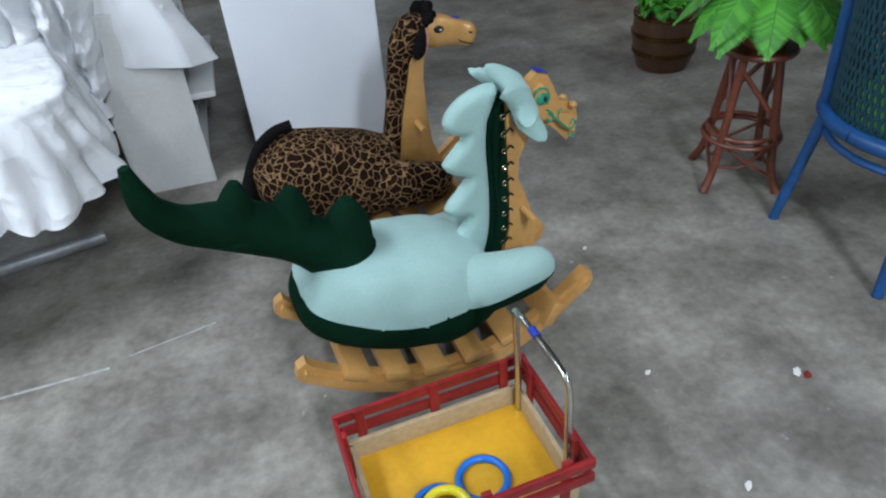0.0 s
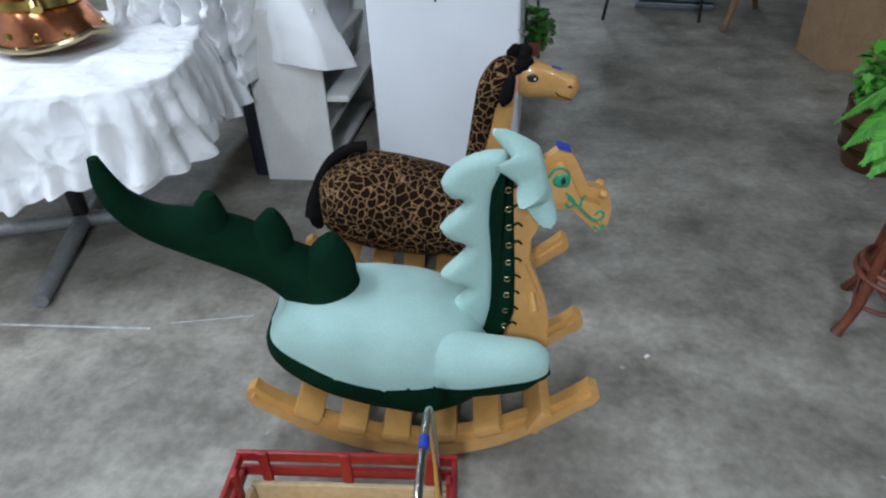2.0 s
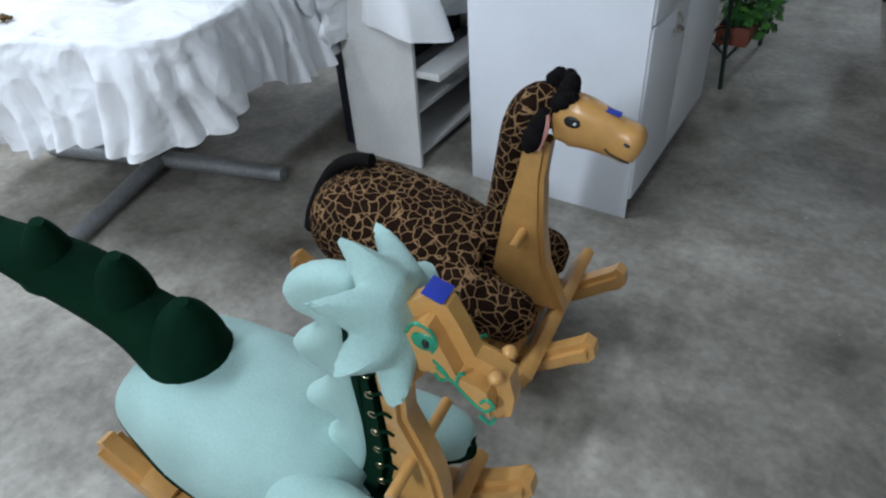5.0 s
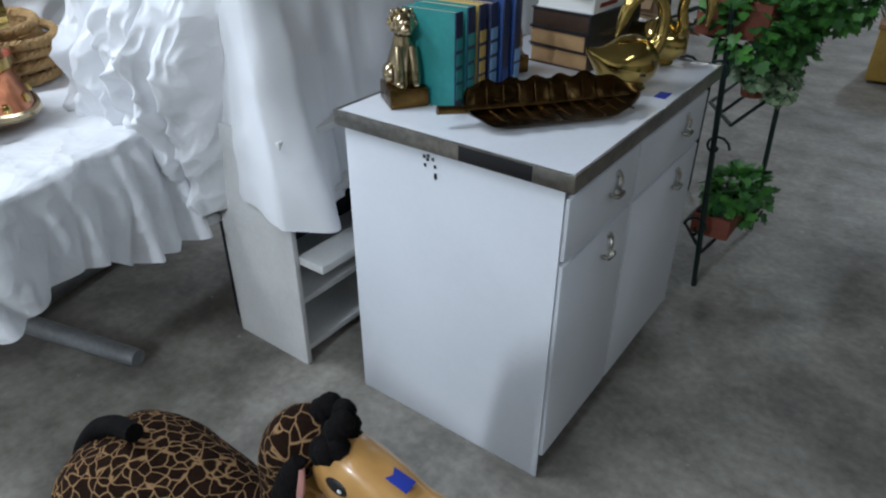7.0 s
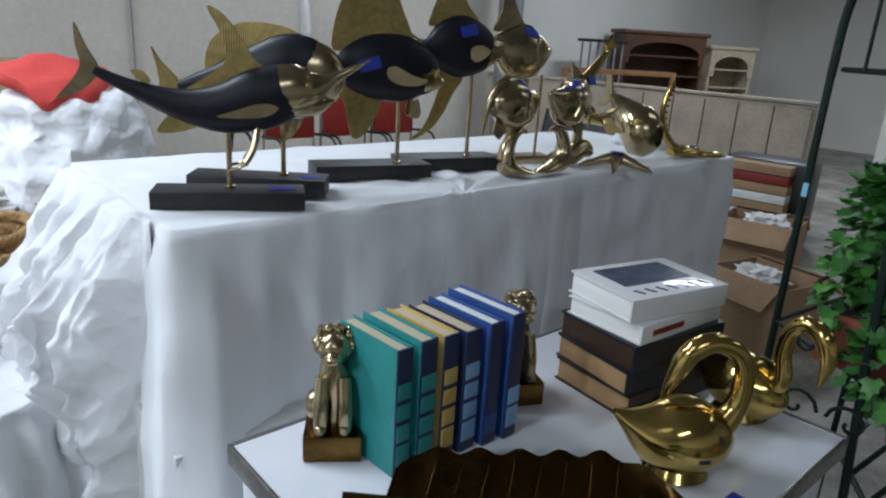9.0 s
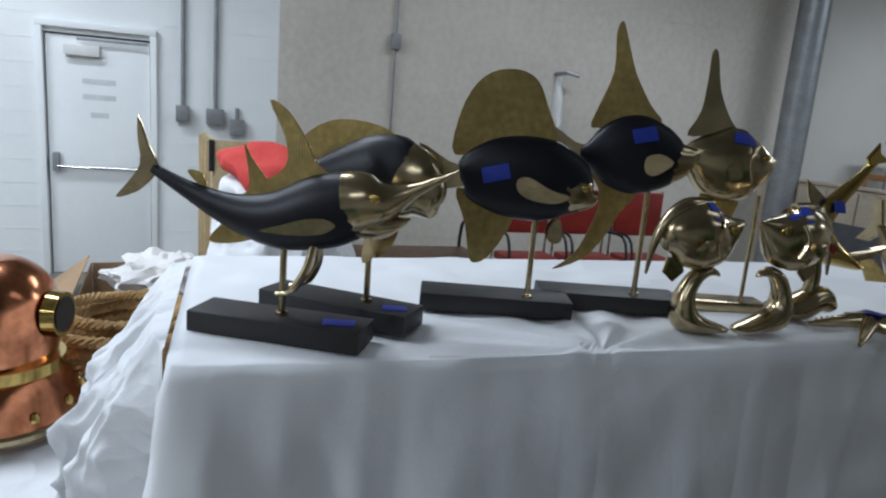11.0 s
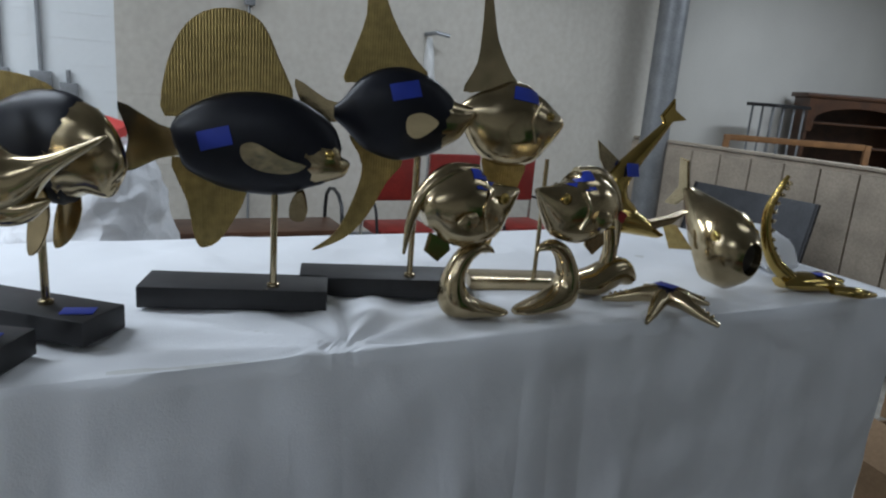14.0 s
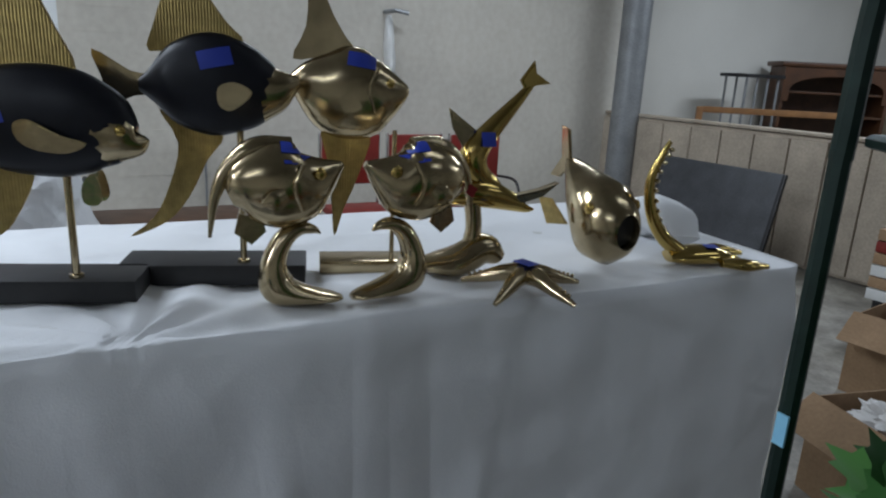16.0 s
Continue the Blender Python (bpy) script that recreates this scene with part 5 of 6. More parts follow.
bm = body([(-0.26, 1.36, 0.05, 0.10), (-0.15, 1.42, 0.07, 0.2), (0.0, 1.46, 0.075, 0.24), (0.15, 1.43, 0.06, 0.2), (0.27, 1.34, 0.04, 0.1)], 20, wobble=0.04)
ob = tagged(part("red_blanket", bm, mat("coral_red_fabric", (0.62, 0.06, 0.05), 0.85, 0, 6, 0.15, 0.2)), "coral red folded blanket on a white covered object", "blanket")
ob.matrix_world = pose(-2.72, 3.26, -0.08)
carton("carton", -2.55, 2.75, 0, 0.8, 0.6, 0.80, 5, "large open brown cardboard carton beside the small table")
crumple("packing_paper", (-2.55, 2.78, 0.82, 0, 0, 0), (0.3, 0.24, 0.14), "heap of crumpled white packing paper in a carton")
carton("carton", -4.9, 2.9, 0, 0.6, 0.6, 0.3, 20, "flattened open brown cardboard carton by the wall")
c = thing("dark_mat", pose(-4.9, 1.9, 0), "dark floor mat in front of the exit door", "mat")
part("mat", box((0.9, 1.3, 0.012), (0, 0, 0.006), 0.004), BLACK, c)

COPPER = mat("polished_copper", (0.62, 0.24, 0.12), 0.2, 1.0, 7, 0.3, 0.03)
ROPE = mat("manila_rope", (0.42, 0.26, 0.11), 0.9, 0, 30, 0.3, 0.6, fine=150)


def rope_coil(x, y, z):
    c = thing("rope_coil", pose(x, y, z), "coil of thick tan manila rope lying on the sheet", "rope")
    for lay in range(5):
        for rr in (0.17, 0.225) if lay < 4 else (0.17,):
            pts = [((rr + 0.012 * noise.noise(Vector((a, lay, rr)))) * math.cos(a), (rr + 0.01) * math.sin(a), 0.022 + 0.041 * lay + 0.008 * math.sin(2 * a + lay)) for a in (2 * math.pi * k / 60 for k in range(61))]
            for strand in range(3):
                tw = []
                for k, p in enumerate(pts):
                    a = 2 * math.pi * k / 60
                    ph = 22 * a + strand * 2.094
                    tw.append((p[0] + 0.010 * math.cos(ph) * math.cos(a), p[1] + 0.010 * math.cos(ph) * math.sin(a), p[2] + 0.010 * math.sin(ph)))
                fine = curve(tw, 3)
                part("strand", tube(fine, 0.0115, 6, caps=False), ROPE, c)
    return c


rope_coil(-1.60, 2.74, 0.785)


def diving_helmet(x, y, z):
    h = thing("diving_helmet", pose(x, y, z, 0, 0, -20), "polished copper and brass diving helmet on a sheet-covered table", "diving helmet")
    part("bonnet", body([(0, 0.16, 0.14, 0.135), (0.0, 0.20, 0.15, 0.14), (0.0, 0.30, 0.155, 0.15), (0, 0.38, 0.13, 0.125), (0, 0.43, 0.07, 0.07), (0, 0.44, 0.01, 0.01)], 32, 6), COPPER, h, "domed copper bonnet")
    part("neck_ring", turned([(0.145, 0.15), (0.158, 0.15), (0.158, 0.18), (0.145, 0.18)], 32), BRASS_BRIGHT, h, "brass neck ring")
    bm = bmesh.new()
    n = 40
    rings = []
    for j in range(8):
        f = j / 7
        ring = []
        for k in range(n):
            a = 2 * math.pi * k / n
            rx, ry = 0.135 + 0.11 * f, 0.135 + 0.05 * f
            ring.append(bm.verts.new((rx * math.cos(a), ry * math.sin(a), 0.155 - 0.115 * f ** 1.6 * (0.6 + 0.4 * abs(math.sin(a))) - 0.02 * f)))
        rings.append(ring)
    for a, b in zip(rings, rings[1:]):
        for k in range(n):
            bm.faces.new((a[k], a[(k + 1) % n], b[(k + 1) % n], b[k]))
    part("breastplate", bm, COPPER, h, "flared copper breastplate")
    edge = [((0.245) * math.cos(a), 0.185 * math.sin(a), 0.155 - 0.115 * (0.6 + 0.4 * abs(math.sin(a))) - 0.02) for a in (2 * math.pi * k / 48 for k in range(49))]
    part("rim", tube(edge, 0.014, 8, caps=False), BRASS, h, "brass breastplate rim")
    for k in range(12):
        a = 2 * math.pi * k / 12 + 0.1
        part("stud", turned([(0.013, 0), (0.013, 0.012), (0.008, 0.022), (0.002, 0.024)], 8, at=(0.225 * math.cos(a), 0.172 * math.sin(a), 0.055 + 0.0)), BRASS_BRIGHT, h, "brass stud")
    for ang, zz in ((0, 0.30), (95, 0.30), (-95, 0.30)):
        a = radians(ang)
        d = Vector((math.cos(a), math.sin(a), 0))
        c = Vector((0, 0, zz)) + d * 0.145
        part("window", tube([c, c + d * 0.03], [0.062, 0.058], 24), BRASS_BRIGHT, h, "round brass window frame")
        part("glass", tube([c + d * 0.028, c + d * 0.033], 0.046, 24), BLACK, h, "dark window glass")
    part("valve", tube(curve([(0.1, -0.1, 0.2), (0.18, -0.14, 0.2), (0.22, -0.16, 0.17)], 4), 0.02, 10), BRASS_BRIGHT, h, "brass side valve")
    return h


diving_helmet(-1.2, 2.50, 0.795)
bm = bmesh.new()
for k in range(9):
    tube([(0.03 * math.sin(k * 2.3), 0.02 * math.cos(k * 1.7), 0.006 + 0.003 * (k % 3)), (0.03 * math.sin(k * 2.3 + 1.4), 0.02 * math.cos(k * 1.7 + 1), 0.008)], 0.005, 6, bm)
ob = tagged(part("metal_trinket", bm, BRONZE), "small dark metal trinket on the sheet", "trinket")
ob.matrix_world = pose(-1.22, 2.02, 0.786)

# ---- on the kitchen cabinet ----
CT = 0.931
PAGES = mat("yellowed_pages", (0.62, 0.52, 0.36), 0.8, 0, 8, 0.12, 0.1, fine=300)
OLD_PAGES = mat("tan_page_edges", (0.40, 0.24, 0.11), 0.8, 0, 8, 0.18, 0.1, fine=300)
WHITE_PAGES = mat("white_pages", (0.80, 0.79, 0.76), 0.8, 0, 8, 0.06, 0.1, fine=300)
TEAL = mat("teal_book_cloth", (0.02, 0.25, 0.24), 0.5, 0, 20, 0.15, 0.05)
NAVY = mat("navy_book_cloth", (0.012, 0.022, 0.075), 0.45, 0, 20, 0.2, 0.05)
ROYAL = mat("royal_blue_cloth", (0.02, 0.07, 0.26), 0.45, 0, 20, 0.2, 0.05)
PALE_BLUE = mat("pale_blue_label", (0.20, 0.38, 0.62), 0.5, 0, 20, 0.1, 0)
OCHRE = mat("ochre_label", (0.55, 0.38, 0.10), 0.5, 0, 20, 0.1, 0)
BROWN_BOOK = mat("brown_leather", (0.05, 0.025, 0.014), 0.45, 0, 14, 0.3, 0.1)
GLOSSY = mat("glossy_book_jacket", (0.70, 0.70, 0.70), 0.12, 0, 5, 0.06, 0)
GREY_PRINT = mat("grey_blue_print", (0.09, 0.11, 0.16), 0.15, 0, 30, 0.4, 0)


def upright_book(x, y, rz, w, h, d, cover, pages, bands, label):
    """A book on end; its spine faces +x."""
    b = thing("book", pose(x, y, CT, 0, 0, rz), label, "book", "row of books between bookends")
    part("page_block", box((d - 0.012, w - 0.007, h - 0.01), (-0.002, 0, h / 2), 0.001), pages, b, "page block")
    for s in (-1, 1):
        part("cover", box((d, 0.0035, h), (0, s * (w / 2 - 0.00175), h / 2), 0.001), cover, b)
    part("spine", box((0.006, w, h), (d / 2 + 0.001, 0, h / 2), 0.003), NAVY if bands else cover, b)
    for z0, z1, m in bands:
        part("spine_label", box((0.002, w * 0.86, (z1 - z0) * h), (d / 2 + 0.005, 0, (z0 + z1) / 2 * h), 0.0005), m, b, "coloured spine panel")
    return b


four = ((0.10, 0.26), (0.29, 0.42), (0.46, 0.58), (0.62, 0.74))
upright_book(0.067, 3.133, 3, 0.032, 0.235, 0.155, TEAL, PAGES, [(a, b, TEAL) for a, b in four], "teal and navy hardback book standing upright")
upright_book(0.071, 3.180, 3, 0.036, 0.24, 0.155, TEAL, PAGES, [(a, b, TEAL) for a, b in four], "teal and navy hardback book standing upright")
upright_book(0.075, 3.227, 3, 0.034, 0.238, 0.15, OCHRE, PAGES, [(a, b, OCHRE) for a, b in four], "ochre and navy hardback book standing upright")
upright_book(0.079, 3.274, 3, 0.038, 0.236, 0.15, NAVY, PAGES, [(a, b, PALE_BLUE) for a, b in four], "navy hardback book with pale blue spine panels")
upright_book(0.083, 3.321, 3, 0.034, 0.242, 0.16, ROYAL, WHITE_PAGES, [(a, b, ROYAL) for a, b in four[:1]], "royal blue hardback book standing upright")
upright_book(0.087, 3.368, 3, 0.034, 0.25, 0.165, ROYAL, WHITE_PAGES, [(a, b, PALE_BLUE) for a, b in four[:2]], "royal blue hardback book with white pages")


def lion_bookend(x, y, rz):
    b = thing("lion_bookend", pose(x, y, CT, 0, 0, rz), "cast brass seated guardian lion bookend on a block", "bookend", "pair of brass lion bookends")
    part("plinth", box((0.11, 0.10, 0.05), (0, 0, 0.025), 0.004), BRONZE, b, "dull brass plinth block")
    bm = body([(-0.02, 0.05, 0.045, 0.04), (-0.018, 0.09, 0.042, 0.038), (-0.002, 0.135, 0.034, 0.03), (0.004, 0.17, 0.025, 0.022)], 16, wobble=0.006)
    for s in (-1, 1):
        tube(curve([(0.02, s * 0.018, 0.145), (0.034, s * 0.02, 0.1), (0.036, s * 0.02, 0.058)], 4), [0.014] * 9, 10, bm)
        ball((0.017, 0.013, 0.01), (0.042, s * 0.02, 0.058), bm, 10)
        ball((0.03, 0.018, 0.028), (-0.012, s * 0.034, 0.075), bm, 12)
        ball((0.009, 0.006, 0.012), (0.0, s * 0.024, 0.222), bm, 8)
    ball((0.03, 0.029, 0.03), (0.014, 0, 0.198), bm, 14)
    ball((0.017, 0.017, 0.013), (0.04, 0, 0.19), bm, 12)
    for k in range(40):
        a, e = random.uniform(0, 6.28), random.uniform(-0.6, 1.3)
        ball((0.009, 0.009, 0.009), (0.002 + 0.028 * math.cos(a) * math.cos(e), 0.03 * math.sin(a) * math.cos(e), 0.2 + 0.028 * math.sin(e)), bm, 6)
    part("lion", bm, BRASS, b, "polished brass lion figure")
    return b


lion_bookend(0.005, 3.095, -35)
lion_bookend(0.062, 3.492, -25)


def flat_book(x, y, z, rz, sx, sy, h, cover, pages, label):
    b = thing("book", pose(x, y, z, 0, 0, rz), label, "book", "stack of books on the cabinet")
    part("page_block", box((sx - 0.01, sy - 0.012, h - 0.007), (0, -0.002, h / 2), 0.002), pages, b, "page block")
    for zz in (0.002, h - 0.002):
        part("cover", box((sx, sy, 0.004), (0, 0, zz), 0.001), cover, b)
    part("spine", box((0.005, sy, h), (sx / 2, 0, h / 2), 0.003), cover, b)
    return b


sz = CT
for k, (hh, cv, pg, r, sx, sy, lab) in enumerate(((0.052, BROWN_BOOK, OLD_PAGES, -6, 0.205, 0.28, "old brown leather book lying flat in a stack"), (0.052, BLACK, OLD_PAGES, -9, 0.205, 0.285, "old brown leather book lying flat in a stack"), (0.056, BLACK, BROWN_BOOK, -7, 0.205, 0.285, "black hardback book with dark page edges"), (0.040, GLOSSY, WHITE_PAGES, -4, 0.19, 0.27, "white paperback book with red spine print"), (0.048, GLOSSY, WHITE_PAGES, -12, 0.185, 0.27, "glossy white hardback with a dark photo jacket"))):
    b = flat_book(0.185, 3.755, sz, r, sx, sy, hh, cv, pg, lab)
    if k == 4:
        part("jacket_print", box((0.10, 0.19, 0.0012), (-0.02, 0.0, hh + 0.0008), 0), GREY_PRINT, b, "dark grey-blue jacket photo")
        for j in range(7):
            part("jacket_mark", box((0.025, 0.006, 0.0014), (0.065, -0.09 + 0.03 * j, hh + 0.0012), 0, (0, 0, 25)), GREY_PRINT, b, "illegible jacket lettering")
    if k == 3:
        part("spine_stripe", box((0.002, 0.10, 0.012), (sx / 2 + 0.003, -0.05, 0.02), 0), RED_SEAT, b, "red spine stripe")
    sz += hh + 0.0005


def brass_swan(x, y, rz, s, bend):
    b = thing("brass_swan", pose(x, y, CT, 0, 0, rz), "polished brass swan with a long arched neck", "swan figurine", "pair of brass swans")
    part("body", body([(s * a, s * c, s * d, s * e) for a, c, d, e in ((-0.115, 0.105, 0.005, 0.006), (-0.085, 0.088, 0.024, 0.03), (-0.045, 0.072, 0.054, 0.058), (0.0, 0.068, 0.066, 0.068), (0.04, 0.068, 0.06, 0.058), (0.072, 0.075, 0.036, 0.034), (0.083, 0.08, 0.01, 0.01))], 24), BRASS_BRIGHT, b, "rounded brass body")
    part("foot", turned([(0.05 * s, 0), (0.055 * s, 0.004), (0.045 * s, 0.018 * s)], 24), BRASS_BRIGHT, b)
    pts = curve([(s * a, 0, s * c) for a, c in bend], 6)
    part("neck", tube(pts, [s * v.x for v in curve([(0.028, 0, 0), (0.019, 0, 0), (0.016, 0, 0), (0.0155, 0, 0), (0.0165, 0, 0), (0.018, 0, 0), (0.014, 0, 0), (0.004, 0, 0)], 6)], 14), BRASS_BRIGHT, b, "arched brass neck and head")
    return b


brass_swan(0.415, 3.545, 52, 1.06, ((0.055, 0.07), (0.085, 0.12), (0.088, 0.175), (0.07, 0.215), (0.03, 0.232), (-0.005, 0.215), (-0.025, 0.175), (-0.04, 0.13)))
brass_swan(0.392, 3.835, -8, 1.0, ((0.04, 0.07), (0.07, 0.11), (0.062, 0.16), (0.068, 0.21), (0.095, 0.236), (0.13, 0.222), (0.145, 0.18), (0.14, 0.13)))


def leaf_tray(x, y, rz):
    t = thing("leaf_tray", pose(x, y, CT + 0.014, 18, 0, rz), "long dark bronze banana leaf tray on small feet", "tray")
    bm = bmesh.new()
    L, n, m = 0.46, 40, 12
    rows = []
    for i in range(n + 1):
        u = i / n
        half = 0.088 * (min(1, u * 9) ** 0.5) * (min(1, (1 - u) * 4.5) ** 0.55) + 0.002
        half *= 1 + 0.05 * math.sin(u * 44)
        row = []
        for j in range(m + 1):
            v = 2 * j / m - 1
            z = 0.016 + 0.018 * v * v + 0.004 * math.sin(u * 44) * abs(v) + 0.02 * max(0, u - 0.7)
            row.append(bm.verts.new((L * (u - 0.5), half * v, z)))
        rows.append(row)
    for a, b in zip(rows, rows[1:]):
        for j in range(m):
            bm.faces.new((a[j], a[j + 1], b[j + 1], b[j]))
    bmesh.ops.solidify(bm, geom=bm.faces[:], thickness=0.004)
    leaf = part("leaf", bm, BRONZE, t, "rippled bronze leaf dish")
    part("midrib", tube([(-0.295, 0, 0.03), (-0.225, 0, 0.024), (0.0, 0, 0.02), (0.21, 0, 0.022)], [0.011, 0.010, 0.004, 0.002], 10), BRONZE, leaf, "brass leaf stem")
    for k in range(9):
        xx = -0.17 + 0.042 * k
        for s in (-1, 1):
            part("vein", tube([(xx, s * 0.005, 0.021), (xx + 0.018, s * 0.068, 0.032)], 0.0018, 5), BRONZE, leaf)
    for xx in (-0.14, 0.14):
        for s in (-1, 1):
            part("foot", ball((0.009, 0.009, 0.010), (xx, s * 0.04, 0.010), n=10), BRASS, t)
    return t


leaf_tray(0.36, 3.235, 52)
c = tagged(part("tape_scrap", box((0.03, 0.05, 0.0015), (0.53, 3.54, CT + 0.0015), 0), BLUE_TAPE), "scrap of blue tape on the countertop", "tape")

# ---- small brass pieces at the far end of the long table ----
T0 = BTOP + 0.003


def starfish(x, y, rz):
    s = thing("brass_starfish", pose(x, y, T0, 0, 0, rz), "textured brass starfish with slim curled arms", "starfish")
    bm = ball((0.03, 0.03, 0.016), (0, 0, 0.035))
    for k in range(5):
        a = 2 * math.pi * k / 5
        c, d = math.cos(a), math.sin(a)
        tube(curve([(0, 0, 0.035), (0.04 * c, 0.04 * d, 0.032), (0.085 * c, 0.085 * d, 0.018), (0.13 * c, 0.13 * d, 0.006)], 5), [v.x for v in curve([(0.022, 0, 0), (0.018, 0, 0), (0.012, 0, 0), (0.005, 0, 0)], 5)], 10, bm)
        for j in range(10):
            r = 0.015 + 0.011 * j
            ball((0.004, 0.004, 0.004), (r * c, r * d, 0.052 - 0.03 * (r / 0.13) ** 1.2 * 1.2), bm, 6)
    part("star", bm, BRASS, s, "bumpy brass star")
    tape(s, (0.0, -0.0, 0.0575), (0.045, 0.03))
    return s


starfish(-0.455, 4.515, 15)


def dolphin(x, y, rz):
    d = thing("brass_dolphins", pose(x, y, T0, 0, 0, rz), "pair of leaping brass dolphins on a wave base", "dolphin figurine")
    part("base", body([(-0.10, 0.02, 0.018, 0.03), (-0.03, 0.03, 0.03, 0.05), (0.03, 0.05, 0.035, 0.04), (0.07, 0.03, 0.018, 0.03)], 14, wobble=0.01), BRASS, d, "rough brass wave base")
    part("stem", tube(curve([(0, 0, 0.05), (0.01, 0, 0.1), (0.0, 0, 0.17)], 4), [0.018] * 9, 10), BRASS, d)
    part("diving_dolphin", body([(0.12, 0.40, 0.008, 0.006), (0.085, 0.36, 0.014, 0.012), (0.035, 0.305, 0.022, 0.02), (0.0, 0.255, 0.03, 0.026), (0.012, 0.215, 0.027, 0.024), (0.055, 0.19, 0.014, 0.012), (0.07, 0.185, 0.004, 0.004)], 16), BRASS_BRIGHT, d, "diving brass dolphin")
    part("fluke", plate([(0.11, 0.385), (0.095, 0.41), (0.125, 0.45), (0.13, 0.425), (0.165, 0.405), (0.13, 0.40)], 0.012, 0.003), BRASS_BRIGHT, d, "brass tail fluke")
    part("dorsal_fin", plate([(0.01, 0.30), (-0.06, 0.35), (-0.05, 0.31), (-0.012, 0.25)], 0.008, 0.002), BRASS, d)
    part("level_dolphin", body([(-0.08, 0.165, 0.005, 0.005), (-0.05, 0.17, 0.02, 0.018), (0.02, 0.175, 0.032, 0.028), (0.09, 0.155, 0.022, 0.02), (0.13, 0.138, 0.01, 0.01), (0.15, 0.135, 0.003, 0.003)], 16), BRASS_BRIGHT, d, "level brass dolphin")
    part("fluke", plate([(0.08, 0.165), (0.16, 0.18), (0.205, 0.195), (0.165, 0.165), (0.11, 0.15)], 0.03, 0.004), BRASS, d, "brass tail fluke")
    tape(d, (0.02, -0.03, 0.29), (0.03, 0.03), (70, 0, 0))
    return d


dolphin(-0.60, 4.46, 84)


def gaping_fish(x, y, rz):
    f = thing("gaping_fish", pose(x, y, T0, 0, 0, rz), "hollow brass fish with a wide gaping mouth", "fish figurine")
    bm = bmesh.new()
    n = 28
    rings = []
    for u, r, zc in ((-0.13, 0.006, 0.225), (-0.10, 0.035, 0.20), (-0.05, 0.072, 0.15), (0.0, 0.098, 0.112), (0.05, 0.094, 0.105), (0.085, 0.066, 0.10), (0.1, 0.048, 0.098), (0.104, 0.04, 0.098), (0.092, 0.036, 0.098), (0.04, 0.06, 0.10), (-0.03, 0.055, 0.12), (-0.05, 0.01, 0.13)):
        rings.append([bm.verts.new((u, r * 0.8 * math.cos(2 * math.pi * k / n), zc + r * math.sin(2 * math.pi * k / n))) for k in range(n)])
    for a, b in zip(rings, rings[1:]):
        for k in range(n):
            bm.faces.new((a[k], a[(k + 1) % n], b[(k + 1) % n], b[k]))
    part("body", bm, BRASS, f, "hollow brass body with round mouth")
    # A black plug gives the hollow mouth its shade.
    part("mouth_shade", tube([(0.03, 0, 0.10), (0.085, 0, 0.098)], 0.0345, 20), BLACK, f, "black plug standing in for shade inside the mouth")
    for s in (-1, 1):
        part("eye", ball((0.014, 0.008, 0.014), (0.045, s * 0.068, 0.145)), BRASS_BRIGHT, f)
        part("side_fin", plate([(0.0, 0.10), (-0.05, 0.15), (-0.09, 0.15), (-0.06, 0.09)], 0.006, 0.002, m=pose(0, s * 0.085, 0, 0, 0, -s * 15)), BRASS_FIN, f)
    part("tail_fin", plate([(-0.11, 0.21), (-0.13, 0.30), (-0.16, 0.305), (-0.15, 0.23), (-0.19, 0.18), (-0.15, 0.18)], 0.01, 0.003), BRASS, f)
    return f


gaping_fish(-0.57, 4.78, 2)


def seahorse(x, y, rz):
    f = thing("brass_lobster", pose(x, y, T0, 0, 0, rz), "brass lobster with an upright curved ridged tail", "lobster figurine")
    part("body", body([(-0.03, 0.02, 0.012, 0.03), (0.02, 0.026, 0.022, 0.045), (0.08, 0.026, 0.022, 0.04), (0.13, 0.02, 0.012, 0.02), (0.15, 0.018, 0.004, 0.006)], 16), BRASS_BRIGHT, f, "low brass shell")
    pts = curve([(0.0, 0, 0.03), (-0.05, 0, 0.07), (-0.085, 0, 0.13), (-0.095, 0, 0.2), (-0.075, 0, 0.26), (-0.06, 0, 0.29)], 6)
    part("tail", tube(pts, [0.02 - 0.0005 * k for k in range(len(pts))], 12), BRASS_BRIGHT, f, "curved brass tail")
    for k in range(12):
        p = pts[4 + k * 2]
        part("ridge", ball((0.007, 0.014, 0.006), (p.x + 0.014, 0, p.z), n=8), BRASS, f)
    for s in (-1, 1):
        part("claw", body([(0.08, 0.02, 0.01, 0.012, s * 0.05), (0.13, 0.022, 0.014, 0.022, s * 0.07), (0.19, 0.016, 0.006, 0.008, s * 0.06)], 12), BRASS_BRIGHT, f)
    tape(f, (0.07, -0.01, 0.0495), (0.03, 0.03))
    return f


seahorse(-0.50, 4.98, 70)
ob = tagged(part("glass_sheet_fold", body([(-0.12, 0.0, 0.01, 0.06), (-0.05, 0.05, 0.05, 0.09), (0.03, 0.06, 0.05, 0.1), (0.12, 0.02, 0.02, 0.06)], 16, wobble=0.02), CLOTH), "bunched white cloth on the long table", "cloth")
ob.matrix_world = pose(-0.75, 5.12, BTOP)


# ---- plants ----
TERRA = mat("terracotta", (0.22, 0.060, 0.032), 0.75, 0, 9, 0.25, 0.1)
IRON = mat("green_black_iron", (0.012, 0.03, 0.024), 0.45, 0.4, 12, 0.4, 0.1)
SOIL = mat("dark_soil", (0.03, 0.02, 0.014), 0.95, 0, 20, 0.4, 0.4)


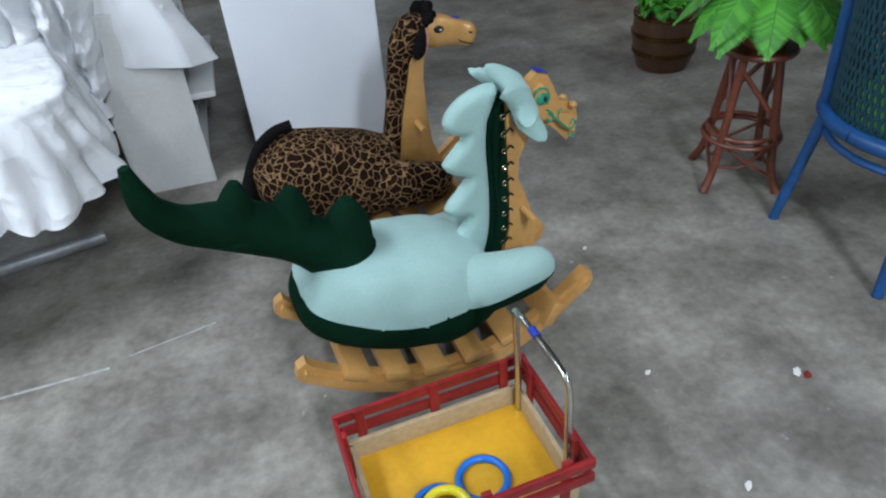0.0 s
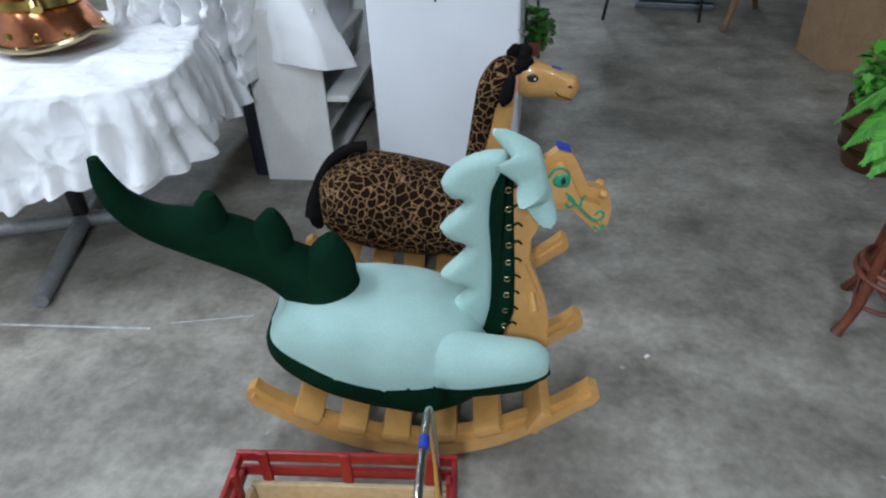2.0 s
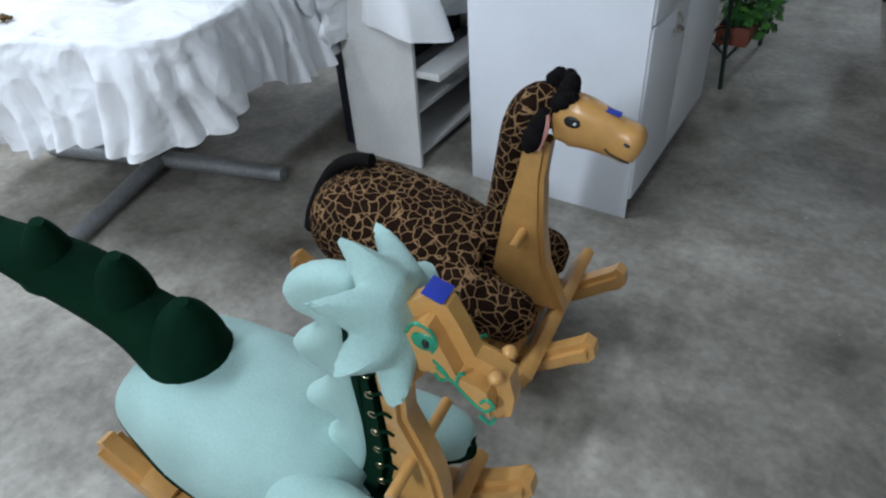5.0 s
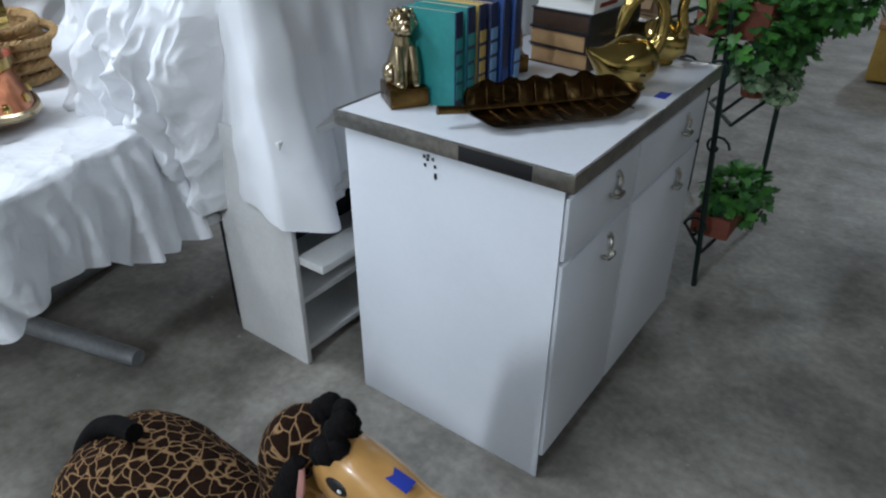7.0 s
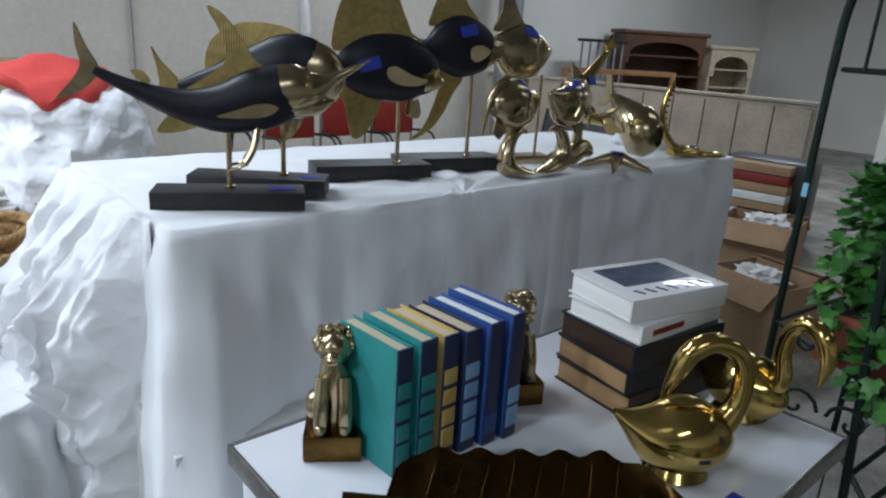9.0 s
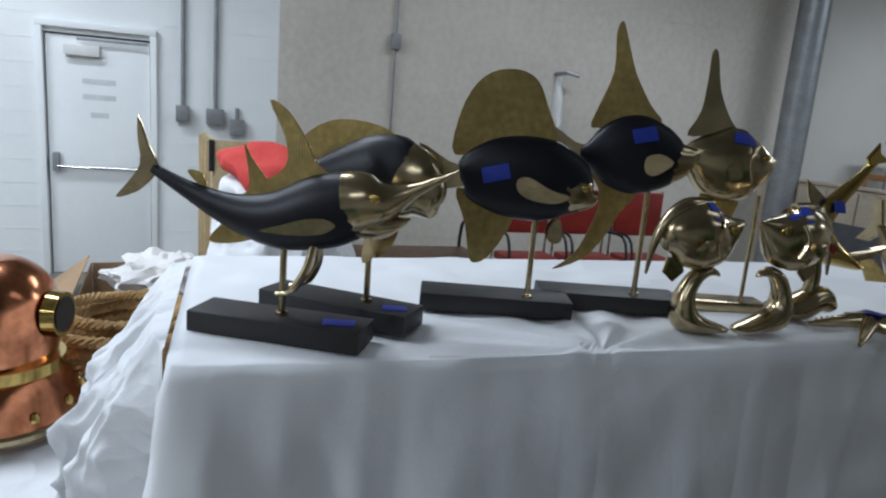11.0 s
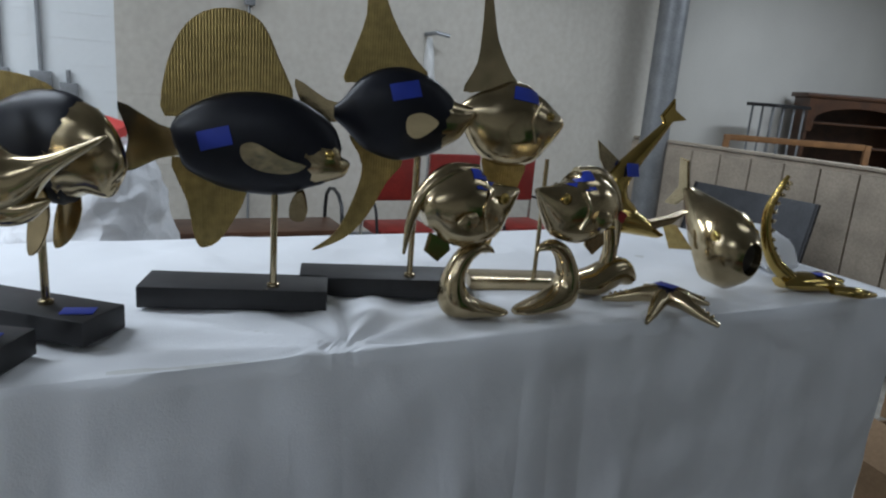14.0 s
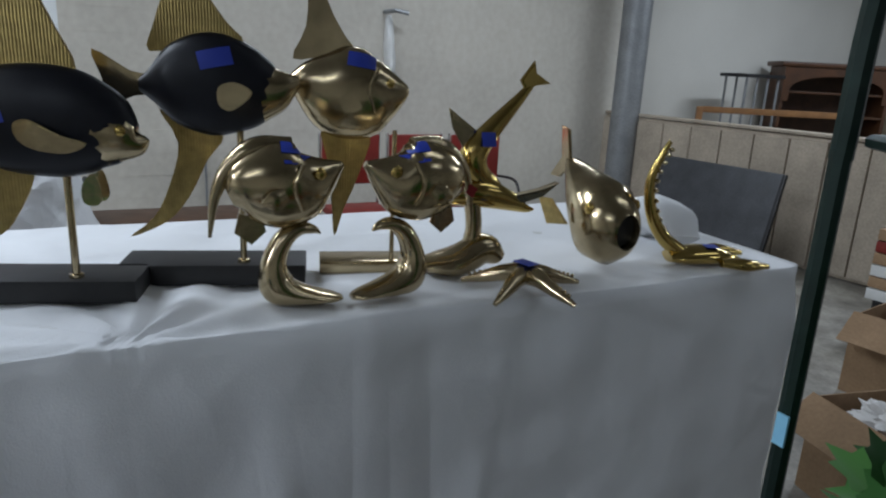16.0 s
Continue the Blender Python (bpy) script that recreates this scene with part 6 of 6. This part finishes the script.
def leaf_mat(name, color, dark):
    m = mat(name, color, 0.5, 0, 40, 0.3, 0.1)
    nt = m.node_tree
    b = nt.nodes["Principled BSDF"]
    geo = nt.nodes.new("ShaderNodeNewGeometry")
    mix = nt.nodes.new("ShaderNodeMixRGB")
    mix.inputs["Color1"].default_value, mix.inputs["Color2"].default_value = (*color, 1), (*dark, 1)
    nt.links.new(geo.outputs["Random Per Island"], mix.inputs["Fac"])
    nt.links.new(mix.outputs["Color"], b.inputs["Base Color"])
    return m


IVY = leaf_mat("ivy_leaf", (0.07, 0.24, 0.035), (0.015, 0.07, 0.018))
PALE_IVY = leaf_mat("variegated_leaf", (0.36, 0.46, 0.28), (0.04, 0.14, 0.05))
FERN = leaf_mat("fern_leaf", (0.10, 0.40, 0.035), (0.035, 0.20, 0.02))


def leaves(clumps, size, count, seed, droop=0.3):
    """Lobed leaves with a fold along the middle, scattered through clumps (centre, radii)."""
    rnd = random.Random(seed)
    bm = bmesh.new()
    shape = ((0, 0), (0.32, -0.12), (0.62, 0.16), (0.42, 0.34), (0.46, 0.66), (0.2, 0.66), (0, 1.0))
    total = sum(r[0] * r[1] * r[2] for _, r in clumps)
    for c, r in clumps:
        for _ in range(int(count * r[0] * r[1] * r[2] / total)):
            d = Vector((rnd.gauss(0, 1), rnd.gauss(0, 1), rnd.gauss(0, 1))).normalized() * rnd.uniform(0.35, 1.0) ** 0.5
            p = Vector(c) + Vector((d.x * r[0], d.y * r[1], d.z * r[2]))
            out = (d + Vector((rnd.uniform(-0.6, 0.6), rnd.uniform(-0.6, 0.6), -droop + rnd.uniform(-0.4, 0.4)))).normalized()
            nrm = (Vector((0, 0, 1)) + 0.9 * d + Vector((rnd.uniform(-0.5, 0.5), rnd.uniform(-0.5, 0.5), 0))).normalized()
            side = out.cross(nrm).normalized()
            nrm = side.cross(out)
            s = size * rnd.uniform(0.6, 1.25)
            mid = [bm.verts.new(p + out * (s * t)) for t in (0, 0.34, 1.0)]
            for sg in (-1, 1):
                e = [bm.verts.new(p + out * (s * b) + side * (sg * s * a) + nrm * (0.22 * s * a)) for a, b in shape[1:-1]]
                bm.faces.new((mid[0], *e, mid[2], mid[1]) if sg > 0 else (mid[0], mid[1], mid[2], *e[::-1]))
    return bm


def pot(parent, at, r, h, material=TERRA, square=0.0):
    if square:
        p = part("pot", box((2 * r, square, h), (at[0], at[1], at[2] + h / 2), 0.012), material, parent, "terracotta planter")
        part("soil", box((2 * r - 0.02, square - 0.02, 0.01), (at[0], at[1], at[2] + h + 0.002), 0), SOIL, p, "dark potting soil")
    else:
        p = part("pot", turned([(r * 0.72, 0), (r * 0.9, h * 0.75), (r, h * 0.76), (r, h), (r * 0.88, h), (r * 0.86, h * 0.86)], 24, at=at), material, parent)
        part("soil", turned([(r * 0.86, h * 0.86), (r * 0.4, h * 0.9)], 16, at=at), SOIL, p, "dark potting soil")
    return p


def plant(name, at, r, h, clumps, size, count, seed, material, label, square=0.0, stems=8):
    t = thing(name, pose(*at), label, "plant")
    pot(t, (0, 0, 0), r, h, square=square)
    foliage = part("foliage", leaves(clumps, size, count, seed), material, t)
    foliage["kind"] = "stuff"
    rnd = random.Random(seed + 1)
    for k in range(stems):
        c, rr = rnd.choice(clumps)
        e = (c[0] + rnd.uniform(-1, 1) * rr[0] * 0.8, c[1] + rnd.uniform(-1, 1) * rr[1] * 0.8, c[2] + rnd.uniform(-0.6, 0.8) * rr[2])
        part("stem", tube(curve([(rnd.uniform(-0.3, 0.3) * r, 0, h * 0.85), (e[0] * 0.4, e[1] * 0.4, max(e[2], h) * 0.8 + 0.05), e], 5), 0.003, 5), IVY, t)
    return t


def plant_stand():
    s = thing("plant_stand", pose(0.45, 4.46, 0), "tall dark green iron tiered plant stand with an arch", "plant stand")
    corner = ((-0.24, -0.04), (0.135, -0.30), (0.19, 0.31), (-0.18, 0.54))
    posts = ((corner[0] + (0.0,), corner[0] + (1.62,)), (corner[1] + (0.0,), (0.06, -0.29, 1.0), (0.02, -0.28, 1.62)), (corner[2] + (0.0,), (0.16, 0.31, 0.8), (0.14, 0.31, 1.62)), (corner[3] + (0.0,), corner[3] + (1.62,)))
    for p in posts:
        part("post", tube(p, 0.0105, 8), IRON, s)
    ends = (Vector((-0.24, -0.04, 0)), Vector((0.14, -0.30, 0)))

    def along(t, z):
        q = ends[0].lerp(ends[1], t)
        return (q.x, q.y, z)

    part("arch", tube(curve([along(0, 1.6), along(0.03, 1.78), along(0.22, 1.97), along(0.5, 2.05), along(0.78, 1.97), along(0.97, 1.78), along(1, 1.55)], 8), 0.0115, 8), IRON, s)
    for t in (0.25, 0.5, 0.75):
        part("arch_bar", tube([along(t, 1.62), along(t, 2.04 - 0.25 * (2 * t - 1) ** 2)], 0.005, 6), IRON, s)
    for z, k in ((1.62, 0.9), (0.93, 1.0), (0.67, 1.0), (0.155, 1.0)):
        c = [(x * k, y * k) for x, y in corner]
        if z < 0.9:
            c[0], c[3] = (0.0, -0.1), (0.02, 0.4)
        mid = [((c[0][0] + c[1][0]) / 2, (c[0][1] + c[1][1]) / 2), ((c[2][0] + c[3][0]) / 2, (c[2][1] + c[3][1]) / 2)]
        for a, b in ((c[0], c[1]), (c[1], c[2]), (c[2], c[3]), (c[3], c[0]), (mid[0], mid[1])):
            part("shelf_bar", tube([(*a, z), (*b, z)], 0.007, 6), IRON, s)
    for x, z, sg in ((-0.06, 0.84, 1), (0.06, 0.84, -1), (-0.06, 1.0, 1), (0.10, 0.58, 1), (0.1, 0.25, -1)):
        part("scroll", tube([(x + sg * (0.05 - 0.0035 * k) * math.cos(0.5 * k), -0.30, z + (0.05 - 0.0035 * k) * math.sin(0.5 * k)) for k in range(14)], 0.005, 6), IRON, s, "curled iron scroll")
    part("tag", box((0.014, 0.003, 0.036), (-0.236, -0.053, 1.31), 0), mat("pale_blue_tag", (0.25, 0.55, 0.75), 0.5, 0, 9, 0.1, 0), s, "pale blue price tag")
    return s


plant_stand()
plant("trailing_ivy", (0.50, 4.46, 0.942), 0.12, 0.13, (((0.0, 0.0, 0.32), (0.17, 0.28, 0.24)), ((0.14, 0.05, 0.22), (0.20, 0.26, 0.20)), ((0.26, 0.12, 0.10), (0.14, 0.2, 0.10)), ((-0.07, -0.2, 0.25), (0.08, 0.08, 0.24)), ((0.0, -0.22, 0.13), (0.08, 0.06, 0.06)), ((0.16, 0.2, -0.12), (0.05, 0.08, 0.12)), ((0.08, -0.26, 0.05), (0.13, 0.07, 0.13)), ((0.17, 0.0, 0.02), (0.06, 0.26, 0.12))), 0.040, 3300, 3, IVY, "bushy trailing green ivy in a terracotta planter", square=0.5, stems=26)
plant("variegated_ivy", (0.56, 4.50, 0.68), 0.055, 0.09, (((0.02, 0, 0.11), (0.13, 0.13, 0.075)), ((0.08, 0.06, 0.03), (0.07, 0.09, 0.06))), 0.026, 800, 5, PALE_IVY, "small variegated ivy in a clay pot", stems=8)
plant("small_ivy", (0.57, 4.42, 0.165), 0.075, 0.09, (((0.02, 0, 0.15), (0.10, 0.16, 0.10)), ((0.08, 0.10, 0.10), (0.07, 0.09, 0.12))), 0.04, 420, 7, IVY, "small green ivy in a terracotta planter", square=0.3, stems=10)
plant("hanging_ivy", (0.60, 4.68, 0.68), 0.05, 0.08, (((0.03, 0.0, 0.02), (0.06, 0.06, 0.06)), ((0.03, -0.02, 0.13), (0.06, 0.06, 0.05))), 0.038, 160, 9, IVY, "small bright green ivy hanging over a shelf", stems=5)

RATTAN = mat("red_brown_rattan", (0.17, 0.045, 0.022), 0.4, 0, 20, 0.35, 0.1)


def bar_stool():
    s = thing("plant_stool", pose(1.82, 2.03, 0), "red-brown rattan plant stool with curved struts", "stool")
    part("seat", turned([(0.11, 0.54), (0.135, 0.545), (0.14, 0.555), (0.135, 0.565), (0.1, 0.568)], 24), RATTAN, s)
    for k in range(4):
        a = radians(20 + 90 * k)
        c, d = math.cos(a), math.sin(a)
        part("leg", tube(curve([(0.09 * c, 0.09 * d, 0.54), (0.125 * c, 0.125 * d, 0.3), (0.155 * c, 0.155 * d, 0.1), (0.20 * c, 0.20 * d, 0.0)], 5), [0.017] * 15 + [0.02], 10), RATTAN, s)
        b = a + radians(45)
        part("strut", tube(curve([(0.14 * c, 0.14 * d, 0.20), (0.12 * math.cos(b), 0.12 * math.sin(b), 0.13), (0.165 * math.cos(a + 1.571), 0.165 * math.sin(a + 1.571), 0.06)], 5), 0.007, 8), RATTAN, s)
        part("strut", tube(curve([(0.15 * c, 0.15 * d, 0.10), (0.10 * math.cos(b), 0.10 * math.sin(b), 0.10), (0.14 * math.cos(a + 1.571), 0.14 * math.sin(a + 1.571), 0.19)], 5), 0.007, 8), RATTAN, s)
        part("brace", tube([(0.10 * c, 0.10 * d, 0.5), (-0.12 * d, 0.12 * c, 0.3)], 0.011, 8), RATTAN, s)
    for r, z in ((0.148, 0.20), (0.135, 0.225)):
        part("hoop", tube([(r * math.cos(a), r * math.sin(a), z) for a in (2 * math.pi * k / 32 for k in range(33))], 0.010, 8, caps=False), RATTAN, s)
    return s


bar_stool()


def fern(x, y, z, r, seed, fronds, length, label):
    f = thing("fern", pose(x, y, z), label, "plant")
    pot(f, (0, 0, 0), r, 0.17)
    rnd = random.Random(seed)
    bm = bmesh.new()
    for k in range(fronds):
        a = 2 * math.pi * k / fronds + rnd.uniform(-0.2, 0.2)
        L = length * rnd.uniform(0.75, 1.15)
        lift = rnd.uniform(0.25, 1.1)
        d = Vector((math.cos(a), math.sin(a), 0))
        side = Vector((-d.y, d.x, 0))
        pts = curve([Vector((0, 0, 0.14)) + d * 0.02, Vector((0, 0, 0.14 + 0.28 * L * lift + 0.05)) + d * (0.4 * L), Vector((0, 0, 0.13 + 0.2 * L * lift)) + d * (0.75 * L), Vector((0, 0, 0.14 - 0.35 * L + 0.2 * L * lift)) + d * L], 12)
        tube(pts, 0.0022, 4, bm)
        for i, p in enumerate(pts[3:]):
            u = (i + 1) / (len(pts) - 3)
            w = 0.075 * math.sin(math.pi * min(1, 0.15 + u * 0.88)) + 0.012
            fwd = (pts[min(i + 4, len(pts) - 1)] - pts[i + 2]).normalized()
            for s in (-1, 1):
                tip = p + side * (s * w) + fwd * (w * 0.35) - Vector((0, 0, w * 0.25))
                b0 = p - fwd * 0.0075
                b1 = p + fwd * 0.0075
                m0 = (b0 + tip) / 2 + fwd * 0.004 + Vector((0, 0, 0.004))
                m1 = (b1 + tip) / 2 + fwd * 0.012 + Vector((0, 0, 0.004))
                v = [bm.verts.new(q) for q in (b0, m0, tip, m1, b1)]
                bm.faces.new(v)
    part("fronds", bm, FERN, f)["kind"] = "stuff"
    return f


fern(1.83, 2.02, 0.57, 0.105, 11, 30, 0.29, "bright green fern in a terracotta pot on a stool")


def barrel_planter():
    b = thing("barrel_planter", pose(2.22, 3.22, 0), "dark wooden barrel planter with brass bands", "planter")
    part("barrel", turned([(0.14, 0.0), (0.17, 0.1), (0.182, 0.2), (0.178, 0.30), (0.16, 0.36), (0.14, 0.36), (0.14, 0.32)], 28), DARK_WOOD, b)
    part("base", turned([(0.12, -0.0), (0.145, 0.02), (0.15, 0.05)], 24), BLACK, b)
    for z, r in ((0.10, 0.172), (0.20, 0.184), (0.30, 0.18)):
        part("band", turned([(r, z - 0.012), (r + 0.004, z - 0.01), (r + 0.004, z + 0.01), (r, z + 0.012)], 28), BRONZE, b, "dull brass barrel band")
    part("foliage", leaves((((0, 0, 0.45), (0.18, 0.18, 0.13)), ((-0.08, -0.08, 0.4), (0.12, 0.12, 0.08))), 0.05, 420, 21), FERN, b, "bright green leafy foliage")["kind"] = "stuff"
    return b


barrel_planter()

# ---- blue chair ----
BLUE = mat("blue_painted_rattan", (0.012, 0.085, 0.26), 0.4, 0, 12, 0.25, 0.08)
BLUE_WEAVE = mat("blue_green_weave", (0.01, 0.06, 0.085), 0.5, 0, 20, 0.3, 0.2)


def tub_chair():
    c = thing("tub_chair", pose(2.06, 1.45, 0, 0, 0, 180), "blue painted rattan tub chair with woven back", "chair")
    R = 0.325
    part("seat_ring", tube([(R * math.cos(a), R * math.sin(a), 0.47) for a in (2 * math.pi * k / 40 for k in range(41))], 0.026, 10, caps=False), BLUE, c)
    part("seat_ring", tube([(0.30 * math.cos(a), 0.30 * math.sin(a), 0.39) for a in (2 * math.pi * k / 40 for k in range(41))], 0.014, 8, caps=False), BLUE, c)
    part("seat", turned([(0.28, 0.455), (0.29, 0.50), (0.2, 0.525), (0.05, 0.53)], 28), mat("lime_cushion", (0.12, 0.38, 0.05), 0.8, 0, 9, 0.2, 0.2), c, "lime green seat cushion")
    for a in (40, 140, 220, 320):
        q = radians(a)
        part("leg", tube([(R * 0.95 * math.cos(q), R * 0.95 * math.sin(q), 0.48), (R * 1.2 * math.cos(q), R * 1.2 * math.sin(q), 0.0)], [0.022, 0.018], 10), BLUE, c)
        part("upright", tube([(R * math.cos(q), R * math.sin(q), 0.47), (R * 1.06 * math.cos(q), R * 1.06 * math.sin(q), 1.0)], 0.022, 10), BLUE, c)
    bm = bmesh.new()
    for k in range(84):
        a = 2 * math.pi * k / 84
        for sg in (-1, 1):
            tube([((R * (1 + 0.06 * t) - 0.012) * math.cos(a + sg * 0.5 * t), (R * (1 + 0.06 * t) - 0.012) * math.sin(a + sg * 0.5 * t), 0.49 + 0.50 * t) for t in (0, 0.25, 0.5, 0.75, 1)], 0.0055, 4, bm, caps=False)
    part("woven_back", bm, BLUE_WEAVE, c, "open woven blue-green cane back")["kind"] = "stuff"
    part("top_rail", tube([(1.06 * R * math.cos(a), 1.06 * R * math.sin(a), 1.0) for a in (2 * math.pi * k / 40 for k in range(41))], 0.024, 10, caps=False), BLUE, c)
    return c


tub_chair()

# ---- far end of the aisle ----
GLASS_GREY = mat("grey_wire_basket", (0.22, 0.25, 0.28), 0.4, 0.4, 9, 0.2, 0.1)
BLUE_FABRIC = mat("dusty_blue_upholstery", (0.045, 0.10, 0.17), 0.85, 0, 12, 0.25, 0.2)
c = thing("folding_table", pose(1.5, 6.0, 0), "black metal folding table frame", "table")
for a, b in (((-0.36, -0.29), (-0.22, -0.1)), ((0.36, -0.38), (0.36, -0.3)), ((-0.04, 0.36), (0.08, 0.2)), ((0.5, 0.3), (0.45, 0.2))):
    part("leg", tube([(*a, 0), (*b, 0.72)], 0.013, 8), BLACK, c)
part("tabletop", box((0.95, 0.8, 0.03), (0.05, 0, 0.735), 0.006), MID_WOOD, c)
c = thing("wire_crate", pose(1.78, 6.25, 0, 0, 0, -12), "low grey ribbed storage crate on the floor", "crate")
part("base", box((0.62, 0.5, 0.05), (0, 0, 0.025), 0.01), GLASS_GREY, c)
for k in range(4):
    part("tier", box((0.6 - 0.02 * k, 0.48 - 0.02 * k, 0.03), (0, 0, 0.08 + 0.055 * k), 0.008), GLASS_GREY, c)
c = thing("blue_armchair", pose(2.48, 5.5, 0, 0, 0, -30), "blue upholstered armchair with angled wooden legs", "armchair")
part("seat", box((0.65, 0.6, 0.16), (0, 0, 0.42), 0.05), BLUE_FABRIC, c)
part("backrest", box((0.65, 0.14, 0.6), (0, 0.3, 0.75), 0.05, (-12, 0, 0)), BLUE_FABRIC, c)
for s in (-1, 1):
    part("front_leg", tube([(s * 0.34, -0.1, 0.42), (s * 0.36, -0.36, 0)], [0.03, 0.02], 8), MID_WOOD, c)
    part("back_leg", tube([(s * 0.34, 0.05, 0.42), (s * 0.36, 0.42, 0)], [0.03, 0.02], 8), MID_WOOD, c)
    part("armrest", box((0.06, 0.62, 0.035), (s * 0.36, -0.02, 0.62), 0.012), MID_WOOD, c)
c = thing("yellow_chest", pose(1.0, 7.75, 0, 0, 0, 4), "low mustard yellow wooden chest", "chest")
part("body", box((0.62, 0.45, 0.36), (0, 0, 0.2), 0.012), mat("mustard_paint", (0.42, 0.26, 0.05), 0.6, 0, 6, 0.2, 0.1), c)
part("lid", box((0.65, 0.48, 0.04), (0, 0, 0.40), 0.01), MID_WOOD, c)
carton("carton", 2.78, 4.78, 0, 0.75, 0.45, 0.5, 8, "large brown cardboard carton on the floor", flaps=False)

# ---- marks and litter on the floor ----
CHALK = mat("worn_floor_line", (0.52, 0.52, 0.50), 0.7, 0, 14, 0.3, 0.1, dark=(0.3, 0.3, 0.29))
for x0, y0, x1, y1, w in ((-1.25, 1.772, -0.68, 1.795, 0.011), (-0.62, 1.83, -0.34, 1.893, 0.006)):
    L = math.hypot(x1 - x0, y1 - y0)
    ob = part("floor_line", box((L, w, 0.0012), ((x0 + x1) / 2, (y0 + y1) / 2, 0.0012), 0, (0, 0, math.degrees(math.atan2(y1 - y0, x1 - x0)))), CHALK)
    tagged(ob, "faint worn pale line on the concrete floor", "floor mark", kind="structure")
for x, y, r, m, lab in ((0.9, 1.17, 0.014, PAPER, "scrap of crumpled pale paper on the floor"), (1.32, 1.0, 0.02, RED_SEAT, "scrap of red and white paper on the floor"), (1.012, 1.797, 0.014, PAPER, "scrap of pale paper on the floor"), (0.93, 0.75, 0.018, PAPER, "scrap of pale paper on the floor"), (1.30, 1.02, 0.022, PAPER, "scrap of pale paper on the floor")):
    bm = bmesh.new()
    bmesh.ops.create_icosphere(bm, subdivisions=2, radius=1)
    for v in bm.verts:
        v.co = Vector((v.co.x * r, v.co.y * r * 0.6, v.co.z * 0.003)) * (0.8 + 0.5 * noise.noise(v.co * 3 + Vector((x, y, 0)) * 9))
    ob = tagged(part("paper_scrap", bm, m), lab, "litter")
    ob.matrix_world = pose(x, y, 0.003, 0, 0, 40 * x)
